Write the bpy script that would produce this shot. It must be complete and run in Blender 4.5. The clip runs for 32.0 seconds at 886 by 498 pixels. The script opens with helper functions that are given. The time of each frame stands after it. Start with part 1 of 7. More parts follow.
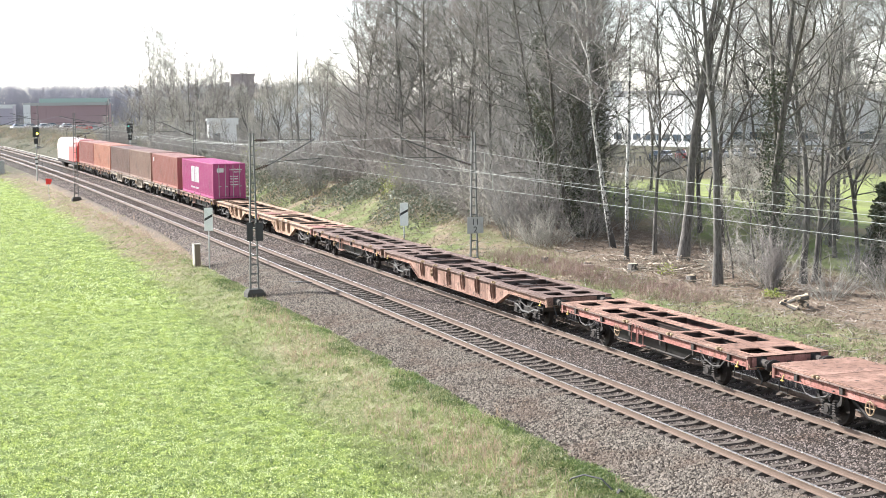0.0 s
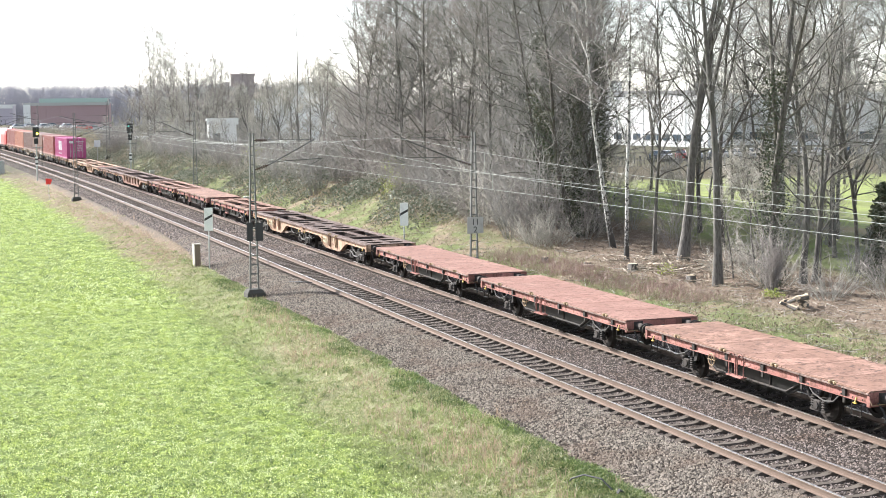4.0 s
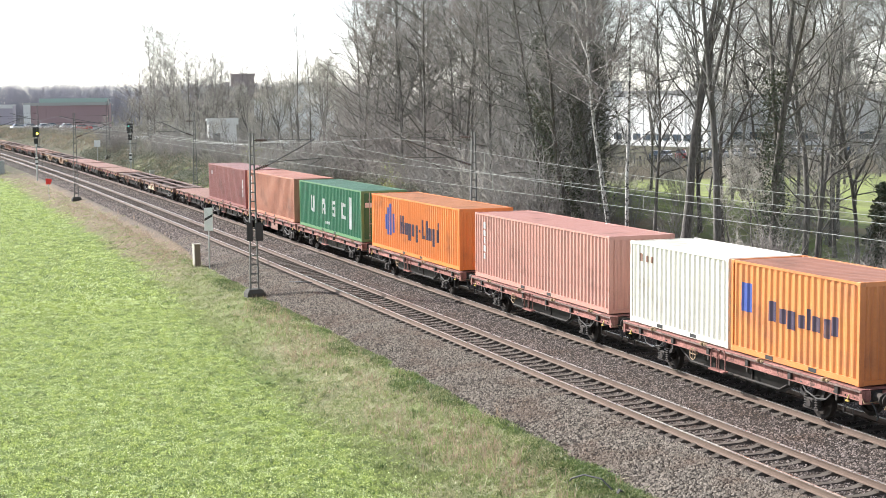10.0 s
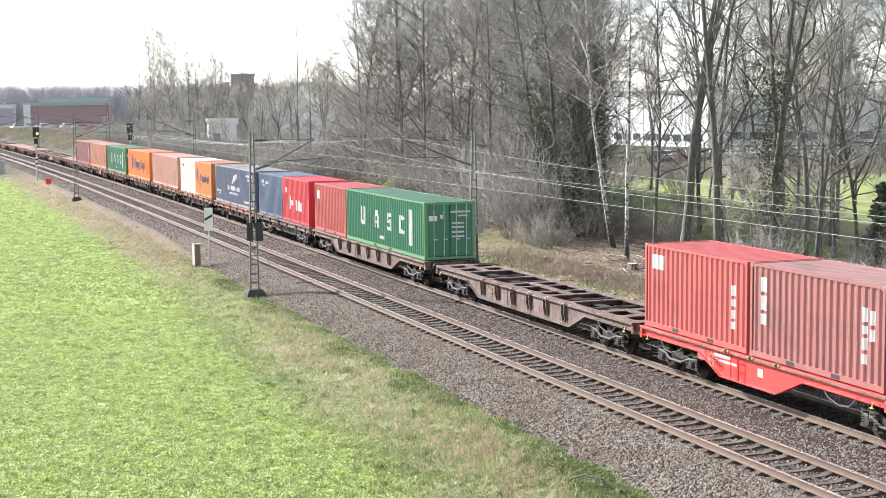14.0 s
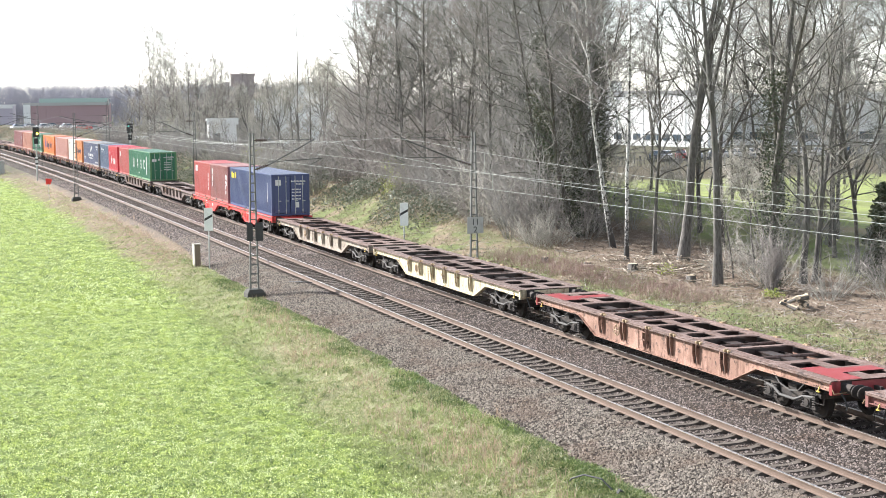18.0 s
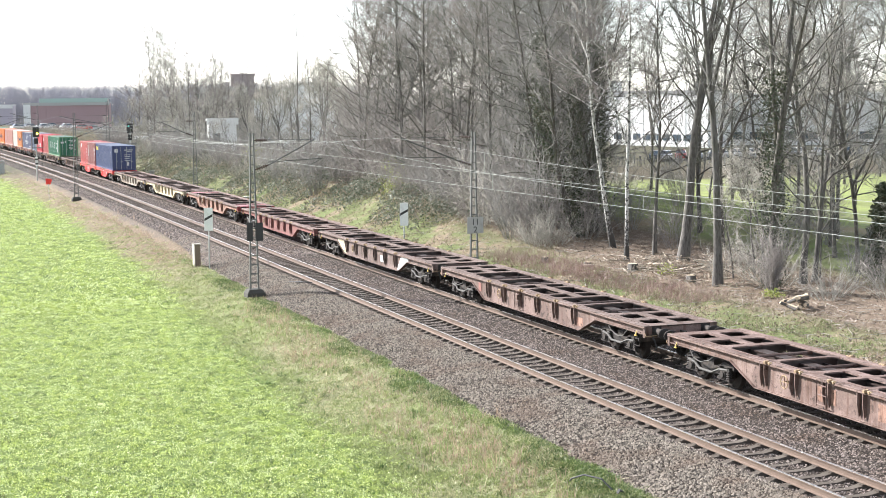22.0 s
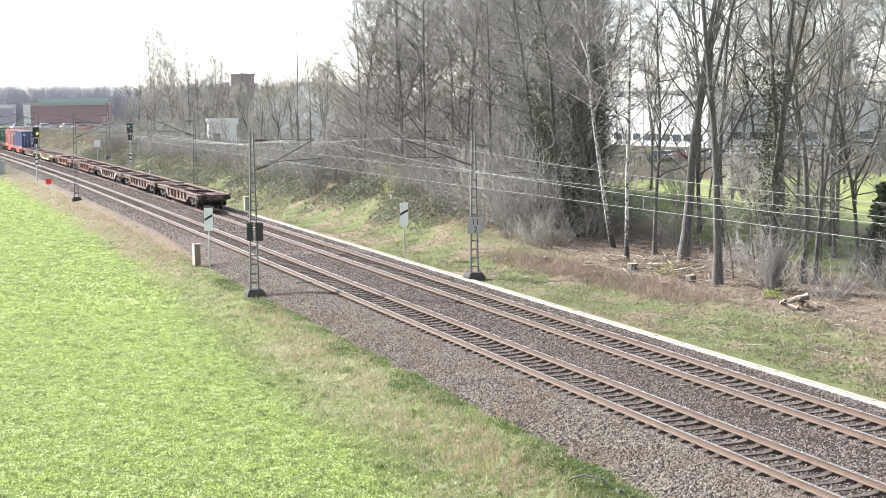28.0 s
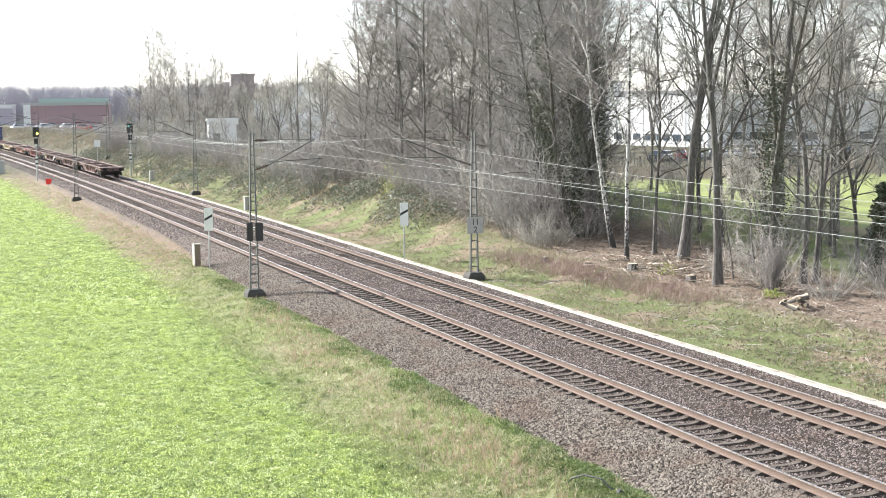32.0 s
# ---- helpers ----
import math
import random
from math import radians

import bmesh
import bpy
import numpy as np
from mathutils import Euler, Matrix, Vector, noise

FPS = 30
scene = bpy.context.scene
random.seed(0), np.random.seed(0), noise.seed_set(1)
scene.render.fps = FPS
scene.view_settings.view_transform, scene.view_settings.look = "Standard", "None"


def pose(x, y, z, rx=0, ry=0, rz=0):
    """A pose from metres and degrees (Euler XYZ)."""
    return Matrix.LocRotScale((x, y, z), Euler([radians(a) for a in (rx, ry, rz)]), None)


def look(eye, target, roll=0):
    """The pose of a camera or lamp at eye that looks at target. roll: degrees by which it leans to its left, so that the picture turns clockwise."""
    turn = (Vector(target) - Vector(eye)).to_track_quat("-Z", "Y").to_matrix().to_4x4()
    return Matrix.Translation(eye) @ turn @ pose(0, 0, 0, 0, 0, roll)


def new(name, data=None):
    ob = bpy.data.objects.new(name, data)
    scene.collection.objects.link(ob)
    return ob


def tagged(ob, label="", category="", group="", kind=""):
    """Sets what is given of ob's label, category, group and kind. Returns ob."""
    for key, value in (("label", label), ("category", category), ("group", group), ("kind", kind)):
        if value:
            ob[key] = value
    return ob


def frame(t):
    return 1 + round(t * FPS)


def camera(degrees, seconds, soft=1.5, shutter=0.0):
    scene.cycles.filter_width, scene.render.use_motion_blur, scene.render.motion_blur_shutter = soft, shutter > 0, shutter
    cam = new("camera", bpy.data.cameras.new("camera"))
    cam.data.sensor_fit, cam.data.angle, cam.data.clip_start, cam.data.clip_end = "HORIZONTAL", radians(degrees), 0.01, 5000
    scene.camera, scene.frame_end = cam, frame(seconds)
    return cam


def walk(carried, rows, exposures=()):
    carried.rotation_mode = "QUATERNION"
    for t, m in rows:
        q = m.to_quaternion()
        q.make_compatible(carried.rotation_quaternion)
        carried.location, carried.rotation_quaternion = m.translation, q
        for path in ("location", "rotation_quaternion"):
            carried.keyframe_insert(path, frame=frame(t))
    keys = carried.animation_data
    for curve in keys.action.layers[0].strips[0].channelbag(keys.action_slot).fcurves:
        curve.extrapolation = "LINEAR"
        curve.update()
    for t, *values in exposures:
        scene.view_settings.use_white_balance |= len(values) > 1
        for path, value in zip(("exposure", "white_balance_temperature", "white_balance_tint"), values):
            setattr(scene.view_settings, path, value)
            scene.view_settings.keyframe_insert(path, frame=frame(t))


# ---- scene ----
CAM_H, FOV = 8.385, 32.76
cam = camera(FOV, 32.0, soft=0.7)
YAW, PITCH, ROLL = 0.3500, 0.0986, -0.487
AIM = (math.sin(YAW) * math.cos(PITCH), math.cos(YAW) * math.cos(PITCH), CAM_H - math.sin(PITCH))
VIEW = look((0, 0, CAM_H), AIM, ROLL)
# the lens opens and closes a little as bright containers pass
walk(cam, [(0.0, VIEW), (32.0, VIEW)], [(t, stops, 6300, 10) for t, stops in ((0, 1.54), (6, 1.54), (7, 1.50), (8, 1.42), (9, 1.25), (10, 1.22), (11, 1.28), (12, 1.32), (13, 1.39), (14, 1.45), (17, 1.50), (19, 1.53), (32, 1.55))])

# ---- sky and sun ----
SUN_EL, SUN_AZ = radians(32.5), radians(-38)      # azimuth from +y towards +x
world = bpy.data.worlds.new("sky")
scene.world = world
world.use_nodes = True
wn = world.node_tree
sky = wn.nodes.new("ShaderNodeTexSky")
sky.sky_type, sky.sun_disc = "NISHITA", False
sky.sun_elevation, sky.sun_rotation = SUN_EL, SUN_AZ
sky.air_density, sky.dust_density, sky.ozone_density = 1.0, 0.2, 2.0
pale = wn.nodes.new("ShaderNodeHueSaturation")      # thin white haze takes the colour out of the sky
pale.inputs["Saturation"].default_value = 0.4
wn.nodes["Background"].inputs[1].default_value = 0.11
wn.links.new(sky.outputs[0], pale.inputs["Color"])
wn.links.new(pale.outputs[0], wn.nodes["Background"].inputs[0])
sun_data = bpy.data.lights.new("sun", "SUN")
sun_data.energy, sun_data.angle, sun_data.color = 5.0, radians(0.55), (1.0, 0.965, 0.92)
sun = new("sun", sun_data)
to_sun = Vector((math.sin(SUN_AZ) * math.cos(SUN_EL), math.cos(SUN_AZ) * math.cos(SUN_EL), math.sin(SUN_EL)))
sun.matrix_world = look(to_sun * 300, (0, 0, 0))

# ---- the line: two tracks, straight and then bending slightly to the west ----
X_NEAR, X_FAR, BEND_Y, BEND_K = 19.264, 23.356, 104.4, 0.1864e-3


def drift(y):
    """Sideways shift of the line at y."""
    return -BEND_K * np.maximum(0.0, np.asarray(y, float) - BEND_Y) ** 2 / 2


def heading(y):
    """Turn of the line at y, in degrees about z."""
    return math.degrees(BEND_K * max(0.0, y - BEND_Y))


def advance(t):
    """How far the train has run at t seconds, counted from 13 s."""
    d = t - 13.0
    return 19.626 * d - 0.14765 * d ** 2 - 0.001243 * d ** 3


TIMES = [0, 1, 2, 3, 4, 5, 6, 7, 8, 9, 10, 11, 12, 13, 14, 15, 16, 17, 18, 19, 20, 21, 22, 23, 24, 25, 26, 27, 28, 29, 30, 31, 32]
MOVERS = []      # (thing, its middle along the train, its height)

# ---- mesh tools ----
class Build:
    """Collects boxes, bars, tubes and sheets into one mesh."""

    def __init__(self):
        self.v, self.f, self.n = [], [], 0

    def add(self, verts, faces):
        verts = np.asarray(verts, float).reshape(-1, 3)
        self.v.append(verts)
        self.f.extend([tuple(i + self.n for i in f) for f in faces])
        self.n += len(verts)
        return self

    def box(self, x0, y0, z0, x1, y1, z1, bevel=0.0):
        if bevel <= 0:
            v = [(x, y, z) for z in (z0, z1) for y in (y0, y1) for x in (x0, x1)]
            return self.add(v, [(0, 2, 3, 1), (4, 5, 7, 6), (0, 1, 5, 4), (2, 6, 7, 3), (0, 4, 6, 2), (1, 3, 7, 5)])
        b = min(bevel, abs(x1 - x0) / 3, abs(y1 - y0) / 3, abs(z1 - z0) / 3)
        ring = lambda i, z: [(x0 + i, y0 + b + i, z), (x0 + b + i, y0 + i, z), (x1 - b - i, y0 + i, z), (x1 - i, y0 + b + i, z),
                             (x1 - i, y1 - b - i, z), (x1 - b - i, y1 - i, z), (x0 + b + i, y1 - i, z), (x0 + i, y1 - b - i, z)]
        return self.loft([ring(b, z0), ring(0, z0 + b), ring(0, z1 - b), ring(b, z1)])

    def loft(self, rings, closed=True, caps=True):
        k = len(rings[0])
        v = [p for r in rings for p in r]
        f = []
        for i in range(len(rings) - 1):
            for j in range(k if closed else k - 1):
                a, b = i * k + j, i * k + (j + 1) % k
                f.append((a, b, b + k, a + k))
        if caps and closed:
            f.append(tuple(range(k))[::-1])
            f.append(tuple(range((len(rings) - 1) * k, len(rings) * k)))
        return self.add(v, f)

    def prism(self, outline, axis, a, b):
        """outline: 2D points; axis: the one it is drawn out along, from a to b."""
        put = {"x": lambda p, d: (d, p[0], p[1]), "y": lambda p, d: (p[0], d, p[1]), "z": lambda p, d: (p[0], p[1], d)}[axis]
        return self.loft([[put(p, a) for p in outline], [put(p, b) for p in outline]])

    def rod(self, p0, p1, r0, r1=None, sides=8, caps=True):
        p0, p1 = Vector(p0), Vector(p1)
        r1 = r0 if r1 is None else r1
        w = (p1 - p0).normalized()
        u = w.orthogonal().normalized()
        q = w.cross(u)
        ring = lambda p, r: [p + (u * math.cos(2 * math.pi * i / sides) + q * math.sin(2 * math.pi * i / sides)) * r for i in range(sides)]
        return self.loft([ring(p0, r0), ring(p1, r1)], caps=caps)

    def path(self, pts, r, sides=6):
        """A bent tube through the points, in one piece."""
        pts = [Vector(p) for p in pts]
        rings = []
        for i, p in enumerate(pts):
            w = (pts[min(i + 1, len(pts) - 1)] - pts[max(i - 1, 0)]).normalized()
            u = w.cross(Vector((0, 0, 1)) if abs(w.z) < 0.95 else Vector((1, 0, 0))).normalized()
            q = w.cross(u)
            rings.append([p + (u * math.cos(2 * math.pi * k / sides) + q * math.sin(2 * math.pi * k / sides)) * r for k in range(sides)])
        return self.loft(rings)

    def torus(self, c, R, r, axis="x", n=16, m=6):
        rings = []
        for i in range(n + 1):
            a = 2 * math.pi * i / n
            rg = []
            for j in range(m):
                b = 2 * math.pi * j / m
                u, w, h = (R + r * math.cos(b)) * math.cos(a), (R + r * math.cos(b)) * math.sin(a), r * math.sin(b)
                rg.append({"x": (c[0] + h, c[1] + u, c[2] + w), "y": (c[0] + u, c[1] + h, c[2] + w), "z": (c[0] + u, c[1] + w, c[2] + h)}[axis])
            rings.append(rg)
        return self.loft(rings, caps=False)

    def turn(self, m):
        """Move all that is in it so far."""
        a = np.array(m)
        self.v = [v @ a[:3, :3].T + a[:3, 3] for v in self.v]
        return self

    def mesh(self, name, material, smooth=False):
        me = bpy.data.meshes.new(name)
        me.from_pydata(np.concatenate(self.v).tolist(), [], self.f)
        me.materials.append(material)
        if smooth:
            me.shade_smooth()
        return me


def fast_mesh(name, verts, faces, material, smooth=False):
    """A mesh from big arrays; all faces have the same number of corners."""
    verts, faces = np.asarray(verts, np.float32), np.asarray(faces, np.int32)
    me = bpy.data.meshes.new(name)
    k = faces.shape[1]
    me.vertices.add(len(verts)), me.loops.add(faces.size), me.polygons.add(len(faces))
    me.vertices.foreach_set("co", verts.ravel())
    me.loops.foreach_set("vertex_index", faces.ravel())
    me.polygons.foreach_set("loop_start", np.arange(0, faces.size, k, dtype=np.int32))
    me.update(calc_edges=True)
    me.materials.append(material)
    if smooth:
        me.shade_smooth()
    return me


def part(name, b, material, parent, label="", smooth=False, at=None):
    """One mesh object under a thing or under a part. b: a Build or a finished mesh."""
    me = b.mesh(name, material, smooth) if isinstance(b, Build) else b
    ob = new(name, me)
    ob.parent = parent
    if at is not None:
        ob.matrix_basis = at
    if label:
        tagged(ob, label)
    return ob


def thing(name, label, category, group="", kind="", at=None):
    ob = new(name)
    ob.empty_display_size = 0.3
    if at is not None:
        ob.matrix_basis = at
    return tagged(ob, label, category, group, kind)


def whole(name, b, material, label, category, group="", kind="", at=None, smooth=False):
    """A thing that is one mesh."""
    ob = new(name, b.mesh(name, material, smooth) if isinstance(b, Build) else b)
    if at is not None:
        ob.matrix_basis = at
    return tagged(ob, label, category, group, kind)

# ---- materials ----
def base_mat(name, rough=0.8, metal=0.0):
    m = bpy.data.materials.new(name)
    m.use_nodes = True
    nt = m.node_tree
    p = nt.nodes["Principled BSDF"]
    p.inputs["Roughness"].default_value, p.inputs["Metallic"].default_value = rough, metal
    return m, nt, p


def node(nt, kind, **inputs):
    n = nt.nodes.new("ShaderNode" + kind)
    for k, v in inputs.items():
        n.inputs[k.replace("_", " ")].default_value = v
    return n


def mixed(nt, fac, a, b):
    """A colour between a and b; each a colour or an output socket."""
    n = nt.nodes.new("ShaderNodeMix")
    n.data_type = "RGBA"
    for sock, v in ((n.inputs[0], fac), (n.inputs[6], a), (n.inputs[7], b)):
        if isinstance(v, bpy.types.NodeSocket):
            nt.links.new(v, sock)
        else:
            sock.default_value = (*v, 1) if isinstance(v, tuple) else v
    return n.outputs[2]


def ramp(nt, value, lo, hi):
    n = nt.nodes.new("ShaderNodeMapRange")
    n.interpolation_type = "SMOOTHSTEP"
    nt.links.new(value, n.inputs[0])
    n.inputs[1].default_value, n.inputs[2].default_value = lo, hi
    return n.outputs[0]


def sums(nt, op, a, b):
    n = nt.nodes.new("ShaderNodeMath")
    n.operation = op
    for s, v in zip(n.inputs, (a, b)):
        if isinstance(v, bpy.types.NodeSocket):
            nt.links.new(v, s)
        else:
            s.default_value = v
    return n.outputs[0]


def noisy(nt, scale, detail=4.0, rough=0.6, coord=None, stretch=None):
    n = node(nt, "TexNoise", Scale=scale, Detail=detail, Roughness=rough)
    if coord is None:
        coord = nt.nodes.new("ShaderNodeTexCoord").outputs["Object"]
    if stretch:
        mp = nt.nodes.new("ShaderNodeMapping")
        mp.inputs["Scale"].default_value = stretch
        nt.links.new(coord, mp.inputs[0])
        coord = mp.outputs[0]
    nt.links.new(coord, n.inputs["Vector"])
    return n.outputs[0]


def relief(nt, p, height, strength=0.4, distance=0.01):
    b = node(nt, "Bump", Strength=strength, Distance=distance)
    nt.links.new(height, b.inputs["Height"])
    nt.links.new(b.outputs[0], p.inputs["Normal"])


def matt(m, level=0.15):
    """Takes the sheen off a material."""
    m.node_tree.nodes["Principled BSDF"].inputs["Specular IOR Level"].default_value = level
    return m


def weathered(name, colour, dirt=(0.06, 0.045, 0.035), amount=0.5, rough=0.6, metal=0.0, scale=1.2, streak=True, grain=25.0, vary=0.0):
    """Paint or metal with stains, streaks and fine grain."""
    m, nt, p = base_mat(name, rough, metal)
    big = noisy(nt, scale, 6, 0.65)
    fine = noisy(nt, grain, 3, 0.6)
    col = mixed(nt, ramp(nt, big, 0.62 - 0.25 * amount, 0.85), colour, dirt)
    if streak:
        run = noisy(nt, 3.0, 5, 0.7, stretch=(1.0, 1.0, 0.12))
        s = sums(nt, "MULTIPLY", ramp(nt, run, 0.52, 0.8), 0.6 * amount)
        col = mixed(nt, s, col, dirt)
    f = sums(nt, "MULTIPLY", ramp(nt, fine, 0.35, 0.75), 0.25)
    col = mixed(nt, f, col, tuple(c * 0.55 for c in colour))
    if vary:
        r = nt.nodes.new("ShaderNodeObjectInfo").outputs["Random"]
        col = mixed(nt, sums(nt, "MULTIPLY", r, vary), col, tuple(min(1, c * 1.8) for c in colour))
    nt.links.new(col, p.inputs["Base Color"])
    rr = sums(nt, "ADD", sums(nt, "MULTIPLY", big, 0.3), rough - 0.15)
    nt.links.new(rr, p.inputs["Roughness"])
    relief(nt, p, fine, 0.25, 0.004)
    return m


def bark(name, light, dark, scale=14.0, bands=False):
    m, nt, p = base_mat(name, 0.9)
    n = noisy(nt, scale, 5, 0.7, stretch=(1.6, 1.6, 1.1) if bands else (1, 1, 0.2))
    lo = noisy(nt, 0.9, 3, 0.6)
    col = mixed(nt, ramp(nt, n, 0.50 if bands else 0.4, 0.56 if bands else 0.66), light, dark)
    col = mixed(nt, sums(nt, "MULTIPLY", ramp(nt, lo, 0.45, 0.75), 0.45), col, (0.06, 0.075, 0.03))
    if bands:      # old birch bark is black and cracked round the foot
        sep = nt.nodes.new("ShaderNodeSeparateXYZ")
        nt.links.new(nt.nodes.new("ShaderNodeTexCoord").outputs["Object"], sep.inputs[0])
        k = sums(nt, "ADD", sums(nt, "MULTIPLY", sep.outputs[2], -0.22), sums(nt, "MULTIPLY", n, 1.6))
        col = mixed(nt, ramp(nt, k, 0.25, 0.6), col, dark)
    nt.links.new(col, p.inputs["Base Color"])
    relief(nt, p, n, 0.5, 0.01)
    return m


def blades(name, low, high, dry, share=0.3, glow=0.35, patch=0.35, shine=0.55, fleck=0.0):
    """Grass and leaves: colour varies from blade to blade and from patch to patch; light passes through."""
    m, nt, p = base_mat(name, shine)
    geo = nt.nodes.new("ShaderNodeNewGeometry")
    rnd = geo.outputs["Random Per Island"]
    col = mixed(nt, rnd, low, high)
    pn = noisy(nt, patch, 4, 0.6)
    k = sums(nt, "ADD", sums(nt, "MULTIPLY", rnd, 0.35), pn)
    col = mixed(nt, ramp(nt, k, 1.0 - share, 1.15 - share), col, dry)
    # flecks put small darker spots into the colour for shade among tufts
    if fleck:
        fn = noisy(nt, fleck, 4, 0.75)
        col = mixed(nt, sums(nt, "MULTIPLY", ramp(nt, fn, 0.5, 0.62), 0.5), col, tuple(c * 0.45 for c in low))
    nt.links.new(col, p.inputs["Base Color"])
    tr = nt.nodes.new("ShaderNodeBsdfTranslucent")
    nt.links.new(col, tr.inputs[0])
    mx = nt.nodes.new("ShaderNodeMixShader")
    mx.inputs[0].default_value = glow
    nt.links.new(p.outputs[0], mx.inputs[1])
    nt.links.new(tr.outputs[0], mx.inputs[2])
    nt.links.new(mx.outputs[0], nt.nodes["Material Output"].inputs[0])
    return m


def glass_like(name, colour, rough=0.08):
    m, nt, p = base_mat(name, rough)
    p.inputs["Base Color"].default_value = (*colour, 1)
    p.inputs["Coat Weight"].default_value = 0.6
    return m


def lamp_mat(name, colour, power):
    m, nt, p = base_mat(name, 0.3)
    p.inputs["Base Color"].default_value = (*colour, 1)
    p.inputs["Emission Color"].default_value = (*colour, 1)
    p.inputs["Emission Strength"].default_value = power
    return m


def ground_mat():
    """Field, verge, woodland floor and far meadow, by the distance from the line."""
    m, nt, p = base_mat("soil_and_grass", 0.95)
    pos = nt.nodes.new("ShaderNodeNewGeometry").outputs["Position"]
    sep = nt.nodes.new("ShaderNodeSeparateXYZ")
    nt.links.new(pos, sep.inputs[0])
    x, y = sep.outputs[0], sep.outputs[1]
    d = sums(nt, "MAXIMUM", sums(nt, "SUBTRACT", y, BEND_Y), 0.0)
    q = sums(nt, "ADD", x, sums(nt, "MULTIPLY", sums(nt, "MULTIPLY", d, d), BEND_K / 2))
    wob = noisy(nt, 0.35, 5, 0.65, coord=pos)
    wob2 = noisy(nt, 2.2, 5, 0.7, coord=pos)
    fine = noisy(nt, 22.0, 6, 0.85, coord=pos)
    patch = noisy(nt, 0.06, 4, 0.6, coord=pos)
    straw = noisy(nt, 6.0, 6, 0.8, coord=pos)
    qw = sums(nt, "ADD", q, sums(nt, "MULTIPLY", sums(nt, "SUBTRACT", wob, 0.5), 3.4))
    field = mixed(nt, ramp(nt, wob2, 0.35, 0.7), (0.13, 0.18, 0.05), (0.19, 0.24, 0.07))
    # dark specks in the ground colour stand for shaded gaps between tufts
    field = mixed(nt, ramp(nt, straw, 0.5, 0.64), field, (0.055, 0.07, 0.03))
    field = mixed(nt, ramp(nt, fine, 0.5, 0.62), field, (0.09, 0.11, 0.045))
    fe = sums(nt, "MINIMUM", sums(nt, "ADD", sums(nt, "MULTIPLY", y, 0.03), 10.2), 13.0)
    off = sums(nt, "SUBTRACT", qw, fe)
    verge = mixed(nt, ramp(nt, straw, 0.45, 0.6), (0.26, 0.24, 0.15), (0.19, 0.225, 0.095))
    verge = mixed(nt, ramp(nt, wob, 0.44, 0.56), verge, (0.20, 0.23, 0.095))
    verge = mixed(nt, ramp(nt, fine, 0.5, 0.62), verge, (0.11, 0.09, 0.055))
    edge = mixed(nt, ramp(nt, straw, 0.4, 0.6), (0.075, 0.13, 0.035), (0.17, 0.195, 0.075))
    qe = sums(nt, "ADD", q, sums(nt, "MULTIPLY", sums(nt, "SUBTRACT", wob, 0.5), 2.4))
    verge = mixed(nt, ramp(nt, qe, 15.0, 15.5), verge, edge)
    soil = mixed(nt, ramp(nt, straw, 0.42, 0.6), (0.25, 0.18, 0.13), (0.16, 0.125, 0.09))
    soil = mixed(nt, ramp(nt, wob2, 0.5, 0.68), soil, (0.23, 0.22, 0.11))
    soil = mixed(nt, ramp(nt, fine, 0.46, 0.62), soil, (0.10, 0.08, 0.06))
    verge = mixed(nt, ramp(nt, y, 70.0, 92.0), verge, soil)
    grit = mixed(nt, ramp(nt, fine, 0.45, 0.62), (0.17, 0.14, 0.115), (0.085, 0.07, 0.06))
    verge = mixed(nt, sums(nt, "MULTIPLY", ramp(nt, qe, 16.0, 16.7), ramp(nt, y, 84.0, 110.0)), verge, grit)
    bank = mixed(nt, ramp(nt, straw, 0.4, 0.6), (0.27, 0.205, 0.15), (0.175, 0.15, 0.095))
    bank = mixed(nt, ramp(nt, wob, 0.40, 0.54), bank, (0.14, 0.165, 0.068))
    bank = mixed(nt, ramp(nt, fine, 0.5, 0.64), bank, (0.08, 0.06, 0.045))
    wood = mixed(nt, ramp(nt, wob2, 0.4, 0.65), (0.16, 0.12, 0.09), (0.25, 0.20, 0.155))
    wood = mixed(nt, ramp(nt, fine, 0.48, 0.65), wood, (0.08, 0.06, 0.045))
    mead = mixed(nt, ramp(nt, wob, 0.35, 0.65), (0.19, 0.235, 0.085), (0.17, 0.185, 0.09))
    mead = mixed(nt, ramp(nt, wob2, 0.5, 0.75), mead, (0.13, 0.12, 0.075))
    mead = mixed(nt, ramp(nt, patch, 0.54, 0.66), mead, (0.21, 0.18, 0.115))
    glade = mixed(nt, ramp(nt, wob, 0.3, 0.6), (0.25, 0.29, 0.10), (0.20, 0.22, 0.095))
    mead = mixed(nt, ramp(nt, y, 98.0, 112.0), mead, glade)
    mead = mixed(nt, ramp(nt, y, 150.0, 160.0), mead, (0.085, 0.072, 0.05))
    col = mixed(nt, ramp(nt, off, -0.3, 1.2), field, verge)
    col = mixed(nt, ramp(nt, q, 20.0, 21.0), col, bank)
    col = mixed(nt, ramp(nt, qw, 30.6, 33.6), col, wood)
    col = mixed(nt, ramp(nt, qw, 40.0, 44.0), col, mead)
    far = mixed(nt, ramp(nt, wob, 0.4, 0.6), (0.09, 0.08, 0.058), (0.08, 0.08, 0.05))
    col = mixed(nt, ramp(nt, y, 175.0, 215.0), col, far)
    nt.links.new(col, p.inputs["Base Color"])
    relief(nt, p, fine, 0.6, 0.06)
    return m


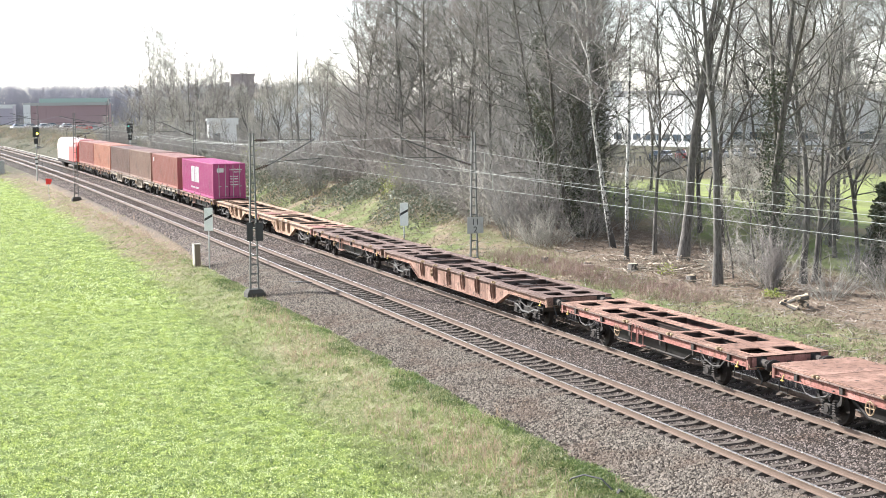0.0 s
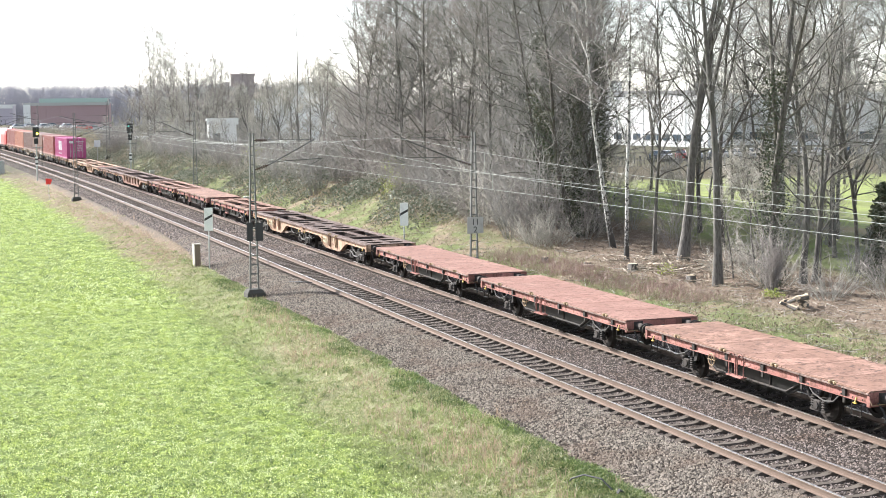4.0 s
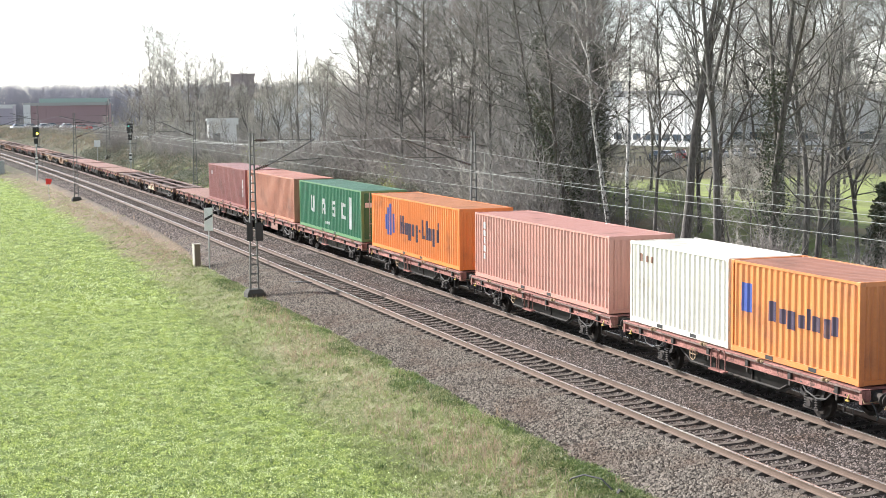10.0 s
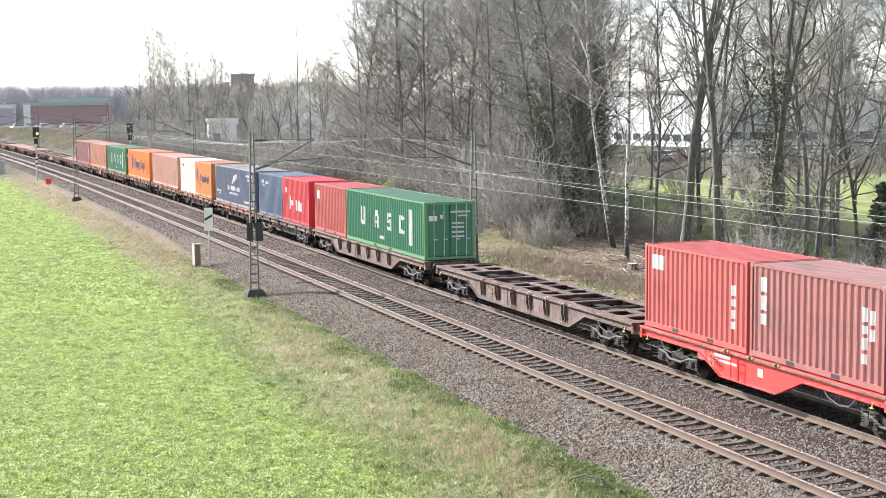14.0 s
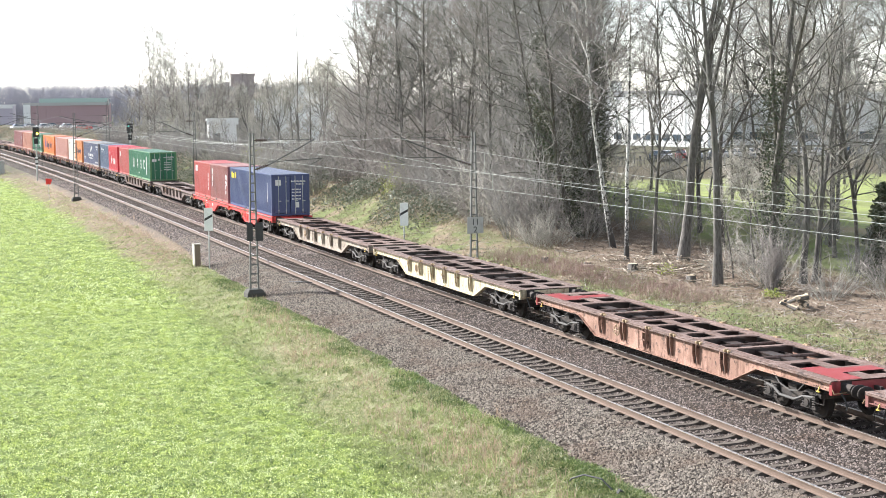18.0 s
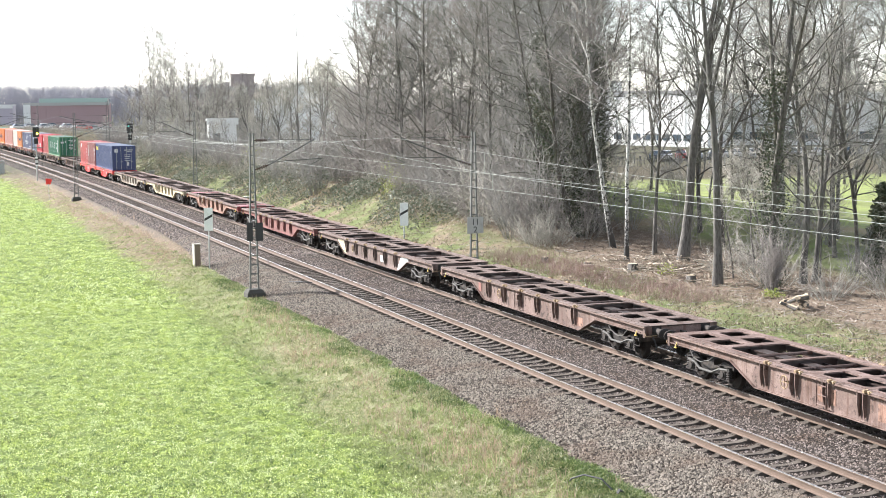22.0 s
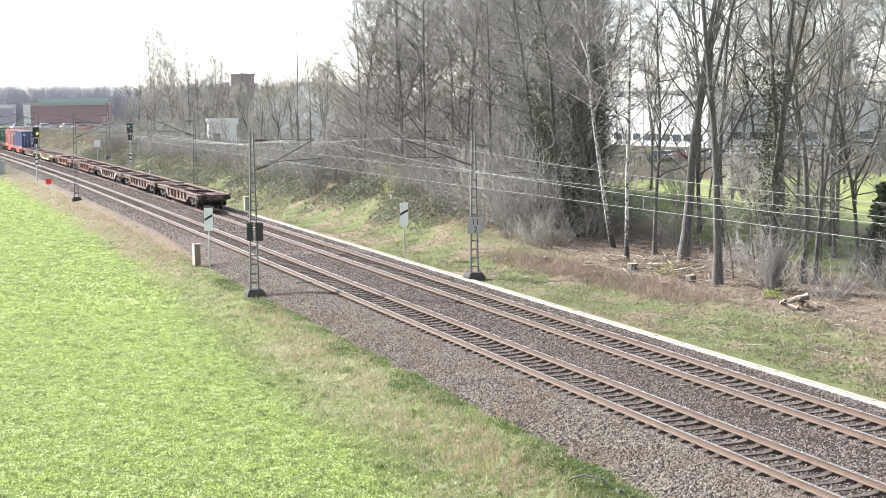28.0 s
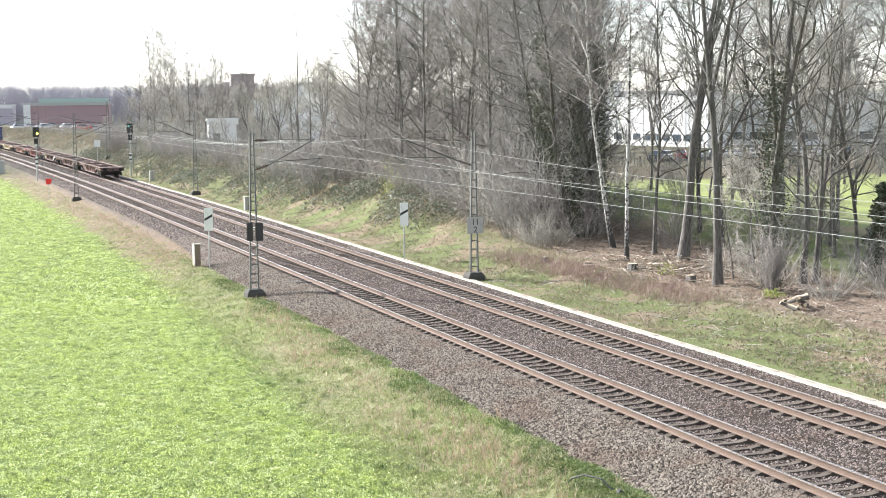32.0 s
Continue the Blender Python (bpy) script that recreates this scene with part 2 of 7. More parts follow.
def ballast_mat(name, stone, dark, rust):
    m, nt, p = base_mat(name, 0.92)
    pos = nt.nodes.new("ShaderNodeNewGeometry").outputs["Position"]
    v = node(nt, "TexVoronoi", Scale=18.0)
    nt.links.new(pos, v.inputs["Vector"])
    big = noisy(nt, 0.6, 4, 0.6, coord=pos)
    sep = nt.nodes.new("ShaderNodeSeparateColor")
    nt.links.new(v.outputs["Color"], sep.inputs[0])
    col = mixed(nt, sep.outputs[0], stone, dark)
    col = mixed(nt, sums(nt, "MULTIPLY", ramp(nt, big, 0.4, 0.7), 0.6), col, rust)
    # shade in the gaps between stones is painted: cell edges go almost black
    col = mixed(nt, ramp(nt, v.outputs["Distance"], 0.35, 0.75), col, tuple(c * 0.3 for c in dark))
    nt.links.new(col, p.inputs["Base Color"])
    h = sums(nt, "SUBTRACT", 1.0, v.outputs["Distance"])
    relief(nt, p, h, 1.0, 0.05)
    return m


def stone_mat(name="ballast_stone", low=(0.03, 0.024, 0.022), high=(0.30, 0.25, 0.225)):
    m, nt, p = base_mat(name, 0.9)
    rnd = nt.nodes.new("ShaderNodeNewGeometry").outputs["Random Per Island"]
    pos = nt.nodes.new("ShaderNodeNewGeometry").outputs["Position"]
    col = mixed(nt, rnd, low, high)
    big = noisy(nt, 0.7, 4, 0.6, coord=pos)
    col = mixed(nt, sums(nt, "MULTIPLY", ramp(nt, big, 0.45, 0.7), 0.45), col, (0.13, 0.085, 0.06))
    nt.links.new(col, p.inputs["Base Color"])
    return m


GROUND = matt(ground_mat(), 0.1)
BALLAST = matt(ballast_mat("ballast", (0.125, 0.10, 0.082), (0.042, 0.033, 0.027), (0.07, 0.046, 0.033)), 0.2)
STONE = matt(stone_mat(), 0.2)
STONE_PALE = matt(stone_mat("pale_ballast_stone", (0.032, 0.027, 0.023), (0.28, 0.242, 0.20)), 0.2)
RAIL_STEEL = weathered("rail_steel", (0.165, 0.117, 0.09), (0.10, 0.068, 0.05), 0.5, 0.6, 0.4, 2.0)
RAIL_HEAD = weathered("rail_head", (0.58, 0.54, 0.51), (0.3, 0.23, 0.19), 0.25, 0.28, 0.9, 2.0)
SLEEPER = matt(weathered("sleeper_concrete", (0.105, 0.09, 0.077), (0.05, 0.038, 0.031), 0.5, 1.0, 0.0, 2.5, False, 30.0, 0.25), 0.05)
CONCRETE = weathered("concrete", (0.46, 0.43, 0.37), (0.2, 0.17, 0.12), 0.5, 0.9, 0, 1.3)
PALE_CONCRETE = weathered("trough_concrete", (0.30, 0.27, 0.22), (0.15, 0.125, 0.09), 0.5, 0.9, 0, 0.9, False)
FOOT = weathered("mast_foot_concrete", (0.065, 0.06, 0.052), (0.04, 0.042, 0.03), 0.6, 0.95)
GALV = weathered("galvanised_steel", (0.11, 0.11, 0.103), (0.075, 0.07, 0.062), 0.5, 0.55, 0.3)
PALE_STEEL = weathered("pale_steel", (0.42, 0.43, 0.41), (0.2, 0.19, 0.17), 0.3, 0.5, 0.3)
BLACK = weathered("black_paint", (0.022, 0.022, 0.022), (0.05, 0.045, 0.04), 0.4, 0.6)
GREASE = matt(weathered("greasy_iron", (0.032, 0.028, 0.026), (0.10, 0.08, 0.067), 0.9, 0.8, 0.0, 4.0), 0.25)
WHEEL = matt(weathered("wheel_iron", (0.028, 0.023, 0.02), (0.06, 0.042, 0.033), 0.6, 0.75, 0.1), 0.2)
WHITE = weathered("white_paint", (0.74, 0.74, 0.71), (0.4, 0.36, 0.3), 0.3, 0.5)
BUSHING = weathered("brown_insulator", (0.07, 0.043, 0.034), (0.05, 0.035, 0.03), 0.3, 0.25)
YELLOW = weathered("yellow_paint", (0.50, 0.35, 0.07), (0.2, 0.13, 0.05), 0.5, 0.5)
RED_SIGN = weathered("red_sign_paint", (0.72, 0.03, 0.025), (0.4, 0.05, 0.03), 0.2, 0.45)
COPPER = weathered("contact_wire", (0.34, 0.35, 0.32), (0.22, 0.22, 0.2), 0.2, 0.45, 0.4)
BARK_GREY = bark("grey_bark", (0.138, 0.126, 0.114), (0.053, 0.048, 0.042))
BARK_DARK = bark("dark_bark", (0.12, 0.107, 0.093), (0.045, 0.04, 0.034))
BARK_BIRCH = bark("birch_bark", (0.50, 0.48, 0.45), (0.05, 0.045, 0.04), 5.0, True)
TWIG = bark("twig_bark", (0.26, 0.247, 0.23), (0.15, 0.142, 0.13), 6.0)
TWIG_RED = bark("reddish_twigs", (0.27, 0.24, 0.222), (0.15, 0.132, 0.12), 6.0)
TWIG_PALE = bark("pale_twigs", (0.41, 0.38, 0.335), (0.25, 0.23, 0.195), 6.0)
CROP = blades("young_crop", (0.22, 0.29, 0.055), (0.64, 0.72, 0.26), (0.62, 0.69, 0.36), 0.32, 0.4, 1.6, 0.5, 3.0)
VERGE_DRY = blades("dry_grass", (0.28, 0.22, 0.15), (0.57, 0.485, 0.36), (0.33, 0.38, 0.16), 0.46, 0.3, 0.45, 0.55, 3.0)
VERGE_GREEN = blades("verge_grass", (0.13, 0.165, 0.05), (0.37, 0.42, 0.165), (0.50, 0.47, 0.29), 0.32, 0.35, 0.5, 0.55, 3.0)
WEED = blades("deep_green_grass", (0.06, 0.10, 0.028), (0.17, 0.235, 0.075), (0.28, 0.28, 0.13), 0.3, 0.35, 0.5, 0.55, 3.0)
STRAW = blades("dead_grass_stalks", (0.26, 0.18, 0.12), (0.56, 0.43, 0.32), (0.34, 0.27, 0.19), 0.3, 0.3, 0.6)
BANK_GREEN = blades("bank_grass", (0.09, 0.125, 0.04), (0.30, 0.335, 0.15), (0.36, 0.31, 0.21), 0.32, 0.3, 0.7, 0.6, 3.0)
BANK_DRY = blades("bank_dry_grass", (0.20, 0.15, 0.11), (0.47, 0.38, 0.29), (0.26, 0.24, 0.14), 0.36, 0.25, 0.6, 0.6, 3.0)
LITTER = blades("leaf_litter", (0.15, 0.11, 0.085), (0.37, 0.29, 0.22), (0.12, 0.09, 0.07), 0.28, 0.15, 0.8)
LEAF = blades("bramble_leaves", (0.08, 0.095, 0.06), (0.27, 0.28, 0.22), (0.28, 0.23, 0.17), 0.3, 0.2, 0.4, 0.75)
IVY = blades("ivy_leaves", (0.030, 0.042, 0.020), (0.085, 0.10, 0.055), (0.11, 0.10, 0.065), 0.3, 0.12, 0.5, 0.6)
BUDS = blades("spring_buds", (0.20, 0.235, 0.06), (0.33, 0.35, 0.12), (0.3, 0.25, 0.13), 0.2, 0.4)
RED_STEM = blades("red_bramble_stems", (0.20, 0.12, 0.105), (0.35, 0.235, 0.20), (0.34, 0.27, 0.21), 0.3, 0.1)

# ---- ground, ballast and tracks ----
def smooth(a, b, x):
    t = np.clip((np.asarray(x, float) - a) / (b - a), 0, 1)
    return t * t * (3 - 2 * t)


def ground_z(x, y):
    """Height of the ground: a low field, the line's bed, a bank beyond it, level land behind."""
    x, y = np.asarray(x, float), np.asarray(y, float)
    q = x - drift(y)
    bank = 0.35 + 1.9 * smooth(58, 105, y)
    far = smooth(72, 105, y)
    z = -1.15 + 0.53 * smooth(12.5, 15.5, q) + 0.30 * smooth(15.5, 17.2, q) * np.maximum(far, smooth(20, 24, q))
    z = z + bank * smooth(26.6, 33, q) - (bank + 0.8 - 0.9 * smooth(190, 230, y)) * smooth(46, 75, q)
    e = 1.0 * far
    return z - 0.42 * smooth(15.75 + e, 16.6 + e, q) * (1 - smooth(25.6, 25.85, q))


def field_edge(y):
    """Where the crop ends and the verge begins, counted across the line."""
    return np.minimum(10.2 + 0.03 * np.asarray(y, float), 13.0)


def sheet(name, us, vs, at, material):
    """A grid mesh: at(u, v) gives arrays x, y, z."""
    u, v = np.meshgrid(us, vs)
    x, y, z = at(u, v)
    n, k = len(vs), len(us)
    i = (np.arange(n - 1)[:, None] * k + np.arange(k - 1)[None, :]).ravel()
    return fast_mesh(name, np.stack([x.ravel(), y.ravel(), z.ravel()], 1), np.stack([i, i + 1, i + k + 1, i + k], 1), material, True)


def rolling(x, y):
    small = 0.05 * np.sin(x * 1.7 + 2 * np.sin(y * 0.31)) * np.sin(y * 1.1 + x * 0.23) + 0.03 * np.sin(x * 4.1 + y * 2.3)
    return small * (0.45 + 0.55 * smooth(10.5, 13.5, x)) + smooth(27.2, 29.0, x) * (0.07 * np.sin(x * 2.3 + 1.7 * np.sin(y * 0.9)) * np.sin(y * 1.9 + x) + 0.035 * np.sin(x * 5.3 - y * 4.1))


qs = np.concatenate([np.linspace(-2500, -60, 14), np.linspace(-50, 8, 30), np.linspace(8.4, 17.8, 48), [20, 23, 25.3, 25.5], np.linspace(25.6, 50, 80), np.linspace(52, 80, 20), np.linspace(90, 300, 22), np.linspace(400, 3500, 12)])
ys = np.concatenate([np.linspace(-800, 0, 12), np.linspace(6, 22, 8), np.linspace(23, 120, 110), np.linspace(121, 260, 60), np.linspace(265, 700, 50), np.linspace(800, 4500, 14)])


def ground_at(q, y):
    x = q + drift(np.minimum(y, 420))
    z = ground_z(x, y) + rolling(x, y) * (1 - smooth(15.2, 15.9, q) * (1 - smooth(25.9, 26.8, q))) * (np.abs(q) < 120)
    return x, y, z


tagged(new("ground", sheet("ground", qs, ys, ground_at, GROUND)), "green field with dry grass verge and woodland floor", "ground", kind="structure")
BED_Z = -0.235
bed_q = np.array([15.5, 15.75, 16.1, 16.6, 17.1, 17.6, 18.2, 18.42, 19.26, 20.1, 20.32, 20.9, 21.3, 21.7, 22.3, 22.52, 23.36, 24.2, 24.42, 25.0, 25.4, 25.9])
bed_z = np.array([-0.85, -0.68, -0.55, -0.42, -0.30, -0.22, -0.215, -0.262, -0.275, -0.262, -0.215, -0.225, -0.24, -0.225, -0.215, -0.262, -0.275, -0.262, -0.215, -0.23, -0.27, -0.33])


def shoulder(q, y):
    """The field side of the bed draws in along the line."""
    edge = (1 - smooth(16.0, 17.2, q)) * (0.12 * np.sin(y * 0.9 + 1.5 * np.sin(y * 0.37)) + 0.07 * np.sin(y * 3.1))
    return np.where(q < 17.6, 17.6 - (17.6 - q) * (1 - 0.55 * smooth(72, 105, y)), q) + edge


def bed_at(q, y):
    x = shoulder(q, y) + drift(y)
    return x, y, np.interp(q, bed_q, bed_z) + 0.012 * np.sin(9 * y + 13 * q) * np.sin(5 * y - 7 * q)


bed = tagged(new("ballast_bed", sheet("ballast_bed", np.concatenate([np.linspace(15.5, 17.8, 14), np.linspace(18.0, 24.9, 36), np.linspace(25.1, 25.9, 5)]), np.concatenate([np.linspace(4, 120, 260), np.linspace(122, 900, 200)]), bed_at, BALLAST)),
             "bed of grey-brown crushed stone ballast under the tracks", "ballast", kind="structure")


def scatter_stones(rng, n, y0, y1, q0, q1, r0, r1, material):
    q = rng.uniform(q0, q1, n)
    y = y0 + (y1 - y0) * rng.random(n) ** 1.35
    z = np.interp(q, bed_q, bed_z) + 0.004
    c = np.stack([shoulder(q, y) + drift(y), y, z], 1)
    shape = np.array([(1, 0, 0), (0, 1, 0), (-1, 0, 0), (0, -1, 0), (0, 0, 1)], float)
    r = rng.uniform(r0, r1, n)
    v = shape[None] * rng.uniform(0.6, 1.3, (n, 5, 1)) * r[:, None, None]
    a = rng.uniform(0, 6.28, n)
    ca, sa = np.cos(a)[:, None], np.sin(a)[:, None]
    v = np.stack([v[..., 0] * ca - v[..., 1] * sa, v[..., 0] * sa + v[..., 1] * ca, v[..., 2] + 0.25 * v[..., 0]], -1) + c[:, None]
    f = np.array([(0, 1, 4), (1, 2, 4), (2, 3, 4), (3, 0, 4)])
    faces = (f[None] + 5 * np.arange(n)[:, None, None]).reshape(-1, 3)
    return fast_mesh("ballast_stones", v.reshape(-1, 3), faces, material)


tagged(part("ballast_stones", scatter_stones(np.random.default_rng(3), 66000, 24, 84, 18.0, 25.85, 0.018, 0.040, STONE), None, bed, "loose angular ballast stones"), kind="stuff")
tagged(part("far_stones", scatter_stones(np.random.default_rng(6), 42000, 82, 190, 15.6, 25.85, 0.035, 0.065, STONE), None, bed, "loose ballast stones farther along"), kind="stuff")
tagged(part("shoulder_stones", scatter_stones(np.random.default_rng(4), 62000, 24, 96, 15.6, 18.2, 0.022, 0.050, STONE_PALE), None, bed, "paler clean ballast stones of the shoulder"), kind="stuff")


def rail_mesh(x0, name):
    """A flat-bottomed rail along the line; the running head is a mesh of its own."""
    steps = np.concatenate([np.linspace(4, 104, 6), np.linspace(112, 900, 70)])
    foot = [(-0.07, -0.172), (0.07, -0.172), (0.07, -0.160), (0.012, -0.14), (0.010, -0.05), (0.036, -0.04), (0.036, -0.012), (-0.036, -0.012), (-0.036, -0.04), (-0.010, -0.05), (-0.012, -0.14), (-0.07, -0.160)]
    head = [(-0.035, -0.012), (0.035, -0.012), (0.034, -0.004), (0.026, 0.0), (-0.026, 0.0), (-0.034, -0.004)]
    out = []
    for prof in (foot, head):
        out.append(Build().loft([[(x0 + float(drift(y)) + a, y, z) for a, z in prof] for y in steps]))
    return out


def sleeper_mesh():
    """A concrete sleeper with a waist in the middle, raised seats, clips and worn ends."""
    b = Build()
    prof = lambda w, h: [(-w, -0.2), (w, -0.2), (w * 0.78, h), (-w * 0.78, h)]
    rings = []
    for x, w, h in ((-1.3, 0.12, -0.02), (-0.95, 0.145, 0.035), (-0.6, 0.14, 0.035), (-0.35, 0.115, -0.01), (0.35, 0.115, -0.01), (0.6, 0.14, 0.035), (0.95, 0.145, 0.035), (1.3, 0.12, -0.02)):
        rings.append([(x, a, z) for a, z in prof(w, h)])
    b.loft(rings)
    for s in (-0.75, 0.75):
        b.box(s - 0.15, -0.10, 0.03, s - 0.07, 0.10, 0.062), b.box(s + 0.07, -0.10, 0.03, s + 0.15, 0.10, 0.062)
    return b.mesh("sleeper", SLEEPER)


def make_track(xc, label):
    t = thing("railway_track", label, "railway track", "tracks of the line", "structure")
    for s in (-0.75, 0.75):
        foot, head = rail_mesh(xc + s, "rail")
        r = part("rail", foot, RAIL_STEEL, t, "rusty brown steel rail")
        part("running_surface", head, RAIL_HEAD, r, "worn bright top of the rail")
    return t


TRACK_NEAR = make_track(X_NEAR, "rusty rails on dirty concrete sleepers, empty track")
TRACK_FAR = make_track(X_FAR, "rusty rails on dirty concrete sleepers under the train")

# concrete cable trough with its lids beside the far track
trough = thing("cable_trough", "pale concrete cable trough with flat lids along the line", "cable trough", kind="structure")
rng = np.random.default_rng(11)
lid = Build().box(-0.11, -0.49, -0.06, 0.11, 0.49, 0.0, 0.012).mesh("trough_lid", PALE_CONCRETE)
for i in range(150):
    y = 27 + i * 1.0
    part("trough_lid", lid, None, trough, at=pose(25.97 + float(drift(y)) + rng.normal(0, 0.006), y, -0.24 + rng.normal(0, 0.006), rng.normal(0, 0.3), 0, rng.normal(0, 0.4)))
steps = np.linspace(20, 320, 60)
for s in (-0.135, 0.135):
    part("trough_wall", Build().loft([[(25.97 + s + a + float(drift(y)), y, z) for a, z in ((-0.03, -0.5), (0.03, -0.5), (0.03, -0.245), (-0.03, -0.245))] for y in steps]), CONCRETE, trough)
part("far_lids", Build().loft([[(25.97 + a + float(drift(y)), y, z) for a, z in ((-0.135, -0.3), (0.135, -0.3), (0.135, -0.24), (-0.135, -0.24))] for y in np.linspace(177, 320, 40)]), PALE_CONCRETE, trough)

# ---- the train ----
SHARED = {}
DULL_YELLOW = weathered("dull_yellow_paint", (0.36, 0.25, 0.145), (0.13, 0.08, 0.05), 0.9, 0.7, 0.0, 4.0)


def shared(key, make):
    if key not in SHARED:
        SHARED[key] = make()
    return SHARED[key]


def paint(name, c, amount=0.4, dirt=None):
    return shared("paint " + name, lambda: weathered(name, c, dirt or (c[0] * 0.35 + 0.03, c[1] * 0.35 + 0.025, c[2] * 0.35 + 0.02), amount, 0.42, 0.0, 0.7))


PALE_HOSE = weathered("dusty_hose", (0.085, 0.078, 0.072), (0.045, 0.04, 0.036), 0.5, 0.8)


def rusted(name, c, dark, pale=None):
    """Old wagon paint: flaking to rust in patches, faded in others, with streaks down from the deck; no two pieces quite alike."""
    m, nt, p = base_mat(name, 0.8)
    pale = pale or tuple(min(0.7, a * 1.55 + 0.03) for a in c)
    off = nt.nodes.new("ShaderNodeVectorMath")
    off.operation = "ADD"
    rnd = nt.nodes.new("ShaderNodeObjectInfo").outputs["Random"]
    nt.links.new(nt.nodes.new("ShaderNodeTexCoord").outputs["Object"], off.inputs[0])
    nt.links.new(sums(nt, "MULTIPLY", rnd, 40.0), off.inputs[1])
    at = off.outputs[0]
    big, mid = noisy(nt, 0.9, 6, 0.7, coord=at), noisy(nt, 4.0, 5, 0.7, coord=at)
    fine = noisy(nt, 26.0, 3, 0.6, coord=at)
    run = noisy(nt, 5.0, 4, 0.7, coord=at, stretch=(1.0, 1.0, 0.1))
    col = mixed(nt, sums(nt, "MULTIPLY", ramp(nt, big, 0.46, 0.62), 0.75), c, pale)
    col = mixed(nt, ramp(nt, mid, 0.54, 0.66), col, dark)
    col = mixed(nt, sums(nt, "MULTIPLY", ramp(nt, run, 0.5, 0.66), 0.7), col, (0.10, 0.05, 0.033))
    col = mixed(nt, sums(nt, "MULTIPLY", ramp(nt, fine, 0.42, 0.66), 0.35), col, tuple(a * 0.45 for a in c))
    col = mixed(nt, sums(nt, "MULTIPLY", rnd, 0.15), col, dark)
    nt.links.new(col, p.inputs["Base Color"])
    p.inputs["Specular IOR Level"].default_value = 0.3
    relief(nt, p, mid, 0.35, 0.01)
    return m


def wheel_mesh():
    b = Build()
    prof = [(0.0, 0.07), (0.14, 0.085), (0.15, 0.035), (0.36, 0.03), (0.38, 0.07), (0.455, 0.07), (0.46, -0.045), (0.49, -0.05), (0.49, -0.07), (0.37, -0.07), (0.35, -0.01), (0.15, -0.015), (0.12, -0.07), (0.0, -0.07)]
    n = 16
    b.loft([[(h, r * math.cos(2 * math.pi * i / n), r * math.sin(2 * math.pi * i / n)) for i in range(n)] for r, h in [(max(r, 0.004), h) for r, h in prof]], caps=False)
    return b.mesh("wheel", WHEEL)


def axle(parent, y):
    """Two wheels on an axle, at y."""
    w = shared("wheel", wheel_mesh)
    part("axle", Build().rod((-0.9, y, 0.46), (0.9, y, 0.46), 0.085, sides=8), WHEEL, parent)
    part("wheel", w, None, parent, at=pose(-0.74, y, 0.46, 0, 0, 180))
    part("wheel", w, None, parent, at=pose(0.74, y, 0.46))


def bogie_frame():
    b = Build()
    for s in (-1, 1):
        x = s * 1.02
        prof = [(-1.35, 0.62), (-1.35, 0.74), (-0.75, 0.80), (-0.45, 0.62), (0.45, 0.62), (0.75, 0.80), (1.35, 0.74), (1.35, 0.62), (0.8, 0.64), (0.5, 0.42), (-0.5, 0.42), (-0.8, 0.64)]
        b.prism(prof, "x", x - 0.05, x + 0.05)
    b.box(-1.05, -0.2, 0.45, 1.05, 0.2, 0.78)
    b.box(-1.0, -1.36, 0.6, 1.0, -1.26, 0.74), b.box(-1.0, 1.26, 0.6, 1.0, 1.36, 0.74)
    b.rod((0, 0, 0.7), (0, 0, 0.98), 0.28, sides=12)
    return b.mesh("bogie_frame", GREASE)


def box_mesh():
    b = Build()
    b.box(-0.09, -0.16, 0.32, 0.13, 0.16, 0.60, 0.03)
    for d in (-0.24, 0.24):
        b.loft([[(0.03 + r * math.cos(a), d + r * math.sin(a), z) for a in np.linspace(0, 2 * math.pi, 9)[:-1]] for r, z in [(0.10 if k % 2 else 0.066, 0.34 + 0.032 * k) for k in range(12)]])
    b.box(-0.07, -0.34, 0.30, 0.1, 0.34, 0.36)
    b.rod((0.13, 0, 0.46), (0.16, 0, 0.46), 0.10, sides=10)
    return b.mesh("axle_box", GREASE)


def bogie(parent, y):
    bg = part("bogie", shared("bogie", bogie_frame), None, parent, "black two-axle bogie", at=pose(0, y, 0))
    box = shared("axle_box", box_mesh)
    for d in (-0.9, 0.9):
        axle(bg, d)
        for s in (-1, 1):
            part("axle_box", box, None, bg, at=pose(s * 1.06, d, 0, 0, 0, 0 if s > 0 else 180))
    hose = shared("brake_rod", lambda: Build().path([(1.13, -1.2, 0.62), (1.17, -0.7, 0.58), (1.2, -0.35, 0.44), (1.2, 0.35, 0.44), (1.17, 0.7, 0.58), (1.13, 1.2, 0.62)], 0.04, 6).mesh("brake_rod", PALE_HOSE))
    part("brake_rod", hose, None, bg)
    part("brake_rod", hose, None, bg, at=pose(0, 0, 0, 0, 0, 180))


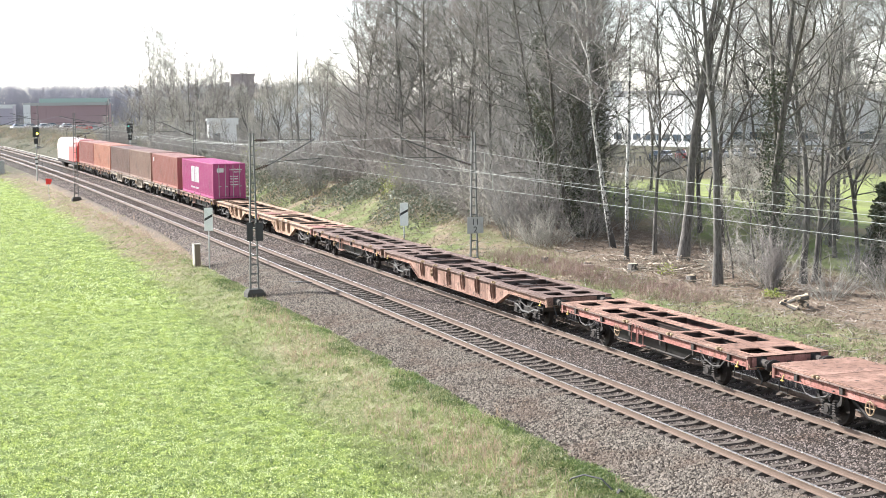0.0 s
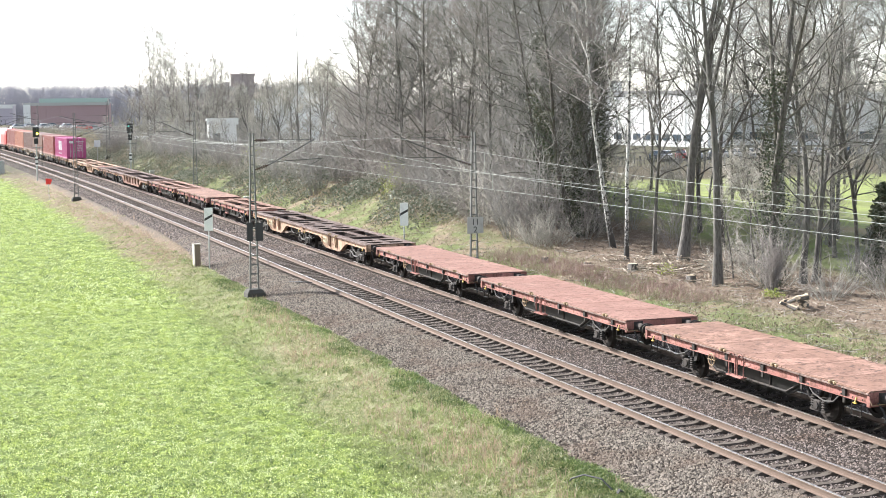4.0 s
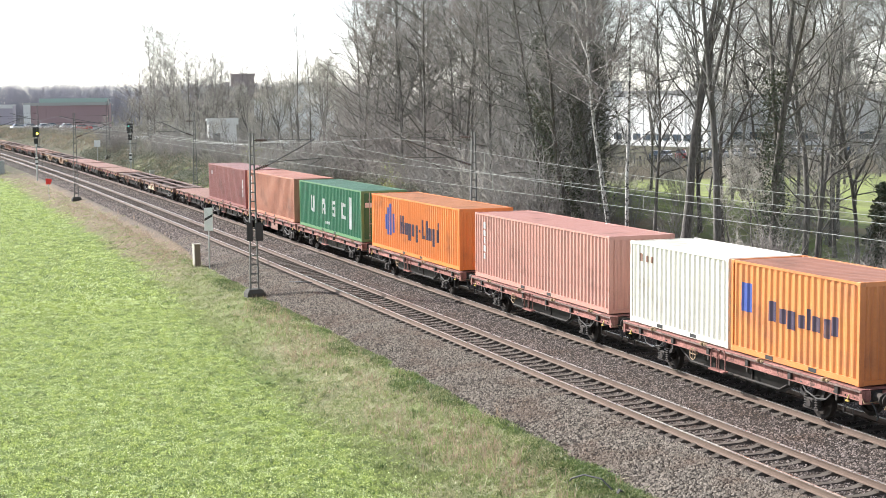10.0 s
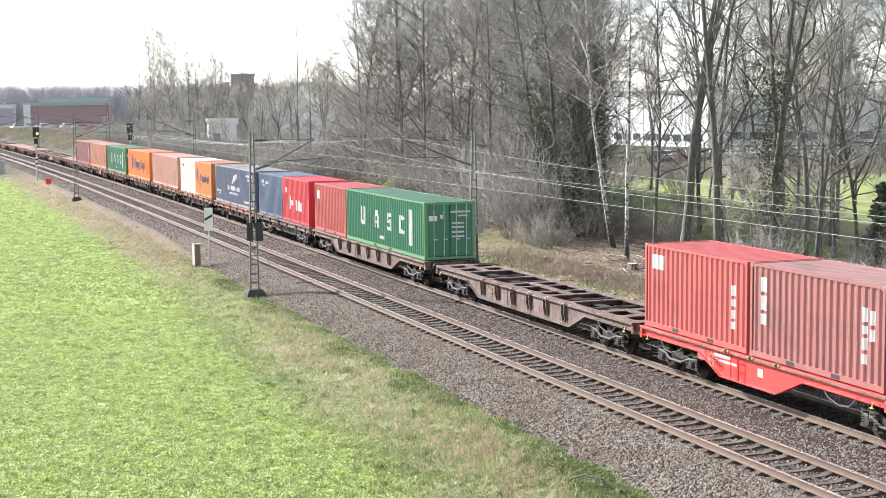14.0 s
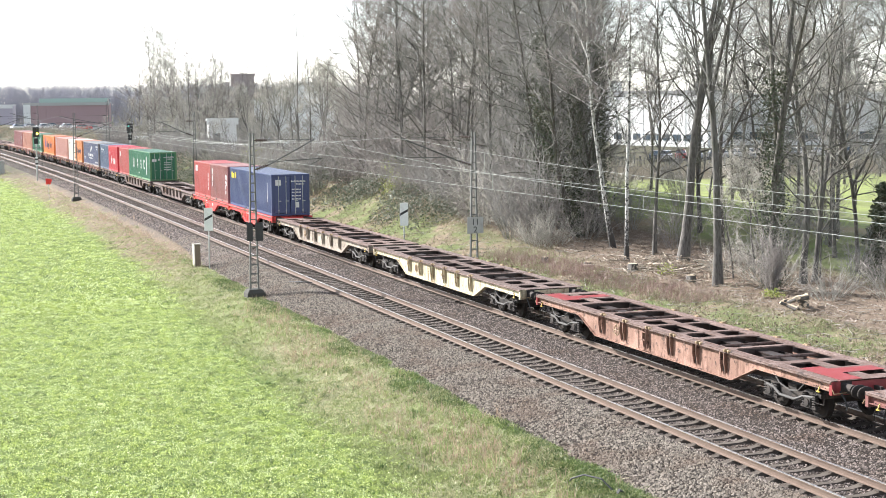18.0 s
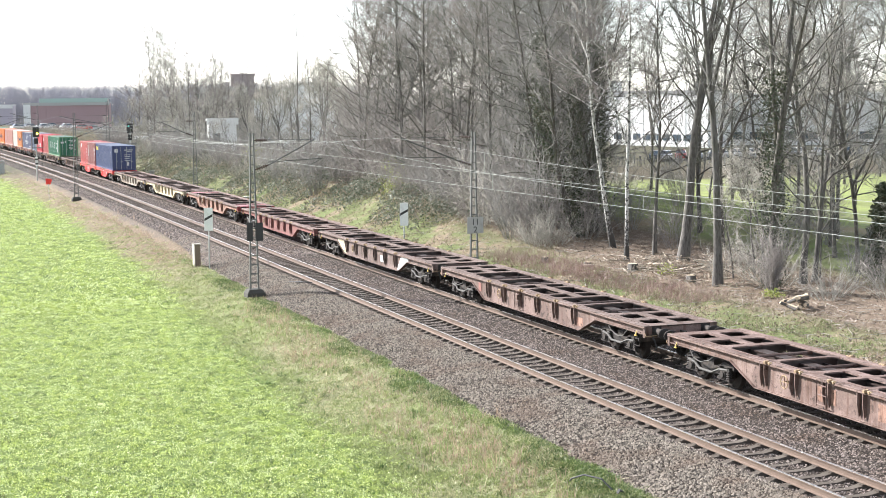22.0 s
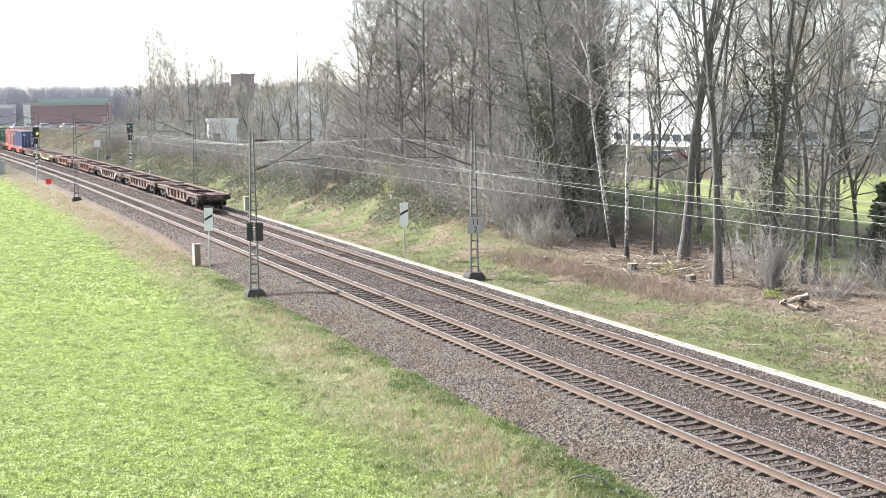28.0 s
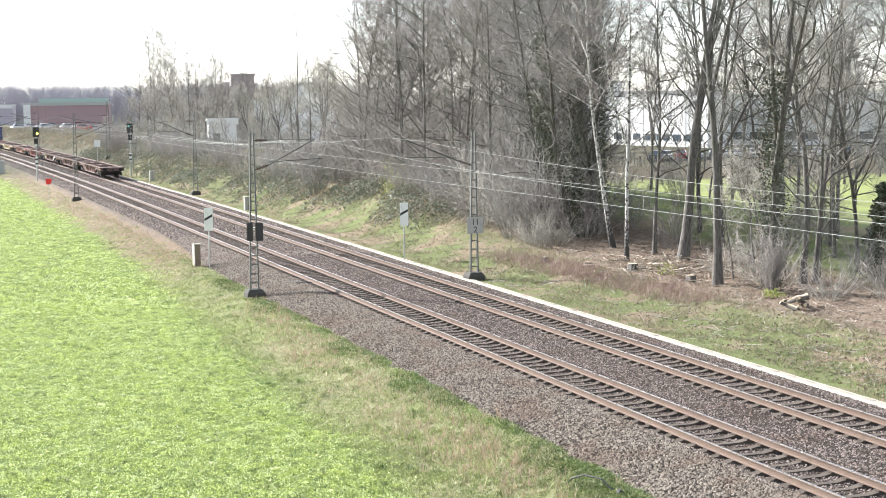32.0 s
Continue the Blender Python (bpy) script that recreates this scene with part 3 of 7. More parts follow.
def buffers(parent, y, out, material=None):
    """Two buffers and the drawgear on the end at y, pointing out (+1 or -1)."""
    def make():
        b = Build()
        b.rod((0, 0, 0), (0, 0.34, 0), 0.12, sides=12), b.rod((0, 0.30, 0), (0, 0.56, 0), 0.09, sides=12)
        b.box(-0.16, -0.02, -0.16, 0.16, 0.02, 0.16)
        b.loft([[(0.25 * s * math.cos(a), 0.54 + d, 0.18 * s * math.sin(a)) for a in np.linspace(0, 2 * math.pi, 15)[:-1]] for s, d in ((0.85, 0.0), (1.0, 0.015), (1.0, 0.045), (0.8, 0.06))])
        return b.mesh("buffer", GREASE)

    def hook():
        b = Build()
        b.box(-0.04, 0, -0.05, 0.04, 0.3, 0.05), b.rod((0, 0.2, -0.04), (0, 0.42, -0.12), 0.05, sides=6)
        b.rod((0.05, 0.3, 0.0), (0.05, 0.55, -0.28), 0.025, sides=6), b.rod((-0.05, 0.3, 0.0), (-0.05, 0.55, -0.28), 0.025, sides=6)
        b.rod((0, 0.5, -0.28), (0, 0.56, -0.1), 0.05, sides=6)
        return b.mesh("coupling", GREASE)

    def hoses():
        b = Build()
        b.path([(0.35, 0.0, -0.05), (0.36, 0.22, -0.2), (0.33, 0.3, -0.42), (0.3, 0.2, -0.5)], 0.025)
        return b.mesh("brake_hose", BLACK)
    for s in (-0.875, 0.875):
        part("brake_hose", shared("brake_hose", hoses), None, parent, at=pose(-0.35 + 0.35 * s / 0.875, y, 1.0, 0, 0, 0 if out > 0 else 180))
        part("buffer", shared("buffer", make), None, parent, at=pose(s, y, 1.04, 0, 0, 0 if out > 0 else 180))
    part("coupling", shared("coupling", hook), None, parent, at=pose(0, y, 1.0, 0, 0, 0 if out > 0 else 180))


def deck_rows(h, side):
    """The deck from end to end: solid plates, rows with a pair of openings, and openings right across."""
    if side == "shallow":
        half = [(0.42, "plate"), (0.85, "pair"), (0.95, "plate"), (1.05, "pair"), (0.2, "plate"), (1.15, "pair"), (0.2, "plate")]
    elif h > 8:
        half = [(0.5, "plate"), (0.8, "pair"), (0.45, "plate"), (0.9, "pair"), (0.35, "plate"), (2.3, "wide"), (0.2, "plate"), (1.7, "wide"), (0.3, "plate"), (0.8, "pair"), (0.22, "plate")]
    else:
        half = [(0.5, "plate"), (0.8, "pair"), (0.45, "plate"), (0.85, "pair"), (0.3, "plate"), (1.5, "wide"), (0.22, "plate")]
    out, y = [], -h
    for d, kind in half:
        out.append((y, y + d, kind))
        y += d
    return out + [(y, -y, "pair")] + [(-b, -a, k) for a, b, k in reversed(out)]


def deck_frame(rows, zt):
    b = Build()
    for ya, yb, kind in rows:
        if kind == "plate":
            b.box(-1.06, ya, zt - 0.03, 1.06, yb, zt + 0.01)
            continue
        rim = 0.09 if kind == "wide" else 0.13
        for s in (-1, 1):
            b.box(min(s * 1.06, s * (1.06 - rim)), ya, zt - 0.028, max(s * 1.06, s * (1.06 - rim)), yb, zt + 0.008)
            for c, d in ((ya, 0.16), (yb, -0.16)):      # gussets in the corners
                x = s * (1.06 - rim)
                b.prism([(x, c), (x - s * 0.16, c), (x, c + d)], "z", zt - 0.026, zt + 0.007)
        if kind == "pair":
            b.box(-0.17, ya, zt - 0.028, 0.17, yb, zt + 0.008)
    return b


def wagon(u0, u1, side, deck, running, body, label, top=None, ends=None, marks=(), joint=0, bracket=None, patches=(), group="wagons of the train"):
    """One wagon or one unit of a jointed pair. u0, u1: its ends along the train. side: deep, curved or shallow sills; deck: open or solid;
    running: bogies, axles or the ends at which it has a bogie. joint: 1 or -1, the end at which it hangs on its neighbour."""
    h = (u0 - u1) / 2
    w = thing("flat_wagon" if deck == "solid" else "container_wagon", label, "freight wagon", group)
    top = top or body
    zt = 1.22
    bog = h - 2.15
    for s in (-1, 1):
        x = s * 1.2
        b = Build()
        if side == "deep":
            z0, a, c = 0.42, bog - 1.45, bog - 2.75
            low = [(-h, 0.96), (-a, 0.96), (-c, z0), (c, z0), (a, 0.96), (h, 0.96)]
        elif side == "curved":
            a, c = bog - 1.2, bog - 2.9
            low = [(-h, 0.98)] + [(-a + (a - c) * k / 6, 0.98 - 0.54 * (0.5 - 0.5 * math.cos(math.pi * k / 6))) for k in range(7)]
            low = low + [(-y, z) for y, z in reversed(low)]
        else:
            low = [(-h, 0.94), (h, 0.94)]
        b.prism(low + [(h, zt), (-h, zt)], "x", x - 0.012, x + 0.012)
        for (ya, za), (yb, zb) in zip(low[:-1], low[1:]):
            b.loft([[(x - 0.09, ya, za - 0.012), (x + 0.09, ya, za - 0.012), (x + 0.09, ya, za + 0.012), (x - 0.09, ya, za + 0.012)],
                    [(x - 0.09, yb, zb - 0.012), (x + 0.09, yb, zb - 0.012), (x + 0.09, yb, zb + 0.012), (x - 0.09, yb, zb + 0.012)]])
        part("side_sill", b, body, w)
        part("inner_web", Build().box(min(x - s * 0.014, x - s * 0.03), -h + 0.13, 0.97, max(x - s * 0.014, x - s * 0.03), h - 0.13, zt - 0.024), F["shaded_rust"], w)
        part("edge_rail", Build().box(min(s * 1.2, s * 1.325), -h + 0.02, zt - 0.075, max(s * 1.2, s * 1.325), h - 0.02, zt - 0.022, 0.01), F["rust"], w)
        part("top_flange", Build().box(min(s * 1.1, s * 1.32), -h, zt - 0.02, max(s * 1.1, s * 1.32), h, zt + 0.012, 0.008), top, w)
    # cross beams and plates of the deck
    part("end_beam", Build().box(-1.3, h - 0.12, 0.86, 1.3, h, zt), ends or body, w)
    part("end_beam", Build().box(-1.3, -h, 0.86, 1.3, -h + 0.12, zt), ends or body, w)
    # the dark colour of the inner beams stands for shade in the deck openings
    part("centre_beam", Build().box(-0.16, -h + 0.12, 0.72, 0.16, h - 0.12, zt - 0.13).box(-0.19, -h + 0.12, zt - 0.13, 0.19, h - 0.12, zt - 0.1), F["shaded_rust"], w)
    if deck == "solid":
        n = max(4, round(2 * h / 2.1))
        for i in range(n):
            ya, yb = -h + 2 * h * i / n, -h + 2 * h * (i + 1) / n
            part("deck_plate", Build().box(-1.3, ya + 0.012, zt + 0.016, 1.3, yb - 0.012, zt + 0.034, 0.006), top, w)
    else:
        rows = deck_rows(h, side)
        part("deck_frame", deck_frame(rows, zt), top, w)
        web = shared("cross_web", lambda: Build().box(-1.06, -0.02, 0.8, 1.06, 0.02, zt - 0.03).mesh("cross_beam", F["shaded_rust"]))
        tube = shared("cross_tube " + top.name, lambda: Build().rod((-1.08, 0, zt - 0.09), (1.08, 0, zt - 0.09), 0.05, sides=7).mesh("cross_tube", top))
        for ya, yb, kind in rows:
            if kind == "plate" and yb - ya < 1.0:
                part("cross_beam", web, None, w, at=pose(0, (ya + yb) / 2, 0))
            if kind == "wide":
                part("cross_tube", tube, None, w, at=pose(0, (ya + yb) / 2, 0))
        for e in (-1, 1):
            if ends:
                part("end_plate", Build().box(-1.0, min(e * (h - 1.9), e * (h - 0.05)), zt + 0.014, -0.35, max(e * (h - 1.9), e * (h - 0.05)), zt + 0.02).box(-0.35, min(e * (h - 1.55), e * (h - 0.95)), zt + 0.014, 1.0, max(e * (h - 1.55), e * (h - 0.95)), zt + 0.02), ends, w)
        # bars drawn extra deep, to keep the sun off the ballast below
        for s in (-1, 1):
            part("long_bar", Build().box(s * 0.62 - 0.025, -(h - 3.4), 0.58, s * 0.62 + 0.025, h - 3.4, zt - 0.16), F["shaded_rust"], w)
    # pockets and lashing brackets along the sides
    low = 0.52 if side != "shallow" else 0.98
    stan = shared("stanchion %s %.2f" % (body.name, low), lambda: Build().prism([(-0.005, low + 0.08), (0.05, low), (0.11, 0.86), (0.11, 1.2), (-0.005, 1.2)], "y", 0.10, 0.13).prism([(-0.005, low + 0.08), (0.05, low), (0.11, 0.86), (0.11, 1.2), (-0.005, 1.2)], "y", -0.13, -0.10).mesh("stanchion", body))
    # a dark plate stands for the shade inside each recessed pocket
    hole = shared("pocket hole %.2f" % low, lambda: Build().box(0.0, -0.10, low + 0.06, 0.012, 0.10, 1.2).mesh("pocket_plate", F["shaded_rust"]))
    clip = shared("bracket " + (bracket or DULL_YELLOW).name, lambda: Build().box(-0.06, -0.13, -0.04, 0.09, -0.03, 0.05, 0.015).box(-0.05, 0.03, -0.05, 0.05, 0.11, 0.035, 0.015).box(-0.04, -0.16, -0.02, 0.03, 0.14, 0.02, 0.008).mesh("bracket", bracket or DULL_YELLOW))
    n = {"deep": 6 if h > 8 else 3, "curved": 2}.get(side, 4)
    span = {"deep": max(1.3, bog - 3.2), "curved": bog - 3.4}.get(side, h - 1.8)
    for i in range(n):
        y = -span + 2 * span * i / (n - 1)
        for s in (-1, 1):
            if side != "shallow" and body is not F["bright"]:
                part("stanchion", stan, None, w, at=pose(s * 1.215, y, 0, 0, 0, 0 if s > 0 else 180))
                part("pocket_plate", hole, None, w, at=pose(s * 1.213, y, 0, 0, 0, 0 if s > 0 else 180))
            part("bracket", clip, None, w, at=pose(s * 1.3, y - 0.3, zt + 0.01, 0, 0, 0 if s > 0 else 180))
    if side == "shallow":
        dark = shared("pocket", lambda: Build().box(0, -0.07, 0.93, 0.07, 0.07, 1.16).box(0.02, -0.04, 0.78, 0.06, 0.04, 0.93).mesh("pocket", GREASE))
        for i in range(6):
            y = -h + 1.1 + (2 * h - 2.2) * i / 5
            for s in (-1, 1):
                part("pocket", dark, None, w, at=pose(s * 1.215, y, 0, 0, 0, 0 if s > 0 else 180))
        truss = Build()
        for s in (-1, 1):
            truss.path([(s * 1.05, -h + 3.2, 0.92), (s * 1.05, -h + 4.0, 0.52), (s * 1.05, h - 4.0, 0.52), (s * 1.05, h - 3.2, 0.92)], 0.035, 6)
            truss.rod((s * 1.05, -1.0, 0.52), (s * 1.05, -1.0, 0.93), 0.03, sides=6), truss.rod((s * 1.05, 1.0, 0.52), (s * 1.05, 1.0, 0.93), 0.03, sides=6)
        part("truss_rod", truss, GREASE, w)
        # beam painted near-black for the shade under the sill; it also blocks sun
        for s in (-1, 1):
            part("main_beam", Build().prism([(-h + 3.2, 0.8), (-h + 3.9, 0.46), (h - 3.9, 0.46), (h - 3.2, 0.8), (h - 3.2, 0.93), (-h + 3.2, 0.93)], "x", s * 1.0 - 0.03, s * 1.0 + 0.03), F["shade_black"], w)
    part("brake_cylinder", Build().rod((-0.5, 0.6, 0.62), (-0.5, 1.3, 0.62), 0.19, sides=10), GREASE, w)
    run = Build().path([(-1.02, -h + 0.3, 0.9), (-1.06, -h + 2.0, 0.86), (-1.06, h - 2.0, 0.86), (-1.02, h - 0.3, 0.9)], 0.022, 5)
    part("brake_pipe", run.path([(0.35, -h + 0.3, 0.84), (0.35, h - 0.3, 0.84)], 0.03, 5), GREASE, w)
    for e in (-1, 1):
        part("air_hose", Build().path([(-1.24, e * (bog + 0.9), 0.98), (-1.27, e * (bog + 0.6), 0.72), (-1.27, e * (bog + 0.2), 0.66), (-1.26, e * (bog - 0.3), 0.78), (-1.23, e * (bog - 0.6), 0.98)], 0.02, 5), PALE_HOSE, w)
        part("valve_handle", Build().rod((-1.28, e * (h - 0.55), 1.02), (-1.34, e * (h - 0.55), 0.88), 0.02, sides=6).box(-1.35, e * (h - 0.55) - 0.07, 0.86, -1.31, e * (h - 0.55) + 0.07, 0.89), YELLOW, w, "yellow valve handle")
        part("corner_step", Build().path([(-1.25, e * (h - 0.35), 1.0), (-1.29, e * (h - 0.35), 0.55), (-1.29, e * (h - 0.75), 0.55), (-1.25, e * (h - 0.75), 1.0)], 0.016, 5), GREASE, w)
        part("uncoupling_handle", Build().path([(-1.3, e * (h + 0.02), 1.02), (-1.3, e * (h + 0.1), 0.92), (-0.5, e * (h + 0.1), 0.95)], 0.014, 5), DULL_YELLOW, w)
    part("brake_box", Build().box(-0.9, -1.1, 0.52, -0.55, -0.3, 0.95, 0.03), GREASE, w)
    part("handwheel", Build().torus((-1.36, h * 0.28, 0.86), 0.17, 0.018, "x", 18, 5).rod((-1.36, h * 0.28 - 0.2, 0.86), (-1.36, h * 0.28 + 0.2, 0.86), 0.015, sides=5).rod((-1.36, h * 0.28, 0.66), (-1.36, h * 0.28, 1.06), 0.015, sides=5).rod((-1.2, h * 0.28, 0.86), (-1.38, h * 0.28, 0.86), 0.03, sides=6), bracket or DULL_YELLOW, w, "brake handwheel")
    st = Build()
    if side == "shallow":      # two arched hand loops over a step
        for y in (h * 0.12, h * 0.12 - 0.45):
            st.path([(-1.34, y, 0.62)] + [(-1.34, y - 0.17 + 0.17 * math.cos(a), 1.06 + 0.17 * math.sin(a)) for a in np.linspace(0, math.pi, 7)] + [(-1.34, y - 0.34, 0.62)], 0.018, 5)
        st.box(-1.42, h * 0.12 - 0.8, 0.58, -1.24, h * 0.12 + 0.02, 0.62)
    else:
        for y in (h * 0.12, h * 0.12 - 0.42):
            st.rod((-1.33, y, 0.5), (-1.33, y, 1.18), 0.018, sides=5)
        for z in (0.55, 0.8, 1.05):
            st.rod((-1.33, h * 0.12, z), (-1.33, h * 0.12 - 0.42, z), 0.016, sides=5)
    part("step_ladder", st, body, w)
    # running gear
    for e in (-1, 1):
        if running == "axles":
            ax = part("wheelset", shared("axle", lambda: Build().rod((-0.9, 0, 0.46), (0.9, 0, 0.46), 0.085, sides=8).mesh("axle", WHEEL)), None, w, at=pose(0, e * (h - 2.4), 0))
            guard = shared("leaf spring", lambda: Build().prism([(-0.62, 0.9), (-0.5, 0.62), (-0.2, 0.5), (0.2, 0.5), (0.5, 0.62), (0.62, 0.9), (0.5, 0.9), (0.42, 0.7), (0.15, 0.6), (-0.15, 0.6), (-0.42, 0.7), (-0.5, 0.9)], "x", 1.02, 1.12).mesh("leaf_spring", GREASE))
            for s in (0, 180):
                part("leaf_spring", guard, None, ax, at=pose(0, 0, 0, 0, 0, s))
                part("wheel", shared("wheel", wheel_mesh), None, ax, at=pose(-0.74 if s else 0.74, 0, 0.46, 0, 0, s))
            for s in (-1, 1):
                part("axle_box", shared("axle_box", box_mesh), None, ax, at=pose(s * 1.06, 0, 0, 0, 0, 0 if s > 0 else 180))
        elif joint != e or running == "bogies":
            bogie(w, e * bog)
        if joint == e:
            part("joint_pivot", Build().rod((0, e * (h + 0.05), 0.8), (0, e * (h + 0.05), 1.16), 0.3, sides=12), GREASE, w)
            if running != "bogies" and e < 0:
                bogie(w, e * h)
        else:
            buffers(w, e * h, e)
    for y, z, a, c, mat in marks:
        part("marking", Build().box(-1.222, y - a / 2, z - c / 2, -1.213, y + a / 2, z + c / 2), mat, w)
    for e, mat in patches:
        a, c = bog - 1.4, bog - 2.7
        part("end_patch", Build().prism([(e * (c - 0.35), 0.46), (e * (c + 0.02), 0.46), (e * a, 1.0), (e * a, 1.16), (e * (c + 0.3), 1.16)], "x", -1.224, -1.213), mat, w, "pale paint patch on the sill's taper")
    MOVERS.append((w, (u0 + u1) / 2, 0))
    return w


# ---- containers ----
def ridged(length, height, pitch=0.278, depth=0.044):
    """A corrugated wall in the yz plane, its outer face at x = 0, ridges towards -x."""
    n = max(2, int(length / pitch))
    p = length / n
    ys, xs = [], []
    for i in range(n):
        y = -length / 2 + i * p
        for f, x in ((0.0, depth), (0.25, depth), (0.5, 0.0), (0.75, 0.0)):
            ys.append(y + f * p), xs.append(x)
    ys.append(length / 2), xs.append(depth)
    k = len(ys)
    v = [(x, y, 0) for x, y in zip(xs, ys)] + [(x, y, height) for x, y in zip(xs, ys)]
    v += [(x + 0.02, y, z) for x, y, z in v]
    f = []
    for i in range(k - 1):
        f.append((i, i + k, i + k + 1, i + 1))
        f.append((2 * k + i, 2 * k + i + 1, 3 * k + i + 1, 3 * k + i))
    return Build().add(v, f)


def painted(length, y0, y1, z0, z1, x, pitch=0.278, depth=0.044):
    """A coat of paint that follows the corrugated wall between y0 and y1."""
    n = max(2, int(length / pitch))
    p = length / n
    ys = [-length / 2 + p * (i + f) for i in range(n) for f in (0.0, 0.25, 0.5, 0.75)] + [length / 2]
    xs = [depth if k % 4 < 2 else 0.0 for k in range(4 * n)] + [depth]
    at = [y0] + [y for y in ys if y0 + 1e-4 < y < y1 - 1e-4] + [y1]
    ring = [(x - 0.004 + float(np.interp(y, ys, xs)), y) for y in at]
    v = [(a, y, z) for z in (z0, z1) for a, y in ring]
    k = len(ring)
    return Build().add(v, [(i + 1, i, i + k, i + k + 1) for i in range(k - 1)])


def bars(spec):
    """Splits a text of lengths into rows of plain blocks: each (start, height off the floor, width, height)."""
    out = []
    for s in spec.split():
        a, z, w, h = (float(c) for c in s.split(","))
        n = int(w / (0.95 * h)) if w > 2.6 * h else 1
        for i in range(n):
            out.append((a + w * i / n, z, w / n * (0.74 if n > 1 else 1.0), h * (1.0, 0.8, 1.0, 0.9)[i % 4]))
    return out


def container(u0, u1, body, label, doors=False, marks=(), frame_mat=None, name="shipping_container", tall=2.595, top=None):
    """A steel container; u0, u1: its ends along the train. The doors, where shown, are at the rear end."""
    L, H, hw = u0 - u1, tall, 1.219
    c = thing(name, label, "shipping container", "containers on the train")
    frame_mat = frame_mat or body
    wall_h = H - 0.17 - 0.07
    wall = shared("wall %s %.1f %.2f" % (body.name, L, H), lambda: ridged(L - 0.24, wall_h).mesh("side_panel", body))
    part("side_panel", wall, None, c, at=pose(-hw + 0.012, 0, 0.165))
    part("side_panel", wall, None, c, at=pose(hw - 0.012, 0, 0.165, 0, 0, 180))
    post = shared("post %s %.2f" % (frame_mat.name, H), lambda: Build().box(-0.08, -0.06, 0.1, 0.08, 0.06, H - 0.1, 0.012).mesh("corner_post", frame_mat))
    cast = shared("casting " + frame_mat.name, lambda: Build().box(-0.085, -0.09, 0, 0.085, 0.09, 0.118, 0.012).mesh("corner_casting", frame_mat))
    for sx in (-1, 1):
        for sy in (-1, 1):
            part("corner_post", post, None, c, at=pose(sx * (hw - 0.08), sy * (L / 2 - 0.065), 0))
            for z in (0, H - 0.118):
                part("corner_casting", cast, None, c, at=pose(sx * (hw - 0.083), sy * (L / 2 - 0.09), z))
        part("bottom_rail", Build().box(min(sx * (hw - 0.07), sx * (hw - 0.002)), -L / 2 + 0.12, 0.02, max(sx * (hw - 0.07), sx * (hw - 0.002)), L / 2 - 0.12, 0.17), frame_mat, c)
        part("top_rail", Build().box(min(sx * (hw - 0.06), sx * (hw - 0.004)), -L / 2 + 0.12, H - 0.075, max(sx * (hw - 0.06), sx * (hw - 0.004)), L / 2 - 0.12, H - 0.012), frame_mat, c)
    # flat black plates stand for the dark, shaded openings of the fork pockets
    slot = shared("fork pocket", lambda: Build().box(-0.006, -0.18, 0.0, 0.0, 0.18, 0.11).mesh("fork_pocket", BLACK))
    for sx in (-1, 1):
        for y in ((-1.03, 1.03) if L < 8 else (-1.2, 1.2)):
            part("fork_pocket", slot, None, c, at=pose(sx * (hw - 0.001), y, 0.04, 0, 0, 0 if sx < 0 else 180))
    cover = top or ROOFS.get(body.name, body)
    roof = shared("roof %s %.1f" % (cover.name, L), lambda: ridged(L - 0.2, 2 * hw - 0.1, 0.27, 0.02).mesh("roof", cover))
    part("roof", roof, None, c, "sun-bleached ridged steel roof", at=Matrix(((0, 0, 1, -hw + 0.05), (0, 1, 0, 0), (-1, 0, 0, H - 0.02), (0, 0, 0, 1))))
    part("floor_frame", Build().box(-hw + 0.07, -L / 2 + 0.1, 0.04, hw - 0.07, L / 2 - 0.1, 0.15), BLACK, c)
    endw = shared("end %s %.2f" % (body.name, H), lambda: ridged(2 * hw - 0.32, H - 0.24, 0.25, 0.04).mesh("end_wall", body))
    for e in (1, -1):
        if e < 0 and doors:
            dm = shared("door %s %.2f" % (body.name, H), lambda: Build().box(-0.52, -0.03, 0.16, 0.52, 0.03, H - 0.13, 0.015).box(-0.46, -0.045, 0.24, 0.46, -0.028, 0.72, 0.01).box(-0.46, -0.045, 0.80, 0.46, -0.028, 1.28, 0.01).box(-0.46, -0.045, 1.36, 0.46, -0.028, 1.84, 0.01).box(-0.46, -0.045, 1.92, 0.46, -0.028, H - 0.2, 0.01).mesh("door", body))
            rod = shared("lock rod", lambda: Build().rod((0, 0, 0.12), (0, 0, 2.5), 0.021, sides=6).box(-0.03, -0.03, 0.9, 0.16, 0.01, 0.95).box(-0.04, -0.02, 0.3, 0.04, 0.02, 0.36).box(-0.04, -0.02, 2.1, 0.04, 0.02, 2.16).mesh("lock_rod", PALE_STEEL))
            for s in (-1, 1):
                d = part("door", dm, None, c, at=pose(s * 0.535, -L / 2 + 0.05, 0))
                for o in (-0.24, 0.24):
                    part("lock_rod", rod, None, d, "galvanised locking rod", at=pose(o, -0.065, 0))
        else:
            part("end_wall", endw, None, c, at=pose(0, e * (L / 2 - 0.02), 0.12, 0, 0, 90 if e < 0 else -90))
        rail = shared("end rail " + frame_mat.name, lambda: Build().box(-hw + 0.15, -0.04, 0.0, hw - 0.15, 0.04, 0.12).mesh("end_rail", frame_mat))
        for z in (0.02, H - 0.125):
            part("end_rail", rail, None, c, at=pose(0, e * (L / 2 - 0.05), z))
    for face, spec, mat in marks:
        for a, z, w, h in bars(spec):
            b = Build()
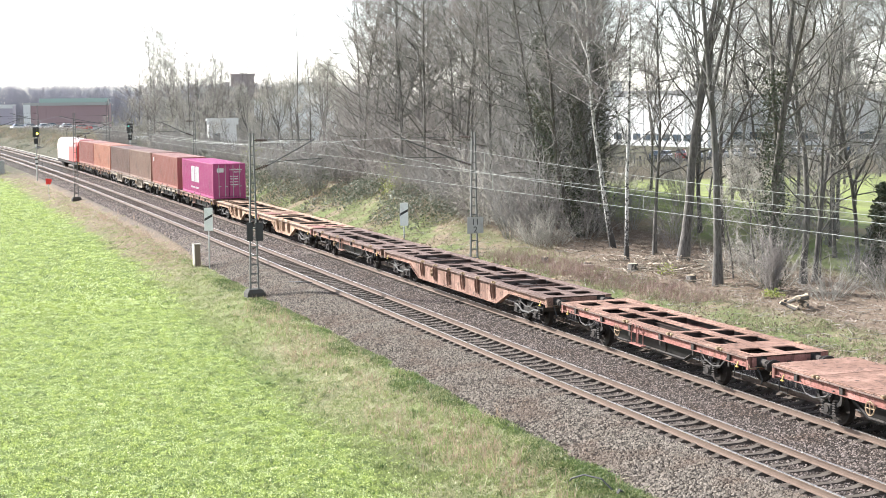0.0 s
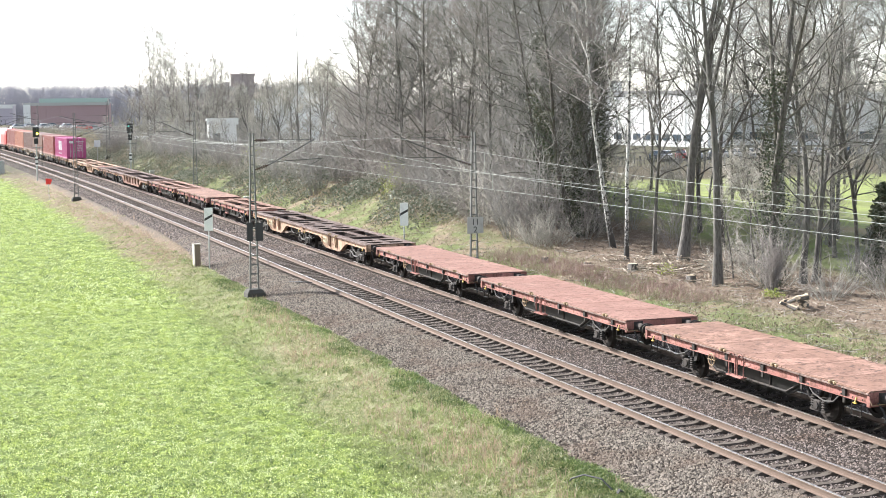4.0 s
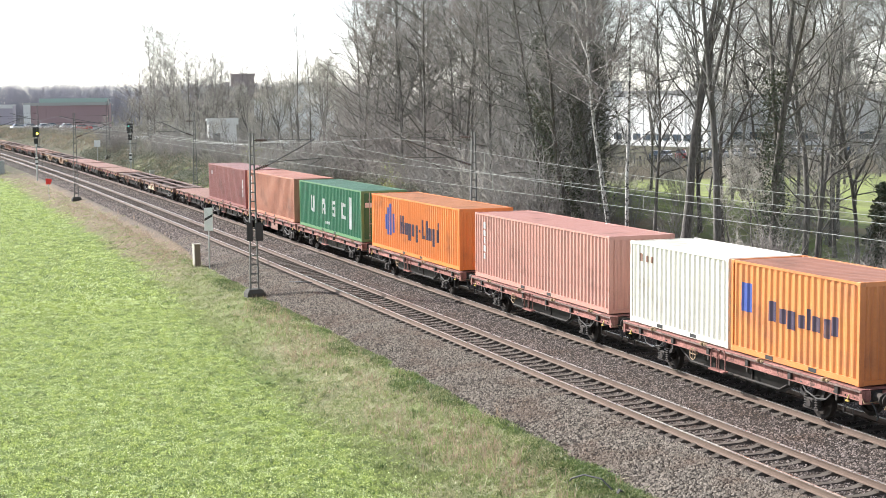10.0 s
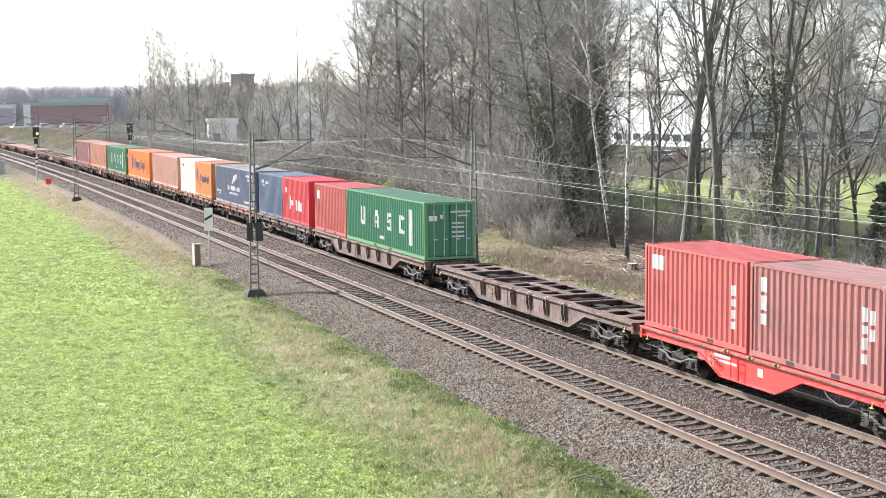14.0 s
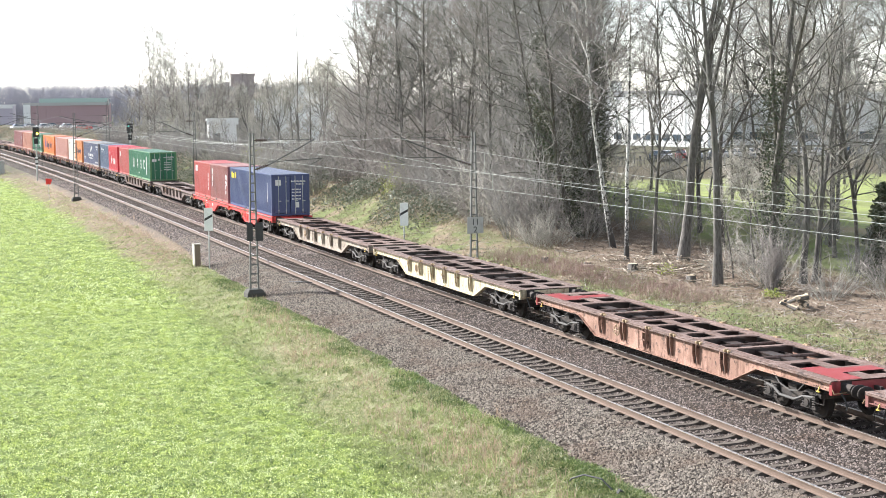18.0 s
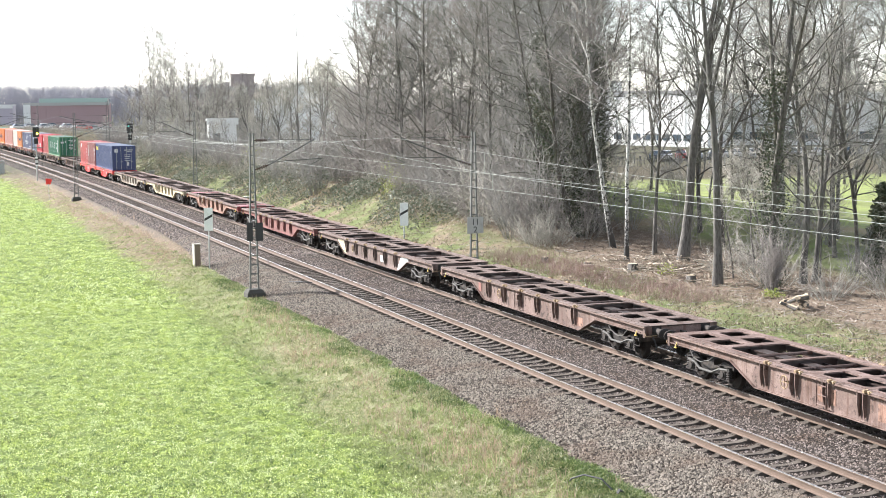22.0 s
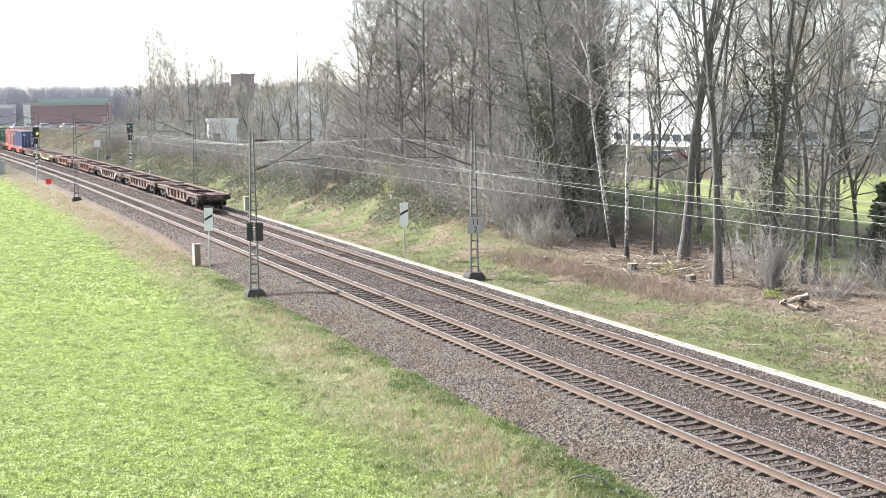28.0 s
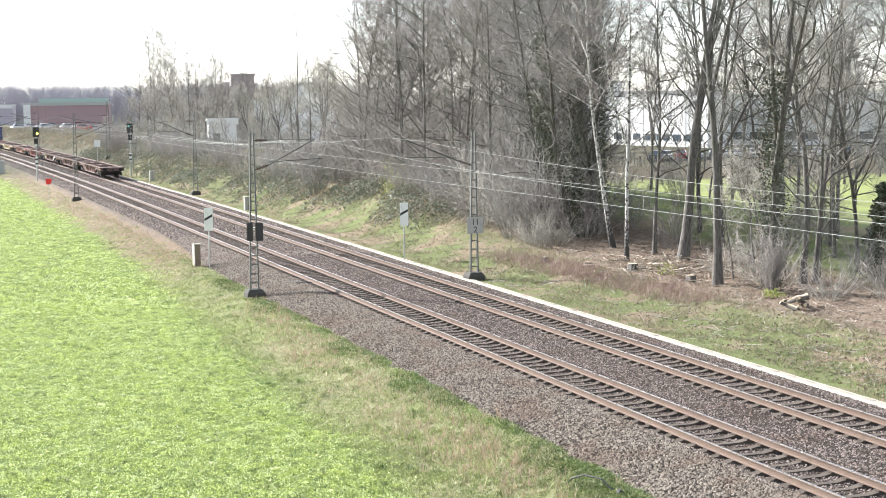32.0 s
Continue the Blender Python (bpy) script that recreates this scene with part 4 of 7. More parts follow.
            if face == "side":
                b = painted(L - 0.24, L / 2 - a - w, L / 2 - a, z, z + h, -hw + 0.012)
            else:
                b.box(-hw + a, -L / 2 - 0.016, z, -hw + a + w, -L / 2 - 0.004, z + h)
            part("marking", b, mat, c)
    MOVERS.append((c, (u0 + u1) / 2, 1.256))
    return c


INK = weathered("marking_white", (0.64, 0.64, 0.63), (0.33, 0.31, 0.29), 0.7, 0.5)
INK_BLUE = weathered("marking_blue", (0.045, 0.08, 0.30), (0.1, 0.08, 0.14), 0.5, 0.5)
INK_DARK = weathered("marking_navy", (0.05, 0.035, 0.07), (0.14, 0.07, 0.05), 0.5, 0.5)
INK_YELLOW = weathered("marking_yellow", (0.75, 0.60, 0.05), (0.4, 0.3, 0.08), 0.3, 0.5)
P = {"maroon": paint("maroon_paint", (0.28, 0.105, 0.10), 0.6), "rust_orange": paint("rust_orange_paint", (0.46, 0.20, 0.135), 0.6), "brown_red": paint("brown_red_paint", (0.31, 0.115, 0.095)),
     "salmon": paint("salmon_red_paint", (0.48, 0.24, 0.195)), "magenta": paint("magenta_paint", (0.37, 0.05, 0.17), 0.35), "green": paint("green_paint", (0.025, 0.145, 0.075), 0.35),
     "orange": paint("orange_paint", (0.69, 0.205, 0.045), 0.5), "cream": paint("cream_paint", (0.66, 0.63, 0.55), 0.35, (0.3, 0.22, 0.15)), "navy": paint("grey_navy_paint", (0.098, 0.105, 0.175), 0.35),
     "steel_blue": paint("steel_blue_paint", (0.085, 0.115, 0.18), 0.4), "red": paint("bright_red_paint", (0.50, 0.04, 0.055), 0.3), "dull_red": paint("dull_red_paint", (0.42, 0.085, 0.08), 0.4),
     "earth": paint("earth_brown_paint", (0.26, 0.155, 0.12), 0.6), "earth_dark": paint("dark_earth_paint", (0.19, 0.11, 0.09), 0.6), "old_orange": paint("old_orange_paint", (0.62, 0.225, 0.07), 0.7, (0.25, 0.10, 0.06)), "blue": paint("blue_paint", (0.05, 0.066, 0.16), 0.3)}
ROOFS = {"grey_navy_paint": paint("chalky_grey_roof", (0.22, 0.22, 0.21), 0.7), "steel_blue_paint": paint("faded_blue_roof", (0.11, 0.135, 0.18), 0.6), "old_orange_paint": paint("rusty_orange_roof", (0.38, 0.17, 0.11), 0.7), "orange_paint": paint("pale_orange_roof", (0.46, 0.19, 0.085), 0.6),
         "green_paint": paint("dusty_green_roof", (0.07, 0.16, 0.10), 0.6), "blue_paint": paint("dusty_blue_roof", (0.13, 0.15, 0.21), 0.5), "brown_red_paint": paint("dusty_red_roof", (0.36, 0.19, 0.155), 0.6), "maroon_paint": paint("dusty_maroon_roof", (0.34, 0.18, 0.16), 0.6)}
FADED = {"pink_red": rusted("faded_red_deck", (0.27, 0.145, 0.115), (0.17, 0.10, 0.08), (0.34, 0.20, 0.16)), "rust": rusted("rusty_brown", (0.155, 0.104, 0.088), (0.05, 0.034, 0.029)), "tan": rusted("tan_primer", (0.36, 0.24, 0.165), (0.14, 0.07, 0.045)),
         "sand": rusted("sand_yellow_primer", (0.52, 0.44, 0.30), (0.18, 0.10, 0.06)), "stone": rusted("grey_primer", (0.31, 0.265, 0.215), (0.10, 0.07, 0.052)), "frame_red": rusted("wagon_red", (0.27, 0.12, 0.10), (0.10, 0.058, 0.048)),
         "bright": paint("bright_wagon_red", (0.66, 0.05, 0.045), 0.2), "umber": rusted("umber_brown", (0.14, 0.10, 0.086), (0.045, 0.032, 0.028)), "dusty": rusted("dusty_rust", (0.25, 0.143, 0.105), (0.075, 0.047, 0.037))}
FADED["dark_red"] = rusted("dark_wagon_red", (0.21, 0.09, 0.08), (0.075, 0.043, 0.037), (0.25, 0.12, 0.10))
# dark rusty steel with the shade inside the wagon painted in
FADED["shaded_rust"] = paint("sooty_brown", (0.05, 0.035, 0.03), 0.5, (0.025, 0.02, 0.018))
# steel with the shade under the wagons put into its colour
FADED["shade_black"] = matt(paint("tarred_steel", (0.016, 0.014, 0.013), 0.4, (0.03, 0.024, 0.02)), 0.15)
F = FADED


# the locomotive
def locomotive(u0, u1):
    L = u0 - u1
    t = thing("electric_locomotive", "red and white electric locomotive hauling the train", "locomotive")
    h = L / 2
    prof = lambda y, s: [(-1.45 * s, y, 1.15), (1.45 * s, y, 1.15), (1.45 * s, y, 2.9), (1.25 * s, y, 3.6), (0.9 * s, y, 3.85), (-0.9 * s, y, 3.85), (-1.25 * s, y, 3.6), (-1.45 * s, y, 2.9)]
    red, pale = paint("loco_red", (0.50, 0.07, 0.06), 0.3), paint("loco_white", (0.58, 0.47, 0.45), 0.4)
    part("rear_body", Build().loft([prof(-h + 0.1, 0.86), prof(-h + 0.9, 1.0), prof(-h + 6.5, 1.0)]), red, t, "red rear half of the body")
    part("front_body", Build().loft([prof(-h + 6.5, 0.998), prof(h - 0.9, 1.0), prof(h - 0.1, 0.86)]), pale, t, "white front half of the body")
    part("underframe", Build().box(-1.35, -h + 0.2, 0.75, 1.35, h - 0.2, 1.16, 0.05), GREASE, t)
    part("windscreen", Build().box(-0.95, -h + 0.05, 2.55, 0.95, -h + 0.42, 3.2, 0.05), glass_like("dark_glass", (0.02, 0.025, 0.03)), t, "dark rear windscreen")
    for s in (-0.9, 0.9):
        part("headlight", Build().rod((s, -h + 0.02, 1.6), (s, -h + 0.25, 1.6), 0.12, sides=10), PALE_STEEL, t)
    for y in (-5.5, 5.5):
        b = Build()
        for s in (-0.5, 0.5):
            b.rod((s, y, 3.85), (s * 0.9, y + 1.2, 4.5), 0.035, sides=6), b.rod((s * 0.9, y + 1.2, 4.5), (s * 0.6, y, 5.35 if y > 0 else 4.55), 0.03, sides=6)
        b.box(-0.9, y - 0.15, 5.3 if y > 0 else 4.5, 0.9, y + 0.15, 5.38 if y > 0 else 4.58)
        part("pantograph", b, GREASE, t)
        part("roof_insulator", Build().rod((0.6, y * 0.6, 3.8), (0.6, y * 0.6, 4.2), 0.08, sides=8), BUSHING, t)
    for e in (-1, 1):
        bogie(t, e * (h - 4.0))
        buffers(t, e * (h - 0.15), e)
    MOVERS.append((t, (u0 + u1) / 2, 0))


locomotive(485.6, 466.7)

RED_FLAT = "faded red two-axle flat wagon with a rusty steel deck"
OPEN_RUST = "rusty brown skeleton container wagon, empty, with bogies"
LOADED = "dull red two-axle container wagon carrying a container"
wagon(466.0, 452.8, "shallow", "open", "axles", F["dusty"], LOADED)
wagon(452.4, 440.0, "shallow", "open", "axles", F["dusty"], LOADED)
wagon(439.7, 427.2, "deep", "open", "bogies", F["stone"], "grey jointed container wagon carrying a container", joint=-1)
wagon(427.0, 414.7, "deep", "open", "bogies", F["stone"], "grey jointed container wagon carrying a container", joint=1)
wagon(414.4, 401.4, "shallow", "open", "axles", F["stone"], LOADED)
wagon(400.2, 386.9, "shallow", "open", "axles", F["dusty"], LOADED)
wagon(385.5, 372.9, "deep", "open", "ends", F["tan"], "pale tan jointed container wagon, empty and weathered", F["tan"], joint=-1)
wagon(372.7, 359.5, "deep", "open", "ends", F["tan"], "pale tan jointed container wagon, empty and weathered", F["tan"], F["frame_red"], joint=1)
wagon(359.0, 346.6, "shallow", "open", "axles", F["dusty"], "rusty two-axle skeleton wagon with truss rods, empty", F["rust"])
wagon(346.0, 326.9, "deep", "open", "bogies", F["dusty"], OPEN_RUST, F["rust"])
wagon(325.6, 313.2, "shallow", "open", "axles", F["frame_red"], "faded red two-axle skeleton wagon, empty", F["dusty"])
wagon(312.0, 299.7, "shallow", "solid", "axles", F["frame_red"], RED_FLAT, F["dusty"])
wagon(298.0, 285.8, "shallow", "open", "axles", F["frame_red"], "faded red two-axle skeleton wagon, empty", F["dusty"])
wagon(284.2, 271.9, "curved", "open", "ends", F["tan"], "rusty jointed wagon with curved tan sides, empty", F["umber"], joint=-1, marks=((1.9, 0.82, 1.4, 0.3, F["sand"]),))
wagon(271.7, 259.3, "curved", "open", "ends", F["tan"], "rusty jointed wagon with curved tan sides, empty", F["umber"], joint=1, marks=((1.6, 0.82, 0.9, 0.3, F["sand"]),))
wagon(257.6, 245.1, "shallow", "solid", "axles", F["frame_red"], RED_FLAT, F["pink_red"])
wagon(243.7, 230.9, "shallow", "solid", "axles", F["frame_red"], RED_FLAT, F["pink_red"])
wagon(229.6, 218.0, "shallow", "solid", "axles", F["frame_red"], RED_FLAT, F["dusty"])
wagon(216.5, 203.8, "shallow", "open", "axles", F["dusty"], "rusty skeleton wagon with truss rods, empty", F["rust"])
wagon(202.4, 186.3, "shallow", "open", "bogies", F["dusty"], OPEN_RUST, F["rust"], marks=((3.2, 0.72, 3.0, 0.34, F["sand"]),))
wagon(184.8, 172.1, "shallow", "solid", "axles", F["frame_red"], RED_FLAT, F["pink_red"])
wagon(171.7, 158.95, "shallow", "open", "ends", F["frame_red"], "dull red jointed container wagon carrying a container", joint=-1)
wagon(158.7, 145.8, "shallow", "open", "ends", F["frame_red"], "dull red jointed container wagon carrying a container", joint=1, marks=((-1.0, 0.72, 1.6, 0.45, F["pink_red"]),))
for a, b in ((145.3, 132.5), (131.3, 118.5), (117.3, 104.5), (103.6, 90.8), (89.8, 76.9)):
    wagon(a, b, "shallow", "open", "axles", F["frame_red"], LOADED)
wagon(75.9, 63.0, "shallow", "open", "bogies", F["umber"], "dark brown container wagon carrying two short containers")
wagon(62.3, 43.3, "deep", "open", "bogies", F["umber"], "dark brown container wagon with deep side sills, loaded", F["umber"])
wagon(41.8, 23.3, "deep", "open", "bogies", F["umber"], "dark brown skeleton container wagon, empty, with bogies", F["umber"], bracket=F["tan"])
wagon(22.8, 10.15, "deep", "open", "ends", F["bright"], "bright red jointed container wagon carrying two containers", joint=-1, marks=((2.6, 0.9, 0.45, 0.35, P["dull_red"]), (1.4, 1.0, 0.9, 0.08, INK), (1.2, 0.86, 1.2, 0.06, INK), (-0.6, 0.85, 0.25, 0.22, INK)))
wagon(9.9, -2.9, "deep", "open", "ends", F["bright"], "bright red jointed container wagon carrying a blue container", joint=1, marks=((0.9, 1.0, 0.9, 0.08, INK), (-1.5, 0.85, 0.25, 0.22, INK)))
wagon(-4.4, -23.1, "deep", "open", "bogies", F["stone"], "grey skeleton container wagon with rusty deck, empty", F["rust"])
wagon(-23.9, -42.3, "deep", "open", "bogies", F["sand"], "sand-yellow skeleton container wagon with rusty deck, empty", F["umber"])
wagon(-43.8, -62.4, "deep", "open", "bogies", F["dusty"], "rusty skeleton container wagon with bright red ends, empty", F["rust"], paint("end_red", (0.27, 0.04, 0.042), 0.7))
wagon(-63.8, -82.2, "deep", "open", "bogies", F["dark_red"], "faded red skeleton container wagon, empty, with bogies", F["rust"])
wagon(-83.3, -102.0, "deep", "open", "bogies", F["umber"], "dark brown skeleton wagon with white side patches, empty", F["umber"], patches=((1, F["sand"]), (-1, WHITE)), marks=((-1.8, 0.75, 0.5, 0.3, WHITE), (2.5, 0.7, 0.4, 0.25, WHITE)))
wagon(-103.1, -121.8, "deep", "open", "bogies", F["rust"], OPEN_RUST, F["umber"], marks=((5.0, 0.85, 0.3, 0.35, F["frame_red"]), (-4.2, 0.7, 0.9, 0.3, F["dusty"])))
wagon(-123.3, -141.4, "deep", "open", "bogies", F["rust"], "rusty brown skeleton container wagon, last of the train", F["rust"], marks=((-2.0, 0.78, 1.3, 0.42, F["dusty"]), (0.8, 0.8, 0.8, 0.4, F["dusty"])))

WING = " " + " ".join("%.2f,%.2f,0.09,%.2f" % (5.35 + 0.22 * k + 0.09 * i, 1.38 + 0.17 * k + (0.42 - 0.05 * k) * (i / 16.0) ** 0.8, 0.11) for k in range(4) for i in range(18 - 2 * k))
TAGS_REAR = "1.25,2.1,0.95,0.1 1.6,1.93,0.5,0.08 1.3,1.6,0.6,0.08 1.3,1.42,0.6,0.08 1.3,1.2,0.6,0.08 1.3,1.0,0.6,0.08"
container(465.1, 452.9, P["brown_red"], "brownish red corrugated steel container, forty foot")
container(452.4, 440.2, P["rust_orange"], "rusty orange corrugated steel container, forty foot")
container(439.5, 427.3, P["earth_dark"], "dark brown corrugated steel container, forty foot")
container(427.0, 414.8, P["earth"], "earth-brown corrugated steel container, forty foot")
container(413.9, 401.7, P["brown_red"], "brownish red corrugated steel container, forty foot", marks=(("side", "0.5,1.9,0.5,0.35", INK),))
container(399.4, 387.2, P["magenta"], "magenta corrugated container with white lettering shapes", True, (("side", "3.7,0.95,1.3,1.2 5.2,0.95,0.35,1.2 5.75,0.95,0.95,1.2 3.6,0.45,1.5,0.14 5.3,0.45,1.2,0.14", INK), ("rear", TAGS_REAR + " 0.3,1.95,0.5,0.3", INK)))
container(171.5, 159.3, P["maroon"], "dark red corrugated steel container, weathered, forty foot", marks=(("side", "0.9,1.85,0.25,0.3 11.2,0.7,0.22,0.5 11.2,1.3,0.22,0.6", INK),))
container(158.5, 146.3, P["rust_orange"], "rusty orange corrugated container with white side lettering", marks=(("side", "0.85,2.0,0.26,0.26 0.85,1.7,0.26,0.22 0.88,1.4,0.22,0.24 0.85,1.08,0.26,0.24 0.85,0.78,0.24,0.22", INK),))
for a in (145.0, 55.75):
    container(a, a - 12.2, P["green"], "green corrugated container with large white letter shapes", True, (("side", "2.5,1.0,0.22,0.85 2.95,1.0,0.22,0.85 2.6,0.95,0.5,0.2 4.75,0.95,0.18,0.6 5.2,0.95,0.18,0.6 4.85,1.5,0.45,0.3 4.8,1.15,0.5,0.15 6.7,0.95,0.7,0.2 6.7,1.3,0.7,0.2 6.7,1.6,0.7,0.2 6.7,1.45,0.2,0.3 7.2,1.1,0.2,0.3 8.6,0.95,0.25,0.85 8.8,0.95,0.55,0.2 8.8,1.6,0.55,0.2 10.0,0.5,0.42,1.65 5.4,0.45,0.9,0.16", INK), ("rear", TAGS_REAR + " 0.2,1.75,0.4,0.24 0.75,1.85,0.14,0.18", INK)), paint("green_frame", (0.10, 0.22, 0.10), 0.3))
container(131.0, 118.8, P["orange"], "bright orange corrugated container with blue and navy lettering shapes", marks=(("side", "2.35,0.75,0.3,1.3 2.75,0.75,0.3,1.5 3.15,0.9,0.25,0.9 2.1,1.0,0.3,0.7", INK_BLUE), ("side", "4.3,0.95,0.18,0.85 4.66,0.95,0.18,0.85 4.45,1.3,0.24,0.18 4.98,0.95,0.38,0.55 5.48,0.72,0.38,0.78 5.98,0.95,0.38,0.55 6.48,0.72,0.38,0.78 6.96,1.2,0.26,0.13 7.34,0.95,0.2,0.85 7.5,0.95,0.3,0.16 7.92,0.95,0.2,0.85 8.24,0.95,0.4,0.55 8.74,0.72,0.38,0.78 9.24,0.95,0.4,0.55 9.46,0.95,0.2,0.85", INK_DARK)))
container(117.0, 104.8, P["salmon"], "faded salmon red corrugated container, forty foot", marks=(("side", "0.85,2.0,0.26,0.26 0.85,1.7,0.26,0.22 0.88,1.4,0.22,0.24 0.85,1.08,0.26,0.24 0.85,0.78,0.24,0.22", INK),))
container(103.3, 97.24, P["cream"], "cream white corrugated container, twenty foot, rust stained", marks=(("side", "0.6,2.0,0.25,0.25 1.0,2.0,0.18,0.2 1.3,2.0,0.18,0.2", F["dusty"]),))
container(97.1, 91.04, P["old_orange"], "orange corrugated container with navy lettering shapes, twenty foot", marks=(("side", "0.55,1.2,0.55,0.8", INK_BLUE), ("side", "1.9,1.1,0.4,0.55 2.4,1.1,0.35,0.4 2.85,1.0,0.35,0.5 3.3,1.1,0.3,0.35 3.75,1.1,0.12,0.55 4.0,1.1,0.35,0.4 4.45,1.0,0.3,0.5 4.85,1.1,0.3,0.5", INK_DARK)))
container(89.4, 77.2, P["navy"], "dark grey-blue container with white wing emblem shapes", marks=(("side", "4.1,1.0,3.9,0.32 4.5,0.72,2.8,0.16 0.5,0.72,1.3,0.16 0.9,0.55,0.7,0.12" + WING + " 9.8,2.1,1.9,0.16 10.3,1.85,0.6,0.12 9.3,0.35,2.2,0.14", INK),), frame_mat=paint("chipped_navy_frame", (0.24, 0.20, 0.19), 0.8))
container(75.6, 69.54, P["steel_blue"], "steel blue corrugated container, twenty foot", marks=(("side", "0.6,1.95,0.8,0.25 1.6,1.95,0.9,0.18 0.9,1.78,0.8,0.1", INK),))
container(69.4, 63.34, P["red"], "bright red corrugated container with white letter shapes", True, (("side", "0.6,1.7,0.35,0.3 1.7,0.75,0.22,0.8 1.95,1.0,0.45,0.3 3.1,0.75,0.35,0.6 3.6,0.75,0.25,0.6 4.0,0.75,0.45,0.5", INK),))
container(62.0, 55.94, P["dull_red"], "dull red corrugated container, twenty foot", marks=(("side", "0.35,1.75,0.55,0.45", INK),))
container(22.65, 16.59, P["dull_red"], "dull red corrugated container, twenty foot", marks=(("side", "0.5,1.85,0.7,0.45 5.2,0.6,0.2,0.22 5.2,0.9,0.2,0.25 5.2,1.25,0.2,0.2 5.2,1.55,0.2,0.3", INK),))
container(16.45, 10.39, P["maroon"], "dark red corrugated container with white side lettering", marks=(("side", "0.55,1.85,0.28,0.4 0.55,1.35,0.28,0.4 0.55,0.95,0.28,0.3 5.1,0.6,0.2,0.25 5.1,0.95,0.2,0.3 5.1,1.35,0.2,0.2 5.1,1.65,0.2,0.35 5.45,1.2,0.15,0.3 5.45,1.6,0.15,0.35", INK),))
container(9.6, -2.6, P["blue"], "deep blue corrugated container, forty foot, clean", True, (("side", "0.5,1.9,1.5,0.4", INK_YELLOW), ("side", "11.0,0.8,0.1,1.2", INK), ("rear", TAGS_REAR + " 0.25,1.9,0.35,0.35 1.5,0.5,0.25,0.35", INK)))

# ---- masts, wires, signals and signs along the line ----
def stagger(y):
    """The wires swing from side to side of the track between the masts."""
    return float(np.interp(y, (-5.0, 68.0, 141.5, 214.0, 286.0, 360.0), (0.9, -0.72, 0.3, -0.4, 0.3, -0.3)))


def mast(x, y, top, arm=0, wide=1.0, label="grey lattice steel catenary mast on a concrete foot"):
    """A flat lattice mast; arm: +1 or -1, the way its bracket reaches over the track."""
    z0 = float(ground_z(x, y)) - 0.25
    m = thing("catenary_mast", label, "catenary mast", "catenary masts", at=pose(x, y, 0))
    part("foundation", Build().loft([[(-s, -s, z), (s, -s, z), (s, s, z), (-s, s, z)] for s, z in ((0.42, z0 - 0.5), (0.42, z0 + 0.45), (0.30, z0 + 0.62))]), FOOT, m, "dark mossy concrete foot")
    zb = z0 + 0.6
    half = lambda z: wide * (0.19 - 0.115 * (z - zb) / (top - zb))
    for s in (-1, 1):
        b = Build().loft([[(s * half(z) - 0.03, -0.07, z), (s * half(z) + 0.03, -0.07, z), (s * half(z) + 0.03, 0.07, z), (s * half(z) - 0.03, 0.07, z)] for z in (zb, top)])
        part("channel", b, GALV, m)
    z, k = zb + 0.3, 0
    while z < top - 0.3:
        part("batten", Build().box(-half(z), -0.06, z - 0.025, half(z), -0.05, z + 0.025).box(-half(z), 0.05, z - 0.025, half(z), 0.06, z + 0.025), GALV, m)
        z += 0.42
    if arm:
        r = abs(X_NEAR + float(drift(y)) - x) if arm > 0 else abs(X_FAR + float(drift(y)) - x)
        r += arm * stagger(y)
        tip = (arm * r, 0, 6.62)
        part("cantilever_tube", Build().rod((arm * 0.75, 0, 5.45), tip, 0.032, sides=8), GALV, m)
        part("stay_tube", Build().rod((arm * 0.7, 0, 6.62), (arm * (r - 0.2), 0, 6.6), 0.014, sides=6), GALV, m)
        part("registration_tube", Build().rod((arm * 0.75, 0, 5.6), (arm * (r + 0.35), 0, 5.72), 0.02, sides=6).rod((arm * (r + 0.3), 0, 5.7), (arm * (r - 0.25), 0, 5.42), 0.014, sides=6), GALV, m)
        for a, c in (((arm * 0.12, 0, 5.26), (arm * 0.78, 0, 5.47)), ((arm * 0.1, 0, 6.6), (arm * 0.72, 0, 6.62))):
            ins = Build().rod(a, c, 0.03, sides=8)
            for i in range(5):
                p = Vector(a).lerp(Vector(c), 0.2 + 0.15 * i)
                d = (Vector(c) - Vector(a)).normalized()
                ins.rod(p - d * 0.02, p + d * 0.02, 0.075, sides=10)
            part("insulator", ins, BUSHING, m)
    return m


L1 = mast(15.55, 68.1, 6.95, 1)
R1 = mast(26.35, 67.8, 6.85, -1)
mast(15.85, 141.6, 7.5, 1)
mast(26.75, 141.0, 7.5, -1)
mast(28.5, 214.0, 8.6, -1, 1.5, "tall grey lattice steel catenary mast")
mast(13.6, 214.0, 7.1, 1, 1.0, "tall grey lattice steel catenary mast")
mast(25.5, 286.0, 8.0, -1)
mast(11.0, 286.0, 8.0, 1)

# dark boards on the mast over the field side, number board on the other
part("board", Build().box(-0.34, -0.16, 2.0, -0.06, -0.12, 2.85, 0.01).box(0.06, -0.16, 1.98, 0.42, -0.12, 2.83, 0.01), BLACK, L1, "dark board seen from behind")
plate = part("number_board", Build().box(-0.42, -0.2, 1.95, 0.42, -0.17, 2.75, 0.01), weathered("grey_board", (0.36, 0.35, 0.33), (0.16, 0.15, 0.13), 0.5, 0.6), R1, "grey kilometre board")
